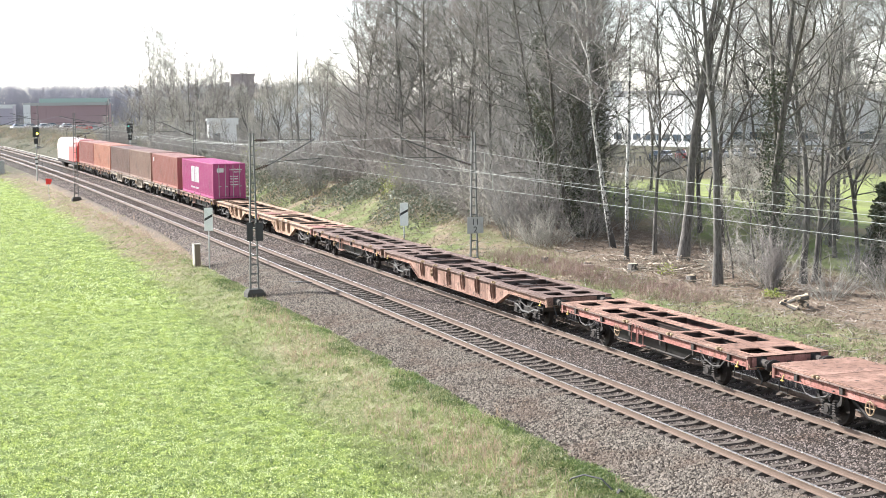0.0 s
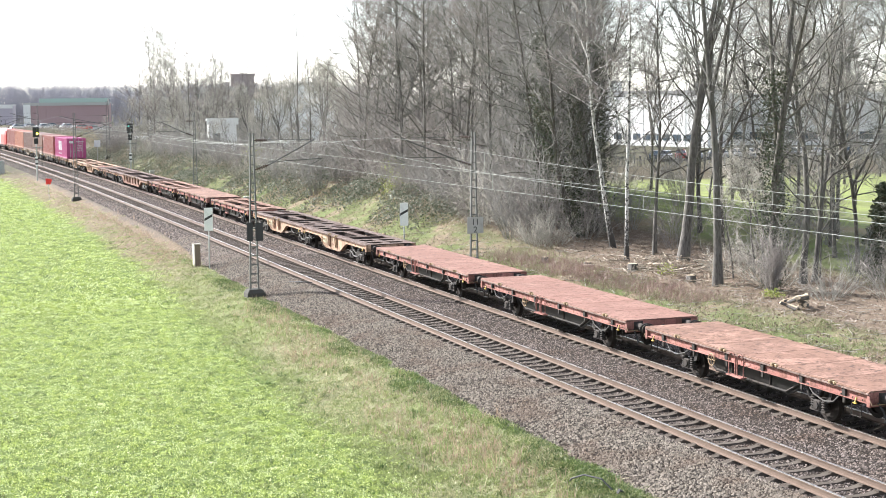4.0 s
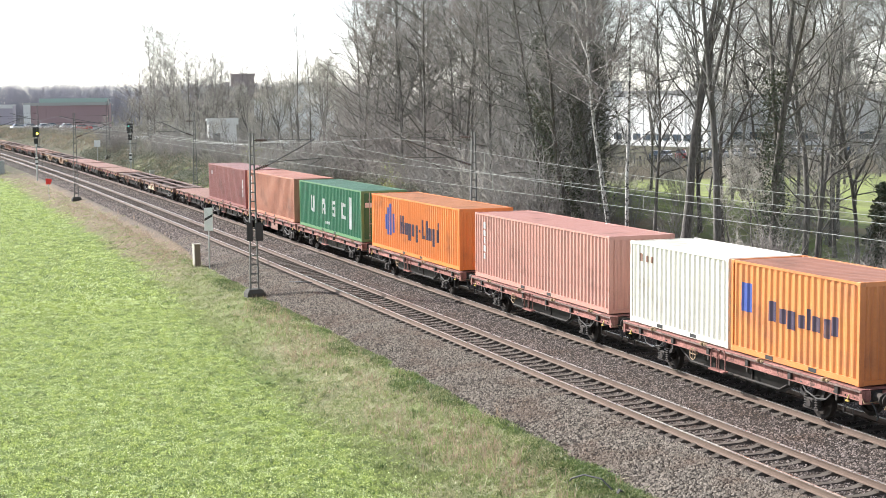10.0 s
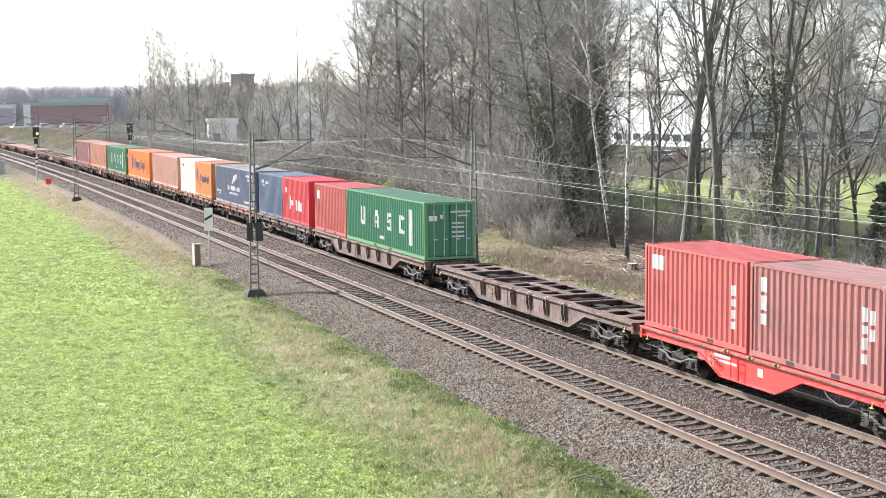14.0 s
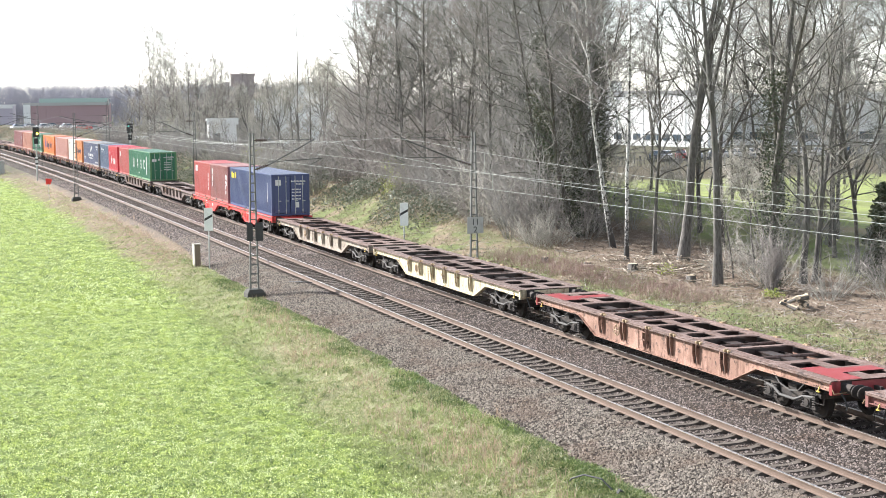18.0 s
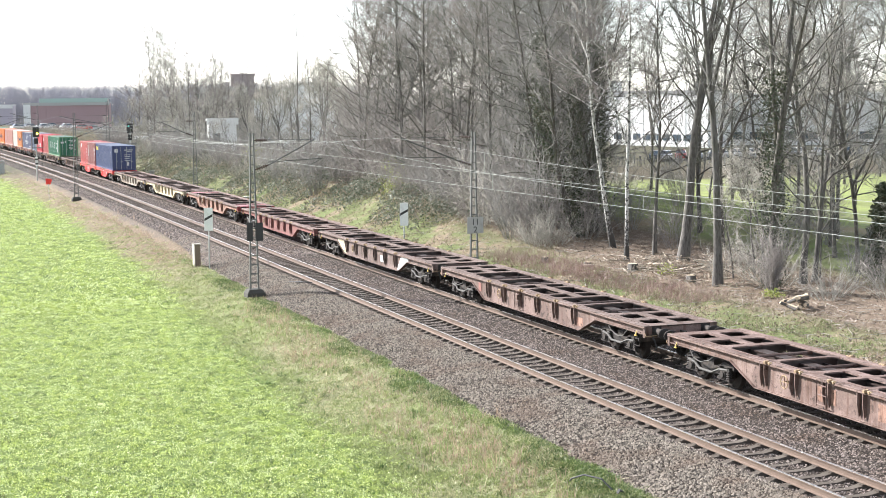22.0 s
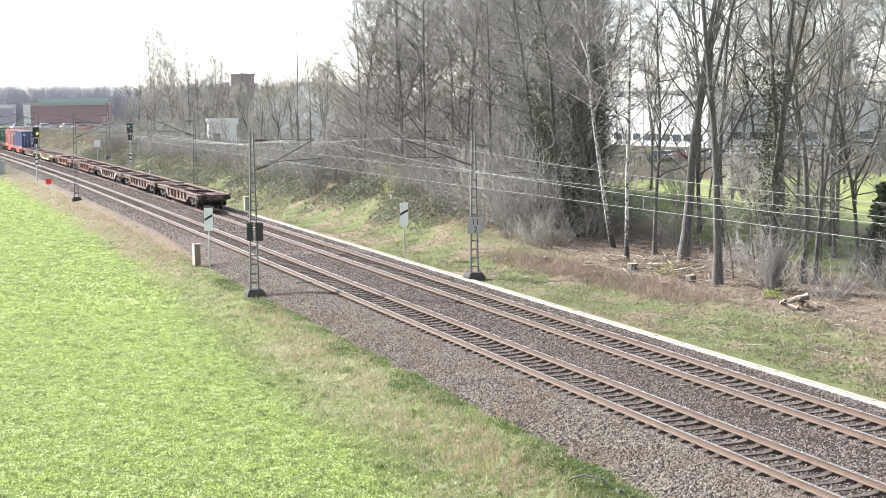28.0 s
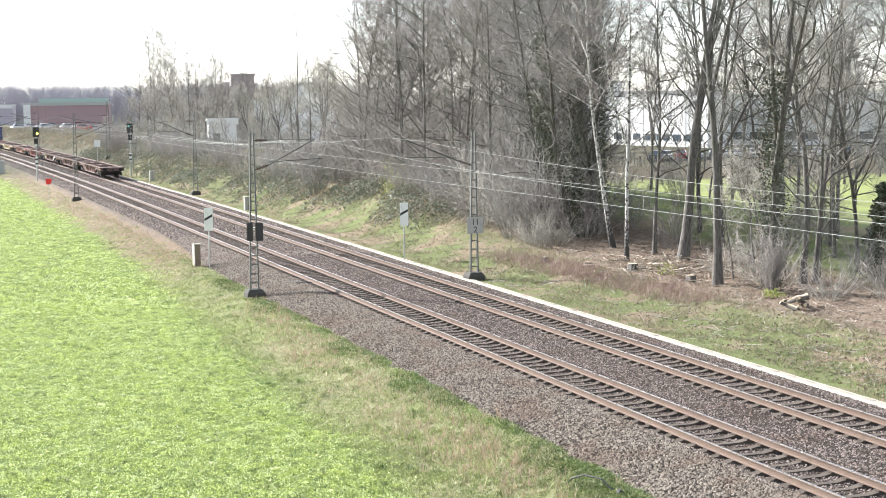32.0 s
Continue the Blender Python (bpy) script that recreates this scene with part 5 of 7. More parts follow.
for text, z, size in (("11", 2.37, 0.42), ("2", 2.00, 0.42)):
    cu = bpy.data.curves.new("digits", "FONT")
    cu.body, cu.size, cu.align_x, cu.extrude = text, size, "CENTER", 0.003
    tmp = bpy.data.objects.new("digits", cu)
    scene.collection.objects.link(tmp)
    bpy.context.view_layer.update()
    me = bpy.data.meshes.new_from_object(tmp.evaluated_get(bpy.context.evaluated_depsgraph_get()))
    bpy.data.objects.remove(tmp)
    me.materials.clear(), me.materials.append(BLACK)
    part("digits", me, None, plate, "black digits", at=pose(0, -0.206, z, 90, 0, 0))


def wire_run(x0, ys, z_at, r, name, label):
    pts = [(x0 + stagger(y) + float(drift(y)), float(y), float(z_at(y))) for y in ys]
    b = Build().path(pts, r, 5)
    return whole(name, b, COPPER, label, "overhead wire", "overhead wires")


SUPPORTS = [-5.0, 68.0, 141.5, 214.0, 286.0, 360.0]


def messenger_z(y):
    for a, b in zip(SUPPORTS[:-1], SUPPORTS[1:]):
        if a <= y <= b:
            f = (y - a) / (b - a)
            return 6.68 - 4 * 0.98 * f * (1 - f)
    return 6.68


for xw in (X_NEAR, X_FAR):
    wire_run(xw, np.linspace(0, 330, 67), messenger_z, 0.0068, "messenger_wire", "pale messenger wire hung between catenary masts")
    wire_run(xw, np.linspace(0, 330, 34), lambda y: 5.36, 0.0068, "contact_wire", "pale contact wire above the track")
    for a, b in zip(SUPPORTS[:-1], SUPPORTS[1:]):
        for k in range(1, 7):
            y = a + (b - a) * k / 7
            if 22 < y < 318 and messenger_z(y) - 5.36 > 0.12:
                x = xw + stagger(y) + float(drift(y))
                whole("dropper", Build().rod((x, y, 5.36), (x, y, messenger_z(y)), 0.008, sides=4), COPPER, "thin dropper between messenger and contact wire", "dropper", "droppers of the overhead line")
whole("stay_wire", Build().path([(X_NEAR - 0.6, 74.0, 6.45), (X_NEAR - 0.5, 84, 5.95), (X_NEAR - 0.3, 96, 5.85), (X_NEAR - 0.1, 110, 5.78)], 0.008, 4), COPPER, "thin auxiliary wire below the messenger wire", "overhead wire", "overhead wires")


def warning_board(x, y, z):
    w = thing("warning_board", "white board with black diagonal stripe on a post", "railway sign", "white warning boards", at=pose(x, y, z, 0, 0, -12))
    part("post", Build().rod((0, 0.05, -0.5), (0, 0.05, 2.9), 0.035, sides=8), PALE_STEEL, w)
    part("board", Build().box(-0.23, -0.012, 1.95, 0.23, 0.012, 3.2, 0.006), WHITE, w)
    part("stripe", Build().prism([(-0.215, 2.48), (-0.215, 2.62), (0.215, 2.86), (0.215, 2.72)], "y", -0.018, -0.013), BLACK, w)


warning_board(15.95, 80.6, -0.50)
warning_board(25.95, 77.2, -0.33)


def signal(x, y, lit, mats, tall):
    z = float(ground_z(x, y))
    s = thing("light_signal", "railway light signal with %s light on a mast" % lit, "railway signal", "light signals", at=pose(x, y, z, 0, 0, -8))
    part("mast_tube", Build().rod((0, 0, -0.2), (0, 0, tall), 0.09, sides=10), PALE_STEEL, s)
    part("signal_head", Build().box(-0.36, -0.1, tall, 0.36, 0.14, tall + 1.15, 0.04), BLACK, s, "black signal shield")
    part("lower_shield", Build().box(-0.23, -0.1, tall - 0.8, 0.23, 0.12, tall - 0.12, 0.03), BLACK, s)
    part("platform", Build().box(-0.45, -0.2, tall - 1.25, 0.75, 0.5, tall - 1.18).path([(0.75, -0.2, tall - 1.2), (0.75, -0.2, tall - 0.4), (0.75, 0.5, tall - 0.4), (0.75, 0.5, tall - 1.2)], 0.02, 5), GALV, s)
    part("mast_plate", Build().box(-0.16, -0.13, tall - 3.3, 0.16, -0.1, tall - 2.3), WHITE, s, "white mast plate")
    part("plate_marks", Build().box(-0.16, -0.138, tall - 2.65, 0.16, -0.132, tall - 2.45).box(-0.16, -0.138, tall - 3.15, 0.16, -0.132, tall - 2.95), BLACK, s)
    part("ladder", Build().rod((0.3, 0.2, 0), (0.3, 0.2, tall - 1.2), 0.02, sides=5).rod((0.6, 0.2, 0), (0.6, 0.2, tall - 1.2), 0.02, sides=5), GALV, s)
    for i, (dx, dz, mat) in enumerate(mats):
        part("lens", Build().rod((dx, -0.1, tall + dz), (dx, -0.125, tall + dz), 0.12, sides=12), mat, s)
        part("hood", Build().loft([[(dx + 0.145 * math.cos(a), yy, tall + dz + 0.145 * math.sin(a)) for a in np.linspace(0, math.pi, 8)] for yy in (-0.1, -0.38)], closed=False, caps=False), BLACK, s)


OFF = glass_like("dark_lens", (0.02, 0.02, 0.02))
signal(15.75, 179.5, "yellow", ((0.15, 0.85, OFF), (0.15, 0.4, lamp_mat("yellow_light", (1.0, 0.62, 0.04), 6.0))), 5.0)
signal(26.4, 179.0, "green", ((-0.15, 0.85, lamp_mat("green_light", (0.1, 0.5, 0.42), 0.15)), (0.15, 0.4, OFF)), 5.1)


def cabinet(x, y, w, d, h, material, label, turn=0):
    c = thing("trackside_cabinet", label, "cabinet", "trackside cabinets", at=pose(x, y, float(ground_z(x, y)), 0, 0, turn))
    part("body", Build().box(-w / 2, -d / 2, -0.15, w / 2, d / 2, h, 0.015), material, c)
    part("lid", Build().box(-w / 2 - 0.03, -d / 2 - 0.03, h, w / 2 + 0.03, d / 2 + 0.03, h + 0.05, 0.01), material, c)
    part("door_seam", Build().box(-0.006, -d / 2 - 0.006, 0.05, 0.006, -d / 2 + 0.01, h - 0.08), BLACK, c)


GREY_BOX = weathered("cabinet_grey", (0.38, 0.38, 0.35), (0.2, 0.19, 0.16), 0.3, 0.6)
cabinet(26.75, 119.0, 0.55, 0.4, 1.05, GREY_BOX, "grey metal trackside cabinet on the verge", 5)
cabinet(26.9, 167.0, 0.5, 0.4, 1.1, GREY_BOX, "small pale trackside cabinet on the verge")
cabinet(13.4, 205.0, 0.9, 0.5, 1.7, GREY_BOX, "pale grey trackside cabinet by the field")
post = thing("concrete_post", "short brown weathered concrete post beside the ballast", "post", at=pose(15.6, 82.3, float(ground_z(15.6, 82.3)), 0, 0, 8))
part("shaft", Build().loft([[(-0.17, -0.13, -0.2), (0.17, -0.13, -0.2), (0.17, 0.13, -0.2), (-0.17, 0.13, -0.2)], [(-0.17, -0.13, 1.05), (0.16, -0.13, 1.05), (0.16, 0.13, 1.05), (-0.17, 0.13, 1.05)], [(-0.13, -0.1, 1.2), (0.13, -0.1, 1.2), (0.13, 0.1, 1.2), (-0.13, 0.1, 1.2)]]), weathered("brown_concrete", (0.2, 0.155, 0.115), (0.1, 0.08, 0.06), 0.5, 0.9), post)
# pale strips on the left edge and top stand for their sunlit look
part("edge_frame", Build().box(-0.2, -0.16, 0.0, -0.15, 0.16, 1.22).box(-0.2, -0.16, 1.2, 0.19, 0.16, 1.24), CONCRETE, post)
marker = thing("red_marker", "small bright red square marker on a thin post", "railway sign", at=pose(14.1, 149.0, float(ground_z(14.1, 149.0)), 0, 0, -6))
part("post", Build().rod((0, 0.03, -0.2), (0, 0.03, 1.6), 0.03, sides=6), PALE_STEEL, marker)
part("plate", Build().loft([[(-0.27, yy, 1.44), (0.2, yy, 1.44), (0.2, yy, 1.66), (0.3, yy, 1.72), (0.3, yy, 1.94), (0.14, yy, 1.98), (-0.27, yy, 2.0)] for yy in (-0.02, 0.0)]), RED_SIGN, marker, "red plate with a bent corner")
sq = thing("white_sign", "small white square sign beside the mast", "railway sign", at=pose(26.0, 206.0, float(ground_z(26.0, 206.0)), 0, 0, -6))
part("post", Build().rod((0, 0.05, -0.2), (0, 0.05, 3.6), 0.04, sides=6), PALE_STEEL, sq)
part("board", Build().box(-0.4, -0.02, 2.8, 0.4, 0.02, 3.7, 0.01), WHITE, sq)
whole("rail_cable", Build().path([(18.45, 68.6, -0.16), (18.1, 68.9, -0.14), (17.6, 69.6, -0.2), (16.9, 70.4, -0.5), (16.4, 70.6, -0.72)], 0.035, 6), BLACK, "black traction return cable from the rail", "cable")
hose = [(14.84, 32.26, -0.87), (14.80, 31.79, -0.55), (14.89, 31.32, -0.36), (15.12, 30.85, -0.37), (15.32, 30.38, -0.69)]
whole("cable_loop", Build().path(hose, 0.022, 7).rod((15.30, 30.38, -0.69), (15.38, 30.36, -0.54), 0.08, sides=8), BLACK, "black cable end bent up out of the grass", "cable")

# ---- trees, thickets and grass ----
def tubes(segs, sides):
    """All branch pieces in one go. segs: array of x0 y0 z0 r0 x1 y1 z1 r1."""
    s = np.asarray(segs, float)
    p0, r0, p1, r1 = s[:, 0:3], s[:, 3], s[:, 4:7], s[:, 7]
    w = p1 - p0
    w = w / np.maximum(np.linalg.norm(w, axis=1, keepdims=True), 1e-6)
    ref = np.where(np.abs(w[:, 2:3]) > 0.9, np.array([[1.0, 0, 0]]), np.array([[0, 0, 1.0]]))
    u = np.cross(w, ref)
    u = u / np.linalg.norm(u, axis=1, keepdims=True)
    v = np.cross(w, u)
    a = 2 * np.pi * np.arange(sides) / sides
    ring = u[:, None] * np.cos(a)[None, :, None] + v[:, None] * np.sin(a)[None, :, None]
    vert = np.concatenate([p0[:, None] + ring * r0[:, None, None], p1[:, None] + ring * r1[:, None, None]], 1).reshape(-1, 3)
    i = np.arange(sides)
    j = (i + 1) % sides
    f = np.stack([i, j, j + sides, i + sides], 1)
    faces = (f[None] + 2 * sides * np.arange(len(s))[:, None, None]).reshape(-1, 4)
    return vert, faces


def cones(segs):
    """Pointed three-sided twig ends."""
    s = np.asarray(segs, float)
    v, f = tubes(s, 3)
    v = v.reshape(-1, 6, 3)[:, :4].copy()
    v[:, 3] = s[:, 4:7]
    f = np.array([(0, 1, 3), (1, 2, 3), (2, 0, 3)])
    return v.reshape(-1, 3), (f[None] + 4 * np.arange(len(s))[:, None, None]).reshape(-1, 3)


def twig_mesh(name, stems, tips, material):
    v, f = tubes(stems, 3)
    t = np.concatenate([f[:, [0, 1, 2]], f[:, [0, 2, 3]]])
    v2, f2 = cones(tips)
    return fast_mesh(name, np.concatenate([v, v2]), np.concatenate([t, f2 + len(v)]), material)


def limb(rng, start, way, length, r0, r1, n, wander, lift):
    """A wandering branch as n pieces; returns its points and radii."""
    pts, rad = [np.array(start, float)], [r0]
    d = np.array(way, float)
    d = d / np.linalg.norm(d)
    for k in range(n):
        d = d + rng.normal(0, wander, 3) + np.array([0, 0, lift])
        d = d / np.linalg.norm(d)
        pts.append(pts[-1] + d * length / n)
        rad.append(r0 + (r1 - r0) * (k + 1) / n)
    return pts, rad


def tree_parts(seed, height, r, lean=(0, 0), clear=0.35, limbs=18, spread=0.32, subs=8, twigs=8, twig_len=0.9, lift=0.06, wobble=0.05, fork=0, twig_r=0.010, limb_up=0.5, thick=0.0095, crook=0.13, fork_out=0.45):
    """Grows a bare tree at the origin: pieces of the trunk and limbs, and pieces of the twigs."""
    rng = np.random.default_rng(seed)
    big, small, tips = [], [], []

    def lay(store, pts, rad):
        for a, b, ra, rb in zip(pts[:-1], pts[1:], rad[:-1], rad[1:]):
            store.append((*a, ra, *b, rb))
    n = 12
    stems = []
    pts, rad = limb(rng, (0, 0, -0.25), (lean[0], lean[1], 1), height, r, r * 0.10, n, wobble, 0.01 if not any(lean) else 0.035)
    rad[0] = r * 1.45
    lay(big, pts, rad)
    stems.append((pts, rad, clear))
    for k in range(fork):
        i = int(rng.integers(3, 6))
        a = rng.uniform(0, 6.28)
        p2, r2 = limb(rng, pts[i], (math.cos(a) * fork_out, math.sin(a) * fork_out, 1), height * (1 - i / n) * rng.uniform(0.8, 1.0), rad[i] * 0.75, r * 0.08, 9, wobble * 1.3, 0.05)
        lay(big, p2, r2)
        stems.append((p2, r2, 0.15))
    for pts, rad, low in stems:
        m = len(pts) - 1
        total = sum(np.linalg.norm(np.subtract(b, a)) for a, b in zip(pts[:-1], pts[1:]))
        count = max(4, int(limbs / len(stems) + 0.5))
        for k in range(count):
            f = low + (0.985 - low) * (k + rng.random()) / count
            i = min(int(f * m), m - 1)
            g = f * m - i
            p = pts[i] + (pts[i + 1] - pts[i]) * g
            pr = rad[i] + (rad[i + 1] - rad[i]) * g
            a = k * 2.4 + rng.uniform(-0.5, 0.5)
            ln = height * spread * (1.08 - f) ** 0.75 * rng.uniform(0.6, 1.15) + 0.5
            lp, lr = limb(rng, p, (math.cos(a), math.sin(a), limb_up + 0.5 * f), ln, min(pr * 0.7, 0.012 + ln * thick), 0.012, 5, crook, lift)
            lay(big, lp, lr)
            for q in range(subs):
                ff = 0.2 + 0.8 * (q + rng.random()) / subs
                ii = min(int(ff * 5), 4)
                sp = lp[ii] + (lp[ii + 1] - lp[ii]) * (ff * 5 - ii)
                axis = lp[ii + 1] - lp[ii]
                axis = axis / np.linalg.norm(axis)
                d = axis * 0.8 + rng.normal(0, 0.65, 3) + np.array([0, 0, 0.25])
                sl = (ln * 0.36 * (1.15 - ff) + 0.35) * rng.uniform(0.6, 1.2)
                qp, qr = limb(rng, sp, d, sl, max(0.011, lr[ii] * 0.5), twig_r, 3, 0.16, lift)
                lay(small, qp, qr)
                for w in range(twigs):
                    f3 = 0.15 + 0.85 * (w + rng.random()) / twigs
                    i3 = min(int(f3 * 3), 2)
                    tp = qp[i3] + (qp[i3 + 1] - qp[i3]) * (f3 * 3 - i3)
                    d3 = (qp[i3 + 1] - qp[i3]) / (sl / 3) * 0.7 + rng.normal(0, 0.6, 3) + np.array([0, 0, 0.15])
                    d3 = d3 / np.linalg.norm(d3) * twig_len * rng.uniform(0.4, 1.25)
                    tips.append((*tp, twig_r, *(tp + d3), 0.0))
    return big, small, tips


def tree_meshes(key, bark_mat, twig_mat, sides=7, **kw):
    def make():
        big, small, tips = tree_parts(**kw)
        v, f = tubes(big, sides)
        return fast_mesh("trunk", v, f, bark_mat, True), twig_mesh("crown", small, tips, twig_mat)
    return shared("tree " + key, make)


def plant_tree(x, y, meshes, label, name="bare_tree", turn=0.0, scale=1.0, ivy=None, group="bare trees beside the line"):
    t = thing(name, label, "tree", group, at=pose(x, y, float(ground_z(x, y)), 0, 0, turn))
    s = Matrix.Scale(scale, 4)
    part("trunk", meshes[0], None, t, at=s)
    part("crown", meshes[1], None, t, at=s)
    if ivy:
        part("ivy", ivy, None, t, "dark green ivy", at=s)
    return t


def leaf_cloud(name, rng, pts, size, material, up=0.3, droop=0.0):
    """Small folded leaves at the points given."""
    n = len(pts)
    a = rng.uniform(0, 6.28, n)
    tilt = rng.normal(up, 0.5, n)
    d = np.stack([np.cos(a) * np.cos(tilt), np.sin(a) * np.cos(tilt), np.sin(tilt) - droop], 1)
    side = np.cross(d, rng.normal(0, 1, (n, 3)))
    side = side / np.maximum(np.linalg.norm(side, axis=1, keepdims=True), 1e-6)
    s = size * rng.uniform(0.6, 1.4, n)[:, None]
    p = np.asarray(pts)
    v = np.stack([p, p + d * s * 0.55 + side * s * 0.36, p + d * s, p + d * s * 0.55 - side * s * 0.36], 1).reshape(-1, 3)
    f = np.array([(0, 1, 2), (0, 2, 3)])
    return fast_mesh(name, v, (f[None] + 4 * np.arange(n)[:, None, None]).reshape(-1, 3), material)


def ivy_mesh(seed, height, r, n, size=0.16, lean=(0, 0)):
    rng = np.random.default_rng(seed)
    z = rng.uniform(0, height, n)
    a = rng.uniform(0, 6.28, n)
    rr = r * (1.3 - 0.4 * z / height) + np.abs(rng.normal(0, 0.42, n)) * rng.random(n)
    return leaf_cloud("ivy", rng, np.stack([rr * np.cos(a) + lean[0] * z, rr * np.sin(a) + lean[1] * z, z], 1), size, IVY)


def tufts(name, rng, x, y, height, width, material, blades_each, lean=0.5, spread=0.05, z=None):
    """Grass: bundles of pointed blades with a kink."""
    n = len(x) * blades_each
    X = np.repeat(x, blades_each) + rng.normal(0, spread, n)
    Y = np.repeat(y, blades_each) + rng.normal(0, spread, n)
    Z = ground_z(X, Y) + rolling(X, Y) - 0.02
    h = np.repeat(height * np.ones(len(x)), blades_each) * rng.uniform(0.5, 1.2, n)
    a = rng.uniform(0, 6.28, n)
    b = rng.uniform(0, 6.28, n)
    out = np.abs(rng.normal(0, lean, n)) * h
    w = width * rng.uniform(0.6, 1.3, n)
    base = np.stack([X, Y, Z], 1)
    sv = np.stack([np.cos(b), np.sin(b), 0 * b], 1) * w[:, None]
    mid = base + np.stack([np.cos(a) * out * 0.35, np.sin(a) * out * 0.35, h * 0.6], 1)
    tip = base + np.stack([np.cos(a) * out, np.sin(a) * out, h], 1)
    v = np.stack([base, mid - sv, mid + sv, tip], 1).reshape(-1, 3)
    f = np.array([(0, 2, 1), (1, 2, 3)])
    return fast_mesh(name, v, (f[None] + 4 * np.arange(n)[:, None, None]).reshape(-1, 3), material)


def spread_points(rng, n, q0, q1, y0, y1, near=1.6, clump=0.0):
    """Points between two lines beside the track, denser towards the bridge."""
    y = y0 + (y1 - y0) * rng.random(n) ** near
    lo = np.maximum(q0, 0.058 * y - 0.8)
    q = lo + (q1 - lo) * rng.random(n)
    if clump:
        k = np.sin(q * 1.9 + 1.3 * np.sin(y * 0.55)) * np.sin(y * 0.8 + 0.9 * np.sin(q * 1.1)) + 0.5 * np.sin(q * 4.7 + y * 3.1)
        keep = k > rng.uniform(-clump, clump, n)
        q, y = q[keep], y[keep]
    return q + drift(y), y


rng = np.random.default_rng(21)


def crop_patch(name, n, y0, y1, near, tall, width, each, spread, leaves, leaf, hollows):
    """Young plants in close clumps, thinning out raggedly towards the verge."""
    x, y = spread_points(rng, n, -2, 15.0, y0, y1, near)
    q = x - drift(y)
    wob = 0.6 * np.sin(y * 0.21) * np.sin(y * 0.083 + 1) + 0.35 * np.sin(y * 0.9) + 0.3 * np.sin(y * 2.3 + q)
    mound = np.clip(0.5 + 0.35 * np.sin(5.1 * x + 2.6 * np.sin(2.9 * y)) * np.sin(4.3 * y + 2.2 * np.sin(3.7 * x)) + 0.16 * np.sin(1.3 * x + 2 * np.sin(0.9 * y)) * np.sin(1.7 * y + np.sin(x)), 0, 1)
    keep = (q + wob < field_edge(y) + rng.normal(0.2, 0.55, len(x))) & (mound + 0.9 * rng.random(len(x)) > 0.36)
    # hollows bare the dark ground, standing for the shade under clumps
    hx, hy = spread_points(rng, hollows, -2, 13.0, y0, y1, near)
    hr = rng.uniform(0.03, 0.11, hollows) * (1 + 0.012 * (hy - 26))
    for k in range(0, len(x), 4000):
        d2 = (x[k:k + 4000, None] - hx) ** 2 + ((y[k:k + 4000, None] - hy) * 0.6) ** 2
        keep[k:k + 4000] &= (d2 > hr ** 2).all(1)
    x, y, mound = x[keep], y[keep], mound[keep]
    ob = tagged(new(name, tufts(name, rng, x, y, tall * (0.55 + 0.9 * mound) * rng.uniform(0.7, 1.3, len(x)), width, CROP, each, 1.0, spread)), "bright green young cereal crop in uneven tufts", "crop", kind="stuff")
    k = np.repeat(np.arange(len(x)), leaves)
    lx, ly = x[k] + rng.normal(0, spread * 1.5, len(k)), y[k] + rng.normal(0, spread * 1.5, len(k))
    lz = ground_z(lx, ly) + rolling(lx, ly) + tall * rng.uniform(0.1, 0.9, len(k)) * (0.4 + 0.9 * mound[k])
    tagged(part(name + "_leaves", leaf_cloud(name + "_leaves", rng, np.stack([lx, ly, lz], 1), leaf, CROP, 0.25), None, ob, "curled young leaves"), kind="stuff")


crop_patch("crop", 88000, 26, 74, 1.35, 0.065, 0.009, 2, 0.035, 3, 0.048, 1500)
crop_patch("distant_crop", 34000, 70, 230, 1.5, 0.09, 0.018, 2, 0.08, 2, 0.085, 600)
x, y = spread_points(rng, 1500, -2, 11.6, 28, 150, 1.6)
tagged(new("field_weeds", tufts("field_weeds", rng, x, y, rng.uniform(0.08, 0.13, len(x)), 0.012, WEED, 16, 1.1, 0.075)), "darker green weed clumps in the crop", "weeds", kind="stuff")


def dry_here(x, y):
    """Above zero where the verge is straw rather than green."""
    q = x - drift(y)
    k = 0.9 * np.sin(q * 1.3 + 2.1 * np.sin(y * 0.23)) * np.sin(y * 0.41 + 0.7 * np.sin(q * 0.9)) + 0.5 * np.sin(y * 1.3 + q * 2.2)
    return k - 0.45 - np.abs(q - 13.9) * 0.5 + 0.7 * smooth(70, 95, y)


x, y = spread_points(rng, 50000, 10.8, 17.0, 26, 210, 2.0)
q = x - drift(y)
keep = (dry_here(x, y) > rng.normal(0.1, 0.5, len(x))) & (q > field_edge(y) + rng.normal(0.6, 0.5, len(x))) & (q < 15.4 + rng.normal(0, 0.2, len(x)) + 1.2 * smooth(72, 105, y))
x, y = x[keep], y[keep]
tagged(new("verge_grass", tufts("verge_grass", rng, x, y, rng.uniform(0.04, 0.17, len(x)), 0.010, VERGE_DRY, 5, 1.7, 0.06)), "dry straw-coloured grass on the verge", "grass", kind="stuff")
x, y = spread_points(rng, 68000, 10.8, 15.9, 26, 190, 2.0)
q = x - drift(y)
keep = (dry_here(x, y) < rng.normal(0.25, 0.5, len(x))) & (q > field_edge(y) + rng.normal(0.2, 0.5, len(x))) & (rng.random(len(x)) > 0.8 * smooth(75, 105, y))
x, y = x[keep], y[keep]
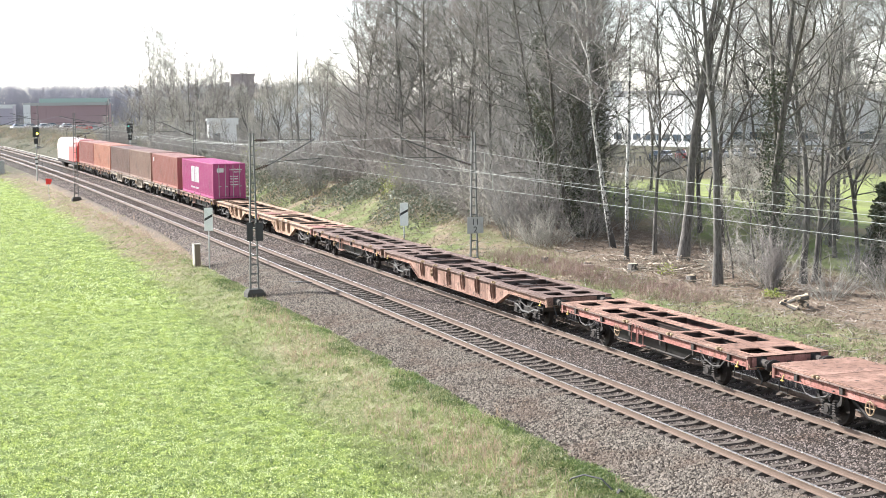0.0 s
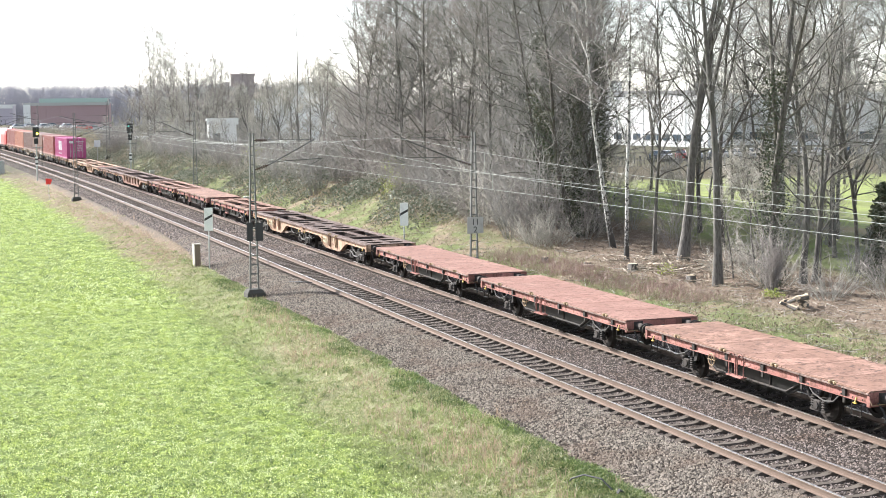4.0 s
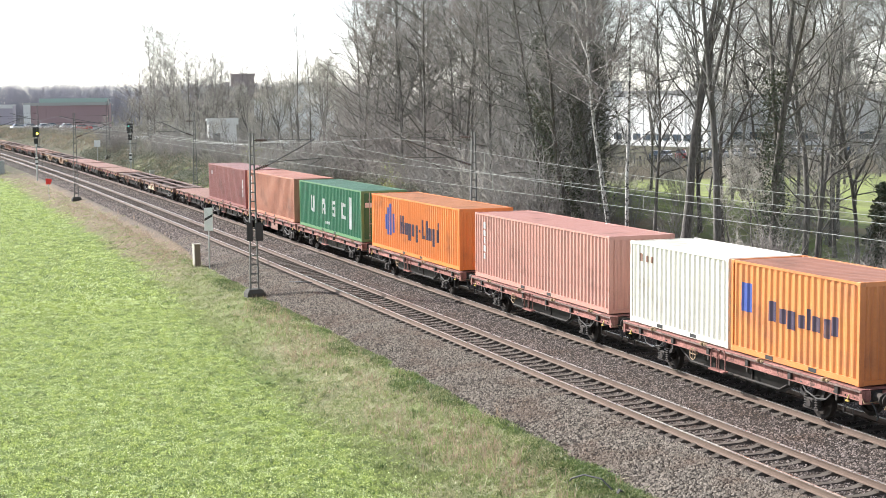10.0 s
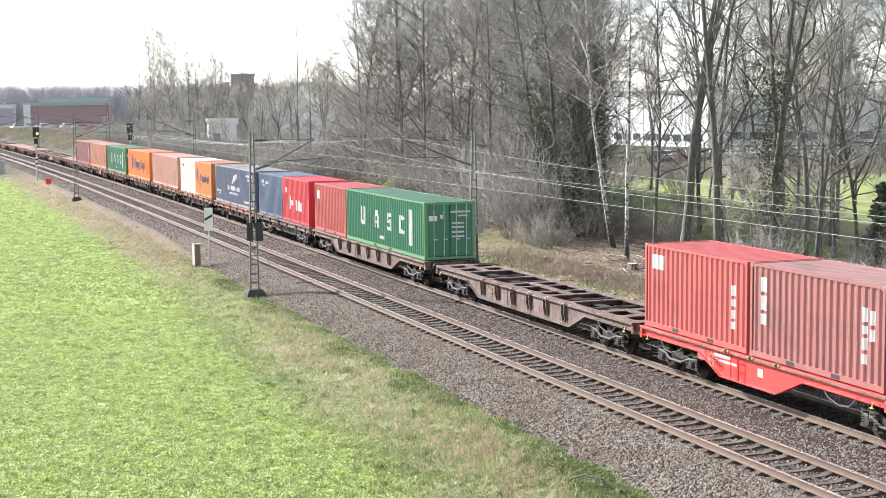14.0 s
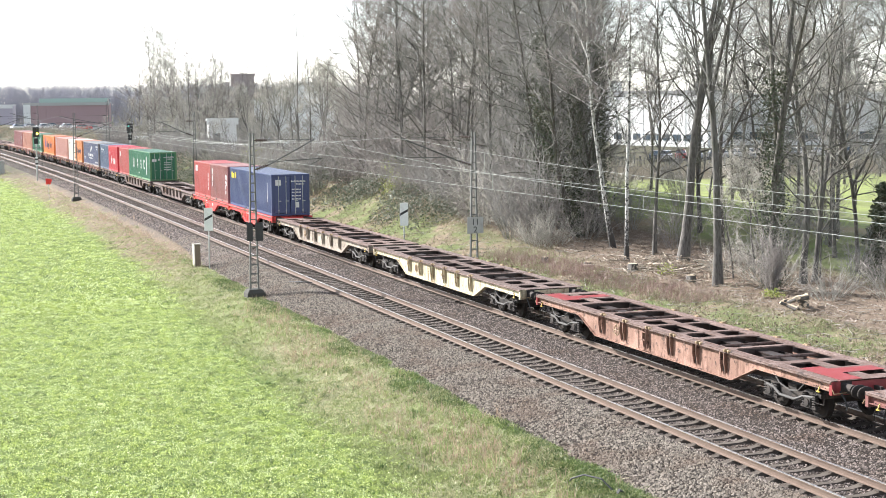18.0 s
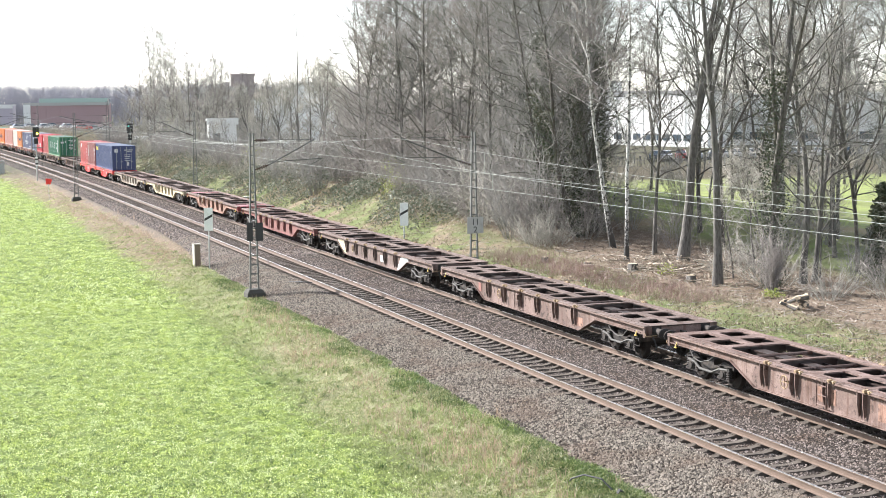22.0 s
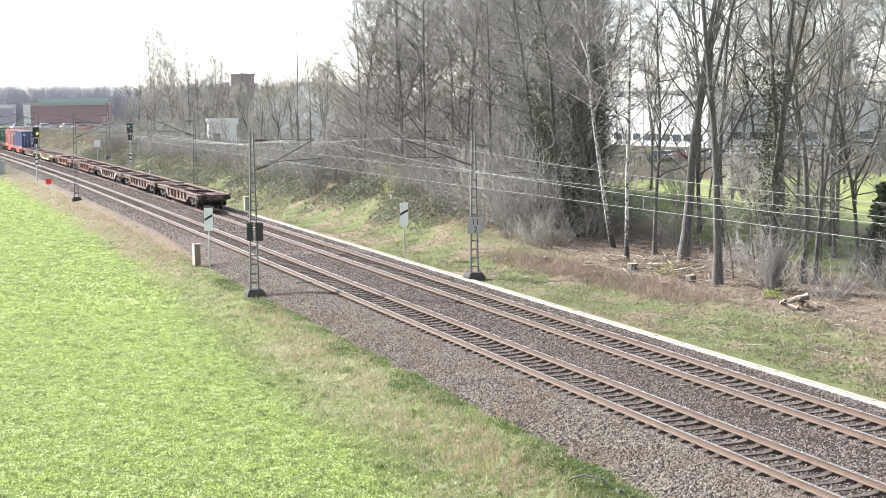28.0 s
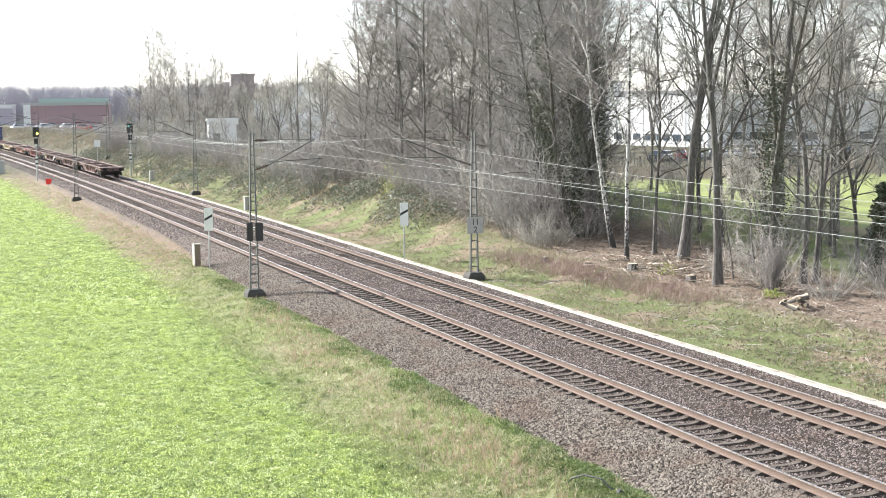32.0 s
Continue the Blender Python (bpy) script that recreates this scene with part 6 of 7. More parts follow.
tagged(new("green_verge_grass", tufts("green_verge_grass", rng, x, y, rng.uniform(0.04, 0.13, len(x)), 0.011, VERGE_GREEN, 5, 1.2, 0.045)), "short green grass on the verge", "grass", kind="stuff")
# moss-green grass in tongues along the foot of the ballast
x, y = spread_points(rng, 15000, 14.6, 15.95, 26, 75, 1.4)
keep = np.sin(y * 0.62 + 0.8 * np.sin(y * 0.27)) + 0.5 * np.sin(y * 1.7) + 1.4 * (x - 15.2) > rng.normal(0.25, 0.35, len(x))
x, y = x[keep], y[keep]
tagged(new("edge_grass", tufts("edge_grass", rng, x, y, rng.uniform(0.05, 0.13, len(x)), 0.010, WEED, 6, 0.9, 0.05)), "deep green grass along the foot of the ballast", "grass", kind="stuff")
# dead upright grass in loose stands
x, y = [], []
for cx, cy, n in ((14.1, 54.2, 260), (14.5, 57.6, 200), (13.8, 51.2, 120), (13.9, 36.6, 260), (14.1, 34.6, 300), (13.4, 40.5, 180), (14.6, 39.0, 140), (14.4, 46.5, 140), (14.9, 63.0, 160), (15.0, 90.0, 200), (15.4, 104.0, 220), (15.6, 118.0, 220), (14.8, 132.0, 220)):
    n = int(n * 0.35)
    x.append(rng.normal(cx, 0.5, n)), y.append(rng.normal(cy, 1.3 + cy * 0.02, n))
x, y = np.concatenate(x), np.concatenate(y)
tagged(new("dead_grass", tufts("dead_grass", rng, x, y, rng.uniform(0.12, 0.42, len(x)), 0.0075, STRAW, 7, 0.5, 0.07)), "tall dead pinkish-brown grass in loose stands", "grass", kind="stuff")
x, y = spread_points(rng, 260, 11.5, 16.3, 27, 110, 1.6)
tagged(new("verge_weeds", tufts("verge_weeds", rng, x, y, rng.uniform(0.10, 0.2, len(x)), 0.013, WEED, 18, 1.1, 0.08)), "dark green weed clumps in the verge", "weeds", kind="stuff")
x, y = spread_points(rng, 900, 12.4, 16.0, 27, 120, 1.6)
tagged(new("fallen_stalks", tufts("fallen_stalks", rng, x, y, rng.uniform(0.04, 0.08, len(x)), 0.006, VERGE_DRY, 3, 6.0, 0.15)), "pale dead stalks lying in the verge", "dead stalks", kind="stuff")
x, y = spread_points(rng, 20000, 26.3, 32.5, 30, 190, 1.7, 0.7)
tagged(new("bank_grass", tufts("bank_grass", rng, x, y, rng.uniform(0.06, 0.2, len(x)), 0.011, BANK_GREEN, 6, 1.1, 0.08)), "patchy green grass on the far verge", "grass", kind="stuff")
x, y = spread_points(rng, 18000, 26.5, 35, 30, 210, 1.7, 0.9)
tagged(new("bank_dry_grass", tufts("bank_dry_grass", rng, x, y, rng.uniform(0.06, 0.22, len(x)), 0.010, BANK_DRY, 6, 1.4, 0.08)), "dry matted grass on the far bank", "grass", kind="stuff")
slope = np.random.default_rng(61)
y = slope.uniform(205, 400, 5200)
x = slope.uniform(29.5, 47, 5200) + drift(y)
tagged(new("rough_grass", tufts("rough_grass", slope, x, y, slope.uniform(0.25, 0.8, len(x)), 0.03, BANK_DRY, 6, 0.9, 0.25)), "tall rough brown grass on the distant bank", "grass", kind="stuff")
n = 46000
q, y = rng.uniform(26.8, 42, n), 32 + 170 * rng.random(n) ** 1.9
x = q + drift(y)
tagged(new("leaf_litter", leaf_cloud("leaf_litter", rng, np.stack([x, y, ground_z(x, y) + rolling(x, y) + 0.03], 1), 0.085, LITTER, 0.1)), "brown leaf litter on the woodland floor", "leaf litter", kind="stuff")
n = 2600
x, y = rng.uniform(28.6, 33.2, n), rng.uniform(54, 74, n)
keep = np.abs((x - 30.7) - 0.06 * (64 - y)) < 1.1
tagged(new("red_brambles", tufts("red_brambles", rng, x[keep], y[keep], rng.uniform(0.25, 0.55, keep.sum()), 0.006, RED_STEM, 7, 0.6, 0.3)), "reddish bare bramble stems on the bank", "brambles", kind="stuff")

# twigs and stalks fallen on the bank
n = 1500
px, py = rng.uniform(27.0, 37.5, n), 33 + 60 * rng.random(n) ** 1.3
a, ln, r = rng.uniform(0, 6.28, n), 0.15 + 0.9 * rng.random(n) ** 2.2, rng.uniform(0.006, 0.016, n)
qx, qy = px + ln * np.cos(a), py + ln * np.sin(a)
v, f = tubes(np.stack([px, py, ground_z(px, py) + rolling(px, py) + 0.04, r, qx, qy, ground_z(qx, qy) + rolling(qx, qy) + rng.uniform(0.03, 0.14, n), r * 0.6], 1), 4)
tagged(new("fallen_twigs", fast_mesh("fallen_twigs", v, f, TWIG_PALE)), "pale twigs fallen on the far bank", "twigs", kind="stuff")

# named trees near the line
big = "tall bare grey-barked tree in early spring"
plant_tree(34.5, 58.7, tree_meshes("pole", BARK_GREY, TWIG, subs=8, twigs=7, seed=31, height=21, r=0.2, clear=0.26, limbs=26, spread=0.23, wobble=0.02, limb_up=0.95, thick=0.008, crook=0.2, twig_r=0.007, fork=1, fork_out=0.3), big, turn=40)
plant_tree(37.3, 66.9, tree_meshes("leaner", BARK_GREY, TWIG, subs=8, twigs=7, seed=37, height=20, r=0.27, lean=(0.08, 0.02), clear=0.3, limbs=28, spread=0.24, wobble=0.035, fork=2, fork_out=0.22, limb_up=0.9, thick=0.008, crook=0.22, twig_r=0.007), "stout bare tree with a leaning grey trunk")
birch = "white-barked birch with bare drooping twigs"
plant_tree(36.0, 72.0, tree_meshes("birch_a", BARK_BIRCH, TWIG_RED, seed=41, height=19, r=0.14, lean=(-0.17, 0.03), clear=0.38, limbs=24, spread=0.2, wobble=0.03, lift=-0.02, twig_len=1.2), birch, "birch_tree", group="birch trees")
plant_tree(34.6, 67.8, tree_meshes("birch_b", BARK_BIRCH, TWIG_RED, seed=43, height=18, r=0.115, lean=(0.03, 0.05), clear=0.30, limbs=24, spread=0.2, wobble=0.045, lift=-0.02, twig_len=1.2, fork=1), birch, "birch_tree", group="birch trees")
plant_tree(37.1, 69.5, tree_meshes("thin", BARK_GREY, TWIG, seed=45, height=16, r=0.11, clear=0.25, limbs=30, spread=0.24, wobble=0.05, thick=0.010, crook=0.22, limb_up=0.8, subs=10, twigs=9, twig_r=0.007), "slender bare tree among larger trunks")
plant_tree(38.3, 57.7, tree_meshes("twin_a", BARK_GREY, TWIG_PALE, subs=8, twigs=7, seed=51, height=15, r=0.17, lean=(0.03, 0), clear=0.14, limbs=26, spread=0.34, wobble=0.05, fork=2, fork_out=0.3, thick=0.0075, crook=0.24, limb_up=0.75, twig_r=0.007), "bare tree with two mossy trunks and wide limbs")
plant_tree(39.0, 57.9, tree_meshes("twin_b", BARK_GREY, TWIG_PALE, subs=8, twigs=7, seed=53, height=13, r=0.13, lean=(0.07, 0), clear=0.16, limbs=22, spread=0.36, wobble=0.05, fork=1, fork_out=0.3, thick=0.0075, crook=0.24, limb_up=0.75, twig_r=0.007), "bare tree with two mossy trunks and wide limbs")
plant_tree(35.8, 56.4, tree_meshes("ivied", BARK_DARK, TWIG, subs=8, twigs=7, seed=57, height=20, r=0.23, lean=(0.03, 0.03), clear=0.24, limbs=26, spread=0.27, wobble=0.06, fork=2, fork_out=0.25, thick=0.008, crook=0.24, limb_up=0.8, twig_r=0.007), "dark bare tree with shoots round its foot, trunk in ivy", ivy=ivy_mesh(15, 9.5, 0.26, 3000, 0.11, (0.03, 0.03)))
leaning = tree_meshes("slanted", BARK_DARK, TWIG, seed=61, height=16, r=0.17, lean=(-0.32, 0.1), clear=0.3, limbs=20, spread=0.28, wobble=0.04)
plant_tree(36.0, 76.5, leaning, "dark leaning trunk with bare twigs", ivy=ivy_mesh(5, 8, 0.2, 2600, 0.12, (-0.3, 0.1)))
dark_a = tree_meshes("dark_a", BARK_DARK, TWIG, twigs=9, seed=63, height=18, r=0.115, clear=0.16, limbs=44, spread=0.3, wobble=0.04, fork=1, subs=8, twig_r=0.0068, twig_len=1.2, limb_up=0.4, thick=0.006, crook=0.26)
dark_b = tree_meshes("dark_b", BARK_DARK, TWIG, twigs=9, seed=67, height=19, r=0.115, clear=0.18, limbs=46, spread=0.3, wobble=0.045, fork=2, subs=8, twig_r=0.0068, twig_len=1.2, limb_up=0.4, thick=0.006, crook=0.26)
grey_a = tree_meshes("grey_a", BARK_GREY, TWIG_RED, twigs=9, seed=71, height=17, r=0.115, clear=0.12, limbs=46, spread=0.3, wobble=0.04, fork=1, subs=8, twig_r=0.0068, twig_len=1.2, limb_up=0.4, thick=0.006, crook=0.26)
grey_b = tree_meshes("grey_b", BARK_GREY, TWIG, twigs=9, seed=73, height=18, r=0.115, clear=0.14, limbs=42, spread=0.3, wobble=0.035, subs=8, twig_r=0.0068, twig_len=1.2, limb_up=0.4, thick=0.006, crook=0.26)
alder = tree_meshes("alder", BARK_DARK, TWIG_RED, twigs=9, seed=77, height=17, r=0.115, clear=0.06, limbs=48, spread=0.3, wobble=0.025, subs=8, twig_r=0.0068, twig_len=1.1, lift=0.05, limb_up=0.35, thick=0.006, crook=0.2)
ivy_a = ivy_mesh(9, 11, 0.25, 4200, 0.115)
bare = "bare tree in the dense row beside the line"
ROW = [(36.3, 77.5, 2, 1), (38.0, 78.0, 1, 1), (35.5, 80.5, 1, 1), (37.5, 84.0, 2, 1), (36.6, 82.5, 3, 1), (38.6, 86.5, 2, 1), (35.0, 87.0, 0, 0), (38.5, 90.0, 1, 0), (41.5, 87.0, 3, 0), (36.5, 94.0, 2, 0), (40.0, 97.0, 0, 0), (34.8, 99.0, 3, 0), (37.8, 102.0, 1, 0), (42.0, 105.0, 2, 0), (35.6, 106.5, 0, 0), (39.0, 111.0, 4, 0), (36.0, 114.0, 4, 0), (41.0, 118.0, 0, 0), (37.0, 121.0, 4, 0),
       (43.5, 76.0, 3, 0), (45.0, 93.0, 0, 0), (47.0, 101.0, 3, 0), (46.0, 112.0, 2, 0), (42.0, 71.0, 2, 0), (45.0, 65.0, 3, 0), (43.6, 61.0, 1, 0), (47.5, 69.0, 0, 0), (50.0, 72.0, 2, 0), (46.2, 60.5, 3, 0), (48.0, 76.0, 1, 0), (52.0, 79.0, 0, 0), (49.5, 65.0, 2, 0), (44.0, 125.0, 0, 0), (36.6, 86.0, 3, 0), (39.2, 94.5, 0, 0), (35.2, 92.0, 4, 0), (37.0, 98.0, 0, 0), (40.5, 102.0, 3, 0), (34.6, 103.0, 0, 0), (38.0, 107.0, 3, 0), (36.5, 110.5, 0, 0), (41.0, 91.0, 2, 0), (43.0, 98.0, 1, 0), (38.4, 82.0, 3, 0), (39.0, 117.0, 0, 0), (34.5, 112.0, 4, 0)]
KINDS = [grey_a, dark_a, dark_b, grey_b, alder]
for i, (x, y, k, iv) in enumerate(ROW):
    plant_tree(x, y, KINDS[k], bare if not iv else "bare ivy-clad tree in the dense row", turn=i * 77.0, scale=0.92 + 0.05 * (i % 4), ivy=ivy_a if iv else None)
# finely branched trees on the meadow's edge, and evergreens among them
lace = [tree_meshes("lace %d" % k, BARK_DARK, TWIG, seed=301 + k, height=19 + k, r=0.15, clear=0.36, limbs=32, spread=0.28, wobble=0.04, fork=2, fork_out=0.28, subs=8, twigs=7, twig_r=0.007, twig_len=1.1, limb_up=0.7, thick=0.0075, crook=0.24) for k in (0, 1)]
for i, (f, y) in enumerate([(0.53, 118), (0.57, 101), (0.61, 122), (0.645, 106), (0.68, 128), (0.71, 112)]):
    plant_tree(f * y, y, lace[i % 2], "tall bare tree with fine grey twigs at the meadow's edge", turn=i * 83.0, scale=0.86 + 0.06 * (i % 4), group="bare trees in the meadow")


def evergreen(seed, height, r, n):
    """An evergreen with an open, uneven crown: trunk and limbs, and leaves gathered along the twigs."""
    big, small, tips = tree_parts(seed, height, r, clear=0.18, limbs=34, spread=0.24, subs=7, twigs=3, limb_up=0.4, crook=0.2, thick=0.008)
    rng = np.random.default_rng(seed)
    t = np.asarray(tips)
    k = rng.integers(0, len(t), n)
    f = rng.random((n, 1))
    pts = t[k, 0:3] * (1 - f) + t[k, 4:7] * f + rng.normal(0, 0.09, (n, 3))
    v, fc = tubes(big, 6)
    return fast_mesh("trunk", v, fc, BARK_DARK, True), leaf_cloud("crown", rng, pts, 0.2, IVY, 0.2)


for i, (f, y, s, k) in enumerate([(0.75, 112, 0.85, 1), (0.642, 104, 0.8, 0)]):
    plant_tree(f * y, y, shared("evergreen %d" % k, lambda: evergreen(401 + k, 17, 0.16, 4500)), "dark evergreen tree with an open crown", "evergreen_tree", i * 71.0, s, group="evergreen trees")
# looser trees farther along and behind
back = "distant bare tree behind the bank"
young = tree_meshes("young", BARK_GREY, TWIG_PALE, seed=81, height=11, r=0.09, clear=0.05, limbs=30, spread=0.27, wobble=0.05, fork=2, subs=6, twigs=6, twig_r=0.010)
slim = tree_meshes("slim", BARK_BIRCH, TWIG_PALE, seed=83, height=16, r=0.10, clear=0.10, limbs=30, spread=0.18, wobble=0.03, subs=7, twigs=6, twig_r=0.009, limb_up=0.9)
spire = tree_meshes("spire", BARK_DARK, TWIG, seed=85, height=17, r=0.13, clear=0.2, limbs=16, spread=0.2, wobble=0.02, subs=6, twigs=6)
for i, (x, y, k, s) in enumerate([(35.5, 128.0, 0, 1.0), (37.5, 133.0, 0, 0.95), (34.8, 138.0, 0, 0.85), (39.5, 141.0, 0, 1.0), (36.0, 147.0, 0, 0.8), (41.0, 150.0, 0, 0.95), (36.5, 156.0, 0, 0.75), (42.0, 160.0, 0, 0.9), (38.0, 166.0, 0, 0.8), (44.0, 171.0, 0, 0.85), (46.5, 178.0, 2, 1.0), (52.0, 193.0, 2, 0.95), (55.0, 180.0, 0, 1.0),
                                  (35.6, 222.0, 1, 1.1), (37.4, 231.0, 1, 1.16), (39.5, 236.0, 1, 1.08), (41.0, 229.0, 1, 1.05), (42.5, 240.0, 1, 1.1), (43.6, 234.0, 1, 1.0), (38.4, 226.0, 1, 1.05), (40.2, 244.0, 1, 1.12), (36.6, 238.0, 3, 0.8), (39.0, 222.0, 3, 0.75), (42.0, 225.0, 3, 0.8), (44.5, 231.0, 3, 0.85), (46.5, 226.0, 3, 0.75), (48.5, 232.0, 3, 0.8), (35.0, 214.0, 3, 0.55), (50.5, 224.0, 3, 0.7), (53.5, 230.0, 3, 0.75), (41.0, 212.0, 3, 0.6), (45.0, 210.0, 3, 0.6), (39.0, 212.0, 0, 0.8), (36.0, 226.0, 0, 0.75), (43.0, 216.0, 0, 0.85), (48.0, 222.0, 0, 0.9), (36.9, 181.0, 0, 0.42), (39.2, 184.0, 0, 0.48), (36.5, 196.0, 0, 0.65), (40.0, 203.0, 0, 0.75), (34.0, 236.0, 0, 0.7), (50.0, 210.0, 0, 0.8), (38.8, 240.0, 1, 1.0), (42.8, 246.0, 1, 1.0), (61.0, 215.0, 1, 0.9), (66.0, 225.0, 0, 1.1), (58.0, 205.0, 0, 1.0)]):
    plant_tree(x, y, (young, slim, spire, grey_a)[k], (back, "slim pale birch in a distant group", "thin dark spire-like bare tree", back)[k], ("bare_tree", "birch_tree", "bare_tree", "bare_tree")[k], i * 61.0, s, group=("distant bare trees", "birch trees", "distant bare trees", "distant bare trees")[k])
for i, (x, y, k, s) in enumerate([(50, 62, 3, 0.9), (53, 70, 2, 0.95), (56, 58, 1, 0.9), (62, 90, 2, 0.95), (60, 78, 3, 0.9), (70, 84, 1, 0.9), (75, 98, 3, 1.0), (84, 112, 2, 0.9), (92, 120, 1, 1.0), (98, 140, 3, 1.0), (110, 150, 2, 0.9), (66, 110, 3, 1.0), (58, 100, 1, 1.0)]):
    plant_tree(x, y, (spire, young, slim, spire)[k], "bare tree standing in the meadow behind the line", turn=i * 53.0, scale=s, group="bare trees in the meadow")


for i, (x, y, s) in enumerate([(36.7, 58.6, 0.5), (37.6, 60.6, 0.55), (38.9, 61.8, 0.6), (36.2, 60.2, 0.42), (40.2, 59.2, 0.5), (41.0, 55.2, 0.45)]):
    plant_tree(x, y, young, "pale leafless sapling under taller trees", "sapling", i * 47.0, s, group="saplings")


def shrub(seed, height, stems, spread, mat, twigs=5, r=0.014):
    rng = np.random.default_rng(seed)
    segs, tips = [], []
    for k in range(stems):
        a, d = rng.uniform(0, 6.28), rng.random() ** 0.6 * spread
        st = (0.35 * d * math.cos(a), 0.35 * d * math.sin(a), -0.1)
        pts, rad = limb(rng, st, (d * math.cos(a) / height * 1.2, d * math.sin(a) / height * 1.2, 1), height * rng.uniform(0.5, 1.1), r, r * 0.45, 5, 0.1, -0.02)
        for i in range(5):
            segs.append((*pts[i], rad[i], *pts[i + 1], rad[i + 1]))
            for w in range(twigs if i else 0):
                t = rng.random()
                p = pts[i] + (pts[i + 1] - pts[i]) * t
                dd = (pts[i + 1] - pts[i]) * 0.6 / np.linalg.norm(pts[i + 1] - pts[i]) + rng.normal(0, 0.6, 3)
                dd = dd / np.linalg.norm(dd) * height * rng.uniform(0.12, 0.32)
                tips.append((*p, r * 0.55, *(p + dd), 0.0))
    return twig_mesh("shrub", segs, tips, mat)


SHRUBS = [shrub(91, 3.2, 28, 1.7, TWIG_RED, 5), shrub(93, 2.2, 22, 1.8, TWIG_PALE, 4, 0.016), shrub(95, 4.2, 26, 1.6, TWIG, 5, 0.016), shrub(97, 3.0, 60, 0.5, TWIG_RED, 4, 0.014)]
rng = np.random.default_rng(29)
bushes = []
for i in range(118):
    y = 74 + 160 * (i / 118) ** 1.35
    bushes.append((rng.uniform(30.2 if y > 110 else 32.4, 37.0), y, int(rng.integers(0, 3)), rng.uniform(0.75, 1.15)))
for i in range(44):
    bushes.append((rng.uniform(34.5, 41), rng.uniform(78, 118), int(rng.integers(0, 3)), rng.uniform(0.9, 1.35)))
for i in range(26):
    y = rng.uniform(118, 185)
    bushes.append((y * rng.uniform(0.5, 0.68), y, int(rng.integers(1, 3)), rng.uniform(0.5, 0.9)))
for i in range(34):
    bushes.append((rng.uniform(33.8, 40), rng.uniform(77, 124), int(rng.integers(0, 3)), rng.uniform(1.3, 2.0)))
for i in range(46):
    bushes.append((rng.uniform(35, 48), rng.uniform(265, 385), int(rng.integers(0, 2)), rng.uniform(0.45, 0.85)))
for i in range(12):
    bushes.append((rng.uniform(38, 47), rng.uniform(64, 130), int(rng.integers(0, 3)), rng.uniform(0.7, 1.1)))
bushes += [(35.3, 55.5, 3, 0.95), (37.0, 53.5, 1, 0.9), (38.8, 52.0, 1, 0.85), (40.2, 54.5, 0, 0.75), (39.5, 49.5, 1, 0.8), (41.5, 51.5, 0, 0.7), (36.5, 61.5, 1, 0.8), (38.8, 64.0, 0, 0.7), (36.8, 57.8, 1, 1.1), (38.0, 60.5, 1, 1.2), (40.5, 57.0, 2, 0.7), (36.0, 52.5, 1, 0.7), (48.0, 70.0, 2, 0.8), (50.0, 75.0, 2, 0.9), (52.0, 82.0, 2, 0.9), (49.0, 88.0, 2, 1.0)]
for x, y, k, s in bushes:
    o = whole("shrub", SHRUBS[k], None, ("tangle of reddish bare shrub stems", "low tangle of bare grey twigs", "tall bare shrub with fine twigs", "dense upright shoots round a tree foot")[k], "shrub", "bare shrubs along the bank", at=pose(x + float(drift(y)), y, float(ground_z(x, y)), 0, 0, rng.uniform(0, 360)) @ Matrix.Scale(s, 4))

# evergreen brambles on the bank
rng = np.random.default_rng(33)
pts = []
for k in range(270):
    cy = 84 + 150 * rng.random() ** 1.05
    cx = rng.uniform(30.6 - 2.2 * min(1, max(0, (cy - 95) / 30)), 35.5) + float(drift(cy))
    hh, ww = rng.uniform(0.35, 1.25), rng.uniform(1.0, 2.2)
    m = 380
    a, e = rng.uniform(0, 6.28, m), np.arcsin(rng.random(m))
    rr = rng.uniform(0.75, 1.08, m)
    px, py = cx + ww * rr * np.cos(a) * np.cos(e), cy + ww * rr * np.sin(a) * np.cos(e)
    pts.append(np.stack([px, py, ground_z(px, py) + hh * rr * np.sin(e)], 1))
for k in range(150):
    cy = rng.uniform(205, 400)
    cx = rng.uniform(27.0, 46.0) + float(drift(cy))
    hh, ww, m = rng.uniform(0.3, 1.1), rng.uniform(1.2, 3.0), 220
    a, e, rr = rng.uniform(0, 6.28, m), np.arcsin(rng.random(m)), rng.uniform(0.7, 1.1, m)
    px, py = cx + ww * rr * np.cos(a) * np.cos(e), cy + ww * rr * np.sin(a) * np.cos(e)
    pts.append(np.stack([px, py, ground_z(px, py) + hh * rr * np.sin(e)], 1))
tagged(new("bramble_thicket", leaf_cloud("bramble_thicket", rng, np.concatenate(pts), 0.15, LEAF, 0.4)), "evergreen bramble thicket with glossy leaves on the bank", "brambles", kind="stuff")
pts = []
for cx, cy, hh, ww, m in ((33.2, 101.0, 2.6, 1.1, 500), (32.4, 99.0, 1.6, 0.9, 300), (34.0, 147.0, 2.6, 1.6, 500), (36.0, 190.0, 3.0, 2.0, 500), (34.0, 62.5, 0.6, 0.5, 120), (34.5, 54.2, 0.35, 0.5, 160), (39.0, 221.0, 4.5, 2.0, 600)):
    a, e, rr = rng.uniform(0, 6.28, m), np.arcsin(rng.random(m)), rng.uniform(0.4, 1.1, m)
    px, py = cx + ww * rr * np.cos(a) * np.cos(e), cy + ww * rr * np.sin(a) * np.cos(e)
    pts.append(np.stack([px, py, ground_z(px, py) + hh * rr * np.sin(e)], 1))
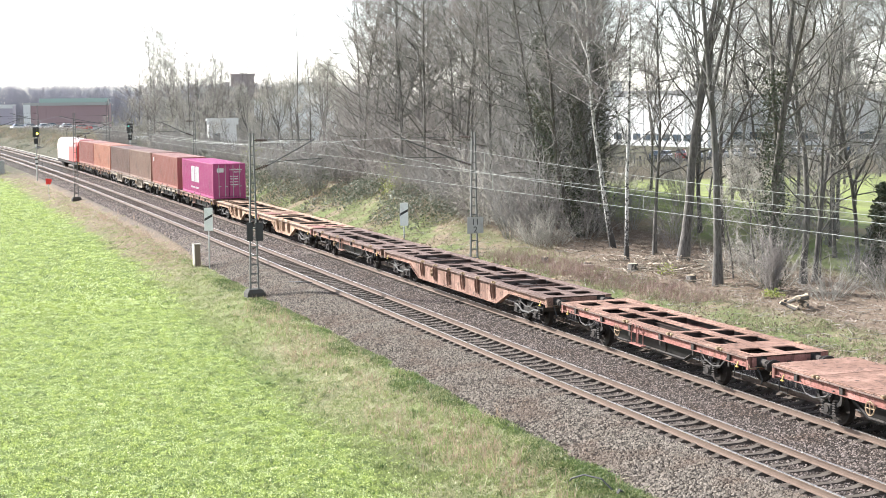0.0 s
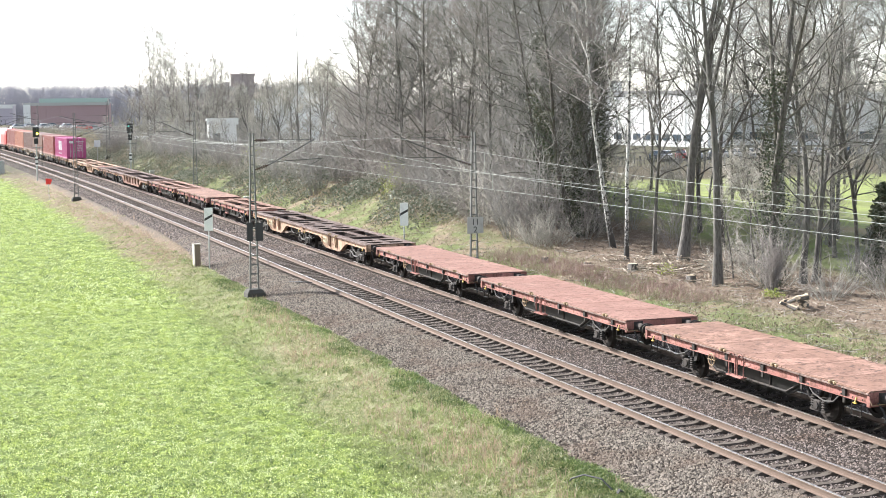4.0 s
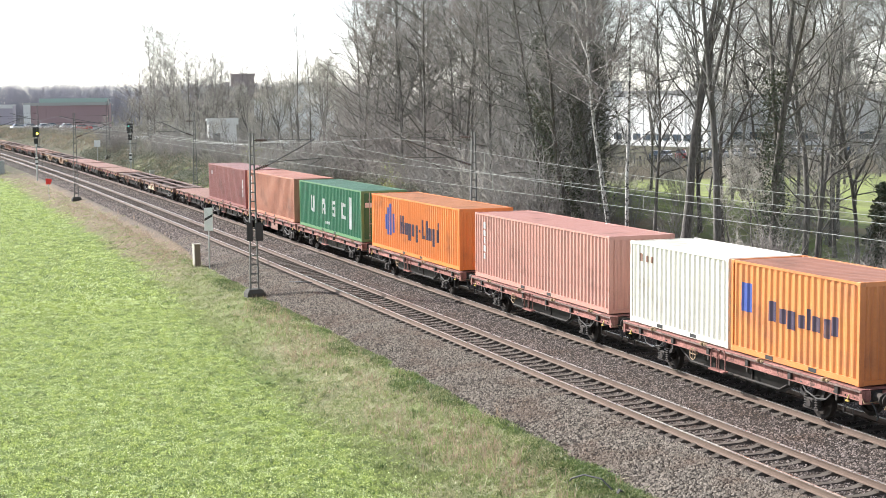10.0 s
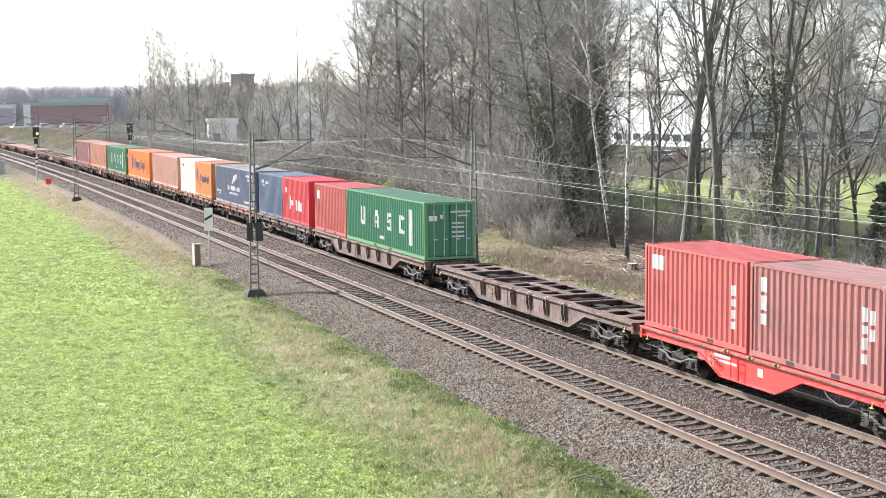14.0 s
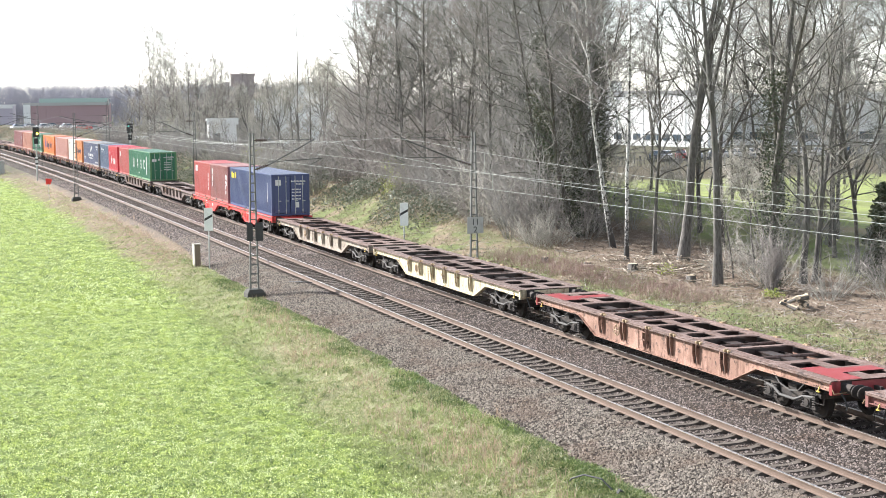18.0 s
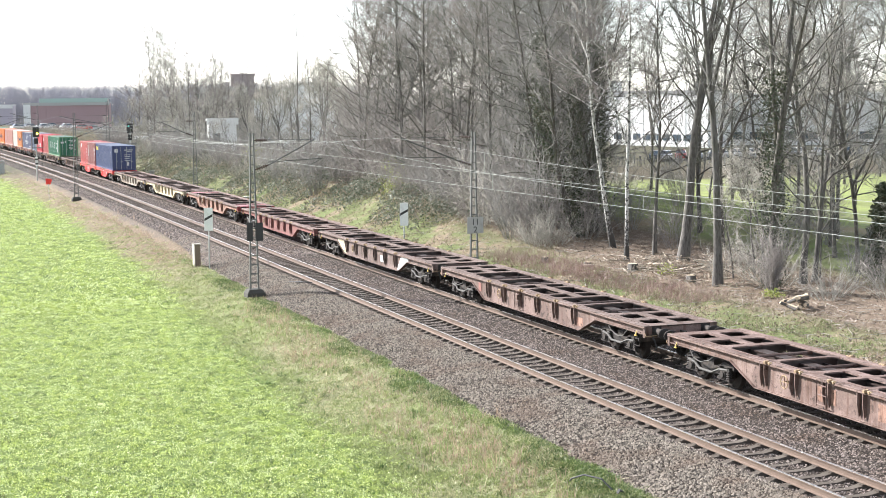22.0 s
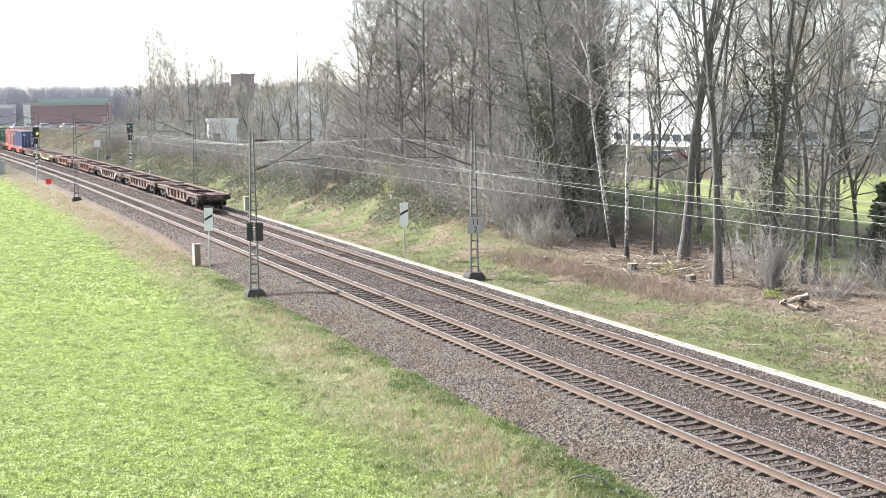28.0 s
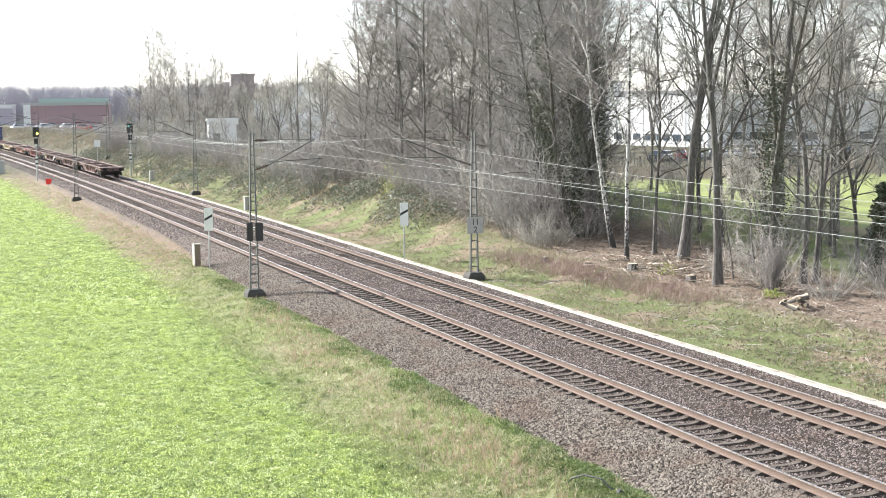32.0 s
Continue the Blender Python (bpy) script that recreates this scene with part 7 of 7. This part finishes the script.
tagged(new("budding_shrubs", leaf_cloud("budding_shrubs", rng, np.concatenate(pts), 0.11, BUDS, 0.5)), "fresh yellow-green buds on early shrubs", "shrubs", kind="stuff")
holly = thing("holly_bush", "dense dark green evergreen bush", "bush", at=pose(43.2, 58.2, float(ground_z(43.2, 58.2))))
m = 5200
a, z = rng.uniform(0, 6.28, m), rng.uniform(0, 4.3, m)
rr = (1.25 - 0.2 * z) * np.sqrt(rng.uniform(0.35, 1.05, m)) * (1 + 0.25 * np.sin(5 * z + 2 * a))
part("leaves", leaf_cloud("leaves", rng, np.stack([rr * np.cos(a), rr * np.sin(a), z], 1), 0.2, IVY, 0.2), None, holly)
part("stem", Build().rod((0, 0, -0.2), (0, 0, 3.6), 0.09, 0.03, 7), BARK_DARK, holly)

# felled wood, stumps and branches
CUT = weathered("cut_wood", (0.50, 0.40, 0.28), (0.2, 0.14, 0.09), 0.5, 0.85, 0, 3.0, False)
segs, chips = [], []
for k in range(420):
    px, py = rng.normal(35.3, 1.5), rng.normal(64.6, 2.4)
    a, ln = rng.uniform(0, 6.28), 0.15 + 1.0 * rng.random() ** 2.0
    z = float(ground_z(px, py)) + rng.uniform(0.03, 0.28)
    r = 0.01 + 0.04 * rng.random() ** 2
    segs.append((px, py, z, r, px + ln * math.cos(a), py + ln * math.sin(a), z + rng.normal(0, 0.12), r * 0.6))
v, f = tubes(segs, 5)
tagged(new("brushwood_pile", fast_mesh("brushwood_pile", v, f, bark("bleached_branches", (0.46, 0.39, 0.31), (0.17, 0.13, 0.10), 6.0))), "heap of cut branches and brushwood on bare ground", "brushwood", kind="stuff")
for x, y, r, h in ((33.3, 64.6, 0.24, 0.34), (32.0, 66.9, 0.16, 0.2), (30.9, 69.6, 0.15, 0.25), (34.0, 60.2, 0.2, 0.3)):
    st = thing("tree_stump", "freshly cut tree stump with pale top", "tree stump", "tree stumps", at=pose(x, y, float(ground_z(x, y))))
    b = Build()
    b.loft([[((r * s + 0.05 * math.sin(3 * a + k)) * math.cos(a), (r * s + 0.05 * math.sin(3 * a + k)) * math.sin(a), z) for a in np.linspace(0, 2 * math.pi, 15)[:-1]] for k, (s, z) in enumerate(((1.4, -0.15), (1.05, 0.12), (0.95, h)))])
    part("bole", b, BARK_GREY, st)
    part("cut_face", Build().rod((0, 0, h), (0, 0, h + 0.012), r * 0.9, sides=14), CUT, st, "pale cut wood")
rng = np.random.default_rng(61)
for k in range(11):
    x, y, a, ln = 33.3 + rng.normal(0, 0.32), 50.6 + rng.normal(0, 0.32), rng.uniform(0, 180), rng.uniform(0.35, 0.6)
    lg = thing("cut_log", "short split log in a heap on the bank", "log", "cut logs", at=pose(x, y, float(ground_z(x, y)) + 0.08 + 0.04 * k, rng.uniform(-15, 15), rng.uniform(-25, 25), a))
    r = rng.uniform(0.07, 0.12)
    part("bark", Build().rod((-ln / 2, 0, 0), (ln / 2, 0, 0), r, r * 0.85, 9), BARK_GREY, lg)
    for e in (-1, 1):
        part("cut_face", Build().rod((e * ln / 2, 0, 0), (e * (ln / 2 + 0.01), 0, 0), r * 0.85, sides=9), CUT, lg)
    part("split_face", Build().box(-ln / 2 + 0.01, -r * 0.8, r * 0.55, ln / 2 - 0.01, r * 0.7, r * 1.0, 0.02), CUT, lg)

# ---- buildings, cars and woods in the distance ----
def window_row(parent, x0, x1, y, z0, z1, n, glass, frame_mat, gap=0.25):
    w = (x1 - x0) / n
    for i in range(n):
        a, b = x0 + w * (i + gap / 2), x0 + w * (i + 1 - gap / 2)
        win = part("window", Build().box(a, y - 0.05, z0, b, y + 0.05, z1), frame_mat, parent)
        part("pane", Build().box(a + 0.08, y - 0.08, z0 + 0.08, b - 0.08, y - 0.04, z1 - 0.08), glass, win)


GLASS = glass_like("window_glass", (0.06, 0.08, 0.10))
CLAD_WHITE = weathered("white_cladding", (0.72, 0.72, 0.70), (0.45, 0.43, 0.4), 0.3, 0.6, 0, 0.2)
CLAD_GREY = weathered("grey_cladding", (0.42, 0.42, 0.40), (0.25, 0.24, 0.22), 0.3, 0.7, 0, 0.15)
# CLAD_RED, TOWER_BROWN and ROOF_GREEN are paled in colour for distance haze
CLAD_RED = weathered("hazed_red_brick", (0.38, 0.265, 0.27), (0.31, 0.22, 0.225), 0.3, 0.85, 0, 0.2)
ROOF_GREY = weathered("grey_roofing", (0.25, 0.25, 0.25), (0.14, 0.14, 0.14), 0.3, 0.8, 0, 0.2)
CLAD_MAUVE = weathered("mauve_cladding", (0.45, 0.41, 0.46), (0.36, 0.33, 0.36), 0.3, 0.85, 0, 0.2)
TOWER_BROWN = weathered("brown_tower_brick", (0.30, 0.255, 0.255), (0.24, 0.205, 0.205), 0.3, 0.85, 0, 0.2)
ROOF_GREEN = weathered("green_fascia", (0.36, 0.48, 0.43), (0.30, 0.38, 0.34), 0.2, 0.6, 0, 0.2)


def hall(name, label, w, d, h, wall, roof, at, windows=(), ribs=0, parapet=0.5):
    """A flat-roofed hall; its front faces -y and starts at the pose."""
    b = thing(name, label, "building", at=at)
    part("front_wall", Build().box(0, 0, -1.8, w, 0.3, h), wall, b)
    part("rear_wall", Build().box(0, d - 0.3, -1.8, w, d, h), wall, b)
    part("side_wall", Build().box(0, 0.3, -1.8, 0.3, d - 0.3, h), wall, b)
    part("side_wall", Build().box(w - 0.3, 0.3, -1.8, w, d - 0.3, h), wall, b)
    part("roof", Build().box(-0.2, -0.2, h, w + 0.2, d + 0.2, h + 0.25), roof, b)
    part("parapet", Build().box(-0.25, -0.3, h - parapet, w + 0.25, -0.1, h + 0.3), roof, b)
    for i in range(ribs):
        x = w * (i + 0.5) / ribs
        part("pilaster", Build().box(x - 0.12, -0.1, 0, x + 0.12, 0.0, h - parapet), wall, b)
    for x0, x1, z0, z1, n in windows:
        window_row(b, x0, x1, -0.02, z0, z1, n, GLASS, ROOF_GREY)
    return b


# right-hand factory behind the meadow
hall("factory_hall", "long white factory hall with flat roof behind parked cars", 27, 5, 9.6, CLAD_WHITE, ROOF_GREY, pose(126.5, 255, -0.2, 0, 0, -78), ((1, 26, 1.0, 2.2, 9),), 7, 0.3)
hall("factory_hall", "long grey factory hall with pale roof edge", 70, 40, 9.0, CLAD_WHITE, CLAD_WHITE, pose(138.0, 241.5, -0.2, 0, 0, -30), ((2, 66, 1.0, 2.4, 20),), 14, 2.4)
hall("factory_annexe", "low white annexe of the factory", 4.5, 8, 11.8, CLAD_WHITE, ROOF_GREY, pose(132.5, 278, -0.2, 0, 0, -50), ((0.5, 4.0, 9.6, 10.8, 2),))
# left: brown hall, green edge, yard
hall("brick_hall", "brown-red brick hall with a pale roof edge", 23.5, 6, 8.6, CLAD_RED, CLAD_GREY, pose(36.3, 446, -0.4, 0, 0, -14), (), 6, 0.5)
hall("mauve_hall", "long mauve-brown hall with a white roof edge", 56, 40, 8.2, CLAD_MAUVE, CLAD_WHITE, pose(-20.0, 492, -0.4, 0, 0, -6), (), 10, 0.9)
part("white_corner", Build().box(-0.3, -0.6, 0, 1.6, 0.0, 8.4), CLAD_WHITE, bpy.data.objects["brick_hall"], "white corner panel")
hall("green_roof_hall", "wide low hall with a green roof edge", 21, 20, 10.0, CLAD_GREY, ROOF_GREEN, pose(46, 505, -0.4, 0, 0, -10), (), 0, 1.0)
hall("low_block", "low white flat-roofed block behind trees", 12, 10, 12.6, CLAD_GREY, CLAD_GREY, pose(81.9, 432, -0.3, 0, 0, -62), ((1, 11, 9.6, 11.0, 5),))
tower = hall("brown_tower", "dark brown tower rising over roofs", 6.6, 7, 16.4, TOWER_BROWN, TOWER_BROWN, pose(92.2, 428, -0.3, 0, 0, -12), (), 0, 0.3)
shed = thing("gabled_shed", "pale shed with a long sloping white roof", "building", at=pose(59.5, 258, -0.2, 0, 0, -46))
part("wall", Build().prism([(0, -0.5), (9.5, -0.5), (9.5, 11.4), (0, 8.6)], "y", 0, 12), CLAD_WHITE, shed)
part("roof", Build().prism([(-0.5, 8.5), (9.9, 11.55), (9.9, 11.85), (-0.5, 8.8)], "y", -0.4, 12.4), CLAD_GREY, shed)
hall("white_kiosk", "small white flat building among bushes", 3.5, 3, 6.6, CLAD_WHITE, CLAD_WHITE, pose(37.9, 190, -0.6, 0, 0, -8), ((0.4, 1.6, 3.9, 5.0, 1),))


def car(x, y, turn, c, label):
    t = thing("parked_car", label, "car", "parked cars", at=pose(x, y, float(ground_z(x, y)), 0, 0, turn))
    m = shared("car " + label, lambda: weathered("car_paint", c, tuple(a * 0.6 for a in c), 0.1, 0.3))
    body = shared("car body " + label, lambda: Build().loft([[(-2.15 * a, -0.86, z), (2.15 * b, -0.86, z), (2.15 * b, 0.86, z), (-2.15 * a, 0.86, z)] for a, b, z in ((0.96, 0.96, 0.25), (1.0, 1.0, 0.5), (0.98, 0.97, 0.85), (0.93, 0.9, 0.95))]).mesh("body", m))
    part("body", body, None, t)
    part("cabin", shared("cabin", lambda: Build().loft([[(-1.7, -0.78, 0.94), (1.05, -0.78, 0.94), (1.05, 0.78, 0.94), (-1.7, 0.78, 0.94)], [(-1.2, -0.62, 1.42), (0.35, -0.62, 1.42), (0.35, 0.62, 1.42), (-1.2, 0.62, 1.42)]]).mesh("cabin", GLASS)), None, t, "dark windows")
    part("roof", shared("car roof " + label, lambda: Build().box(-1.22, -0.64, 1.41, 0.4, 0.64, 1.46, 0.02).mesh("roof", m)), None, t)
    wl = shared("car wheel", lambda: Build().rod((0, -0.1, 0), (0, 0.1, 0), 0.31, sides=12).mesh("wheel", BLACK))
    for sx in (-1.3, 1.35):
        for sy in (-0.8, 0.8):
            part("wheel", wl, None, t, at=pose(sx, sy, 0.31))


PAINTS = [((0.40, 0.03, 0.03), "dark red parked car"), ((0.05, 0.06, 0.08), "dark blue-grey parked car"), ((0.35, 0.36, 0.38), "silver grey parked car"), ((0.7, 0.7, 0.7), "white parked car"), ((0.04, 0.04, 0.045), "black parked car")]
rng = np.random.default_rng(47)
for i in range(22):
    f = i / 21
    c, l = PAINTS[0] if i == 2 else PAINTS[int(rng.integers(1, 5))]
    car(108 + 50 * f + rng.normal(0, 0.3), 203 - 1.5 * f + rng.normal(0, 0.5), 62 + rng.normal(0, 3), c, l + " in the factory yard")
for i in range(9):
    c, l = PAINTS[(3, 2, 3, 1, 3, 0, 2, 3, 4)[i]]
    car(30 + 3.0 * i, 388 + rng.normal(0, 3), 5 + rng.normal(0, 20), c, l + " in the yard")
whole("yard_barrier", Build().box(-4.5, -0.2, 0, 4.5, 0.2, 1.1, 0.03), WHITE, "long white barrier in the yard", "barrier", at=pose(38.5, 245.0, float(ground_z(38.5, 245.0)), 0, 0, -55))


def far_wood(name, seed, n, x0, x1, y0, y1, h0, h1, mat, label, thick=1.0):
    """Distant woods: many spindly crowns in one object."""
    rng = np.random.default_rng(seed)
    segs = []
    for k in range(n):
        x, y = rng.uniform(x0, x1), rng.uniform(y0, y1)
        h = rng.uniform(h0, h1)
        r = 0.05 + h * 0.008
        segs.append((x, y, -0.5, r, x, y, h * 0.9, r * 0.3))
        for j in range(18):
            z = h * rng.uniform(0.15, 0.9)
            a, ln = rng.uniform(0, 6.28), h * rng.uniform(0.12, 0.32)
            d = np.array([math.cos(a) * 0.8, math.sin(a) * 0.8, rng.uniform(0.3, 1.0)])
            p = np.array([x, y, z])
            e = p + d * ln * 0.6
            segs.append((*p, 0.075 * thick, *e, 0.05 * thick))
            for w in range(2):
                e2 = e + (d + rng.normal(0, 0.5, 3)) * ln * 0.4
                segs.append((*e, 0.055 * thick, *e2, 0.03 * thick))
    v, f = tubes(segs, 3)
    tagged(new(name, fast_mesh(name, v, f, mat)), label, "woods", kind="stuff")


# the haze of the air is mixed into this twig colour, pale and bluish
HAZE = weathered("haze_blue_twigs", (0.30, 0.295, 0.335), (0.24, 0.235, 0.265), 0.4, 0.95, 0, 0.05, False)
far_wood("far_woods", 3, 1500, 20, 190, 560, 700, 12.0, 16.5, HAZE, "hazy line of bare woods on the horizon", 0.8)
far_wood("near_woods", 5, 190, 85, 330, 300, 360, 11, 17, TWIG, "bare trees behind the factory roofs")
far_wood("hedge_trees", 7, 280, 50, 125, 265, 330, 7, 12, TWIG_PALE, "bare scrub and small trees round the sheds")
far_wood("bank_scrub", 9, 130, 33, 62, 195, 262, 3, 7, TWIG_PALE, "pale bare scrub along the distant bank")

far_wood("yard_hedge", 11, 240, 84, 152, 176, 190, 0.4, 0.8, TWIG, "low brown hedge in front of the factory yard", 0.5)

# ---- sleepers, piece by piece ----
SLEEPER_MESH = sleeper_mesh()
rng = np.random.default_rng(5)
for track, xc in ((TRACK_NEAR, X_NEAR), (TRACK_FAR, X_FAR)):
    for i in range(300):
        y = 24.0 + i * 0.6
        part("sleeper", SLEEPER_MESH, None, track, at=pose(xc + float(drift(y)) + rng.normal(0, 0.012), y + rng.normal(0, 0.012), -0.225 + rng.normal(0, 0.004), 0, 0, heading(y) + rng.normal(0, 0.25)))
    rest = Build()
    for i in range(300, 900):
        y = 24.0 + i * 0.6
        x = xc + float(drift(y))
        rest.box(x - 1.3, y - 0.13, -0.4, x + 1.3, y + 0.13, -0.215)
    tagged(part("far_sleepers", rest, SLEEPER, track, "concrete sleepers"), kind="stuff")


def motions():
    """The train runs away along the far track, slowing down."""
    for ob, u, z in MOVERS:
        rows = []
        for t in TIMES:
            y = u + advance(t)
            rows.append((t, pose(X_FAR + float(drift(y)), y, z, 0, 0, heading(y))))
        walk(ob, rows)


motions()
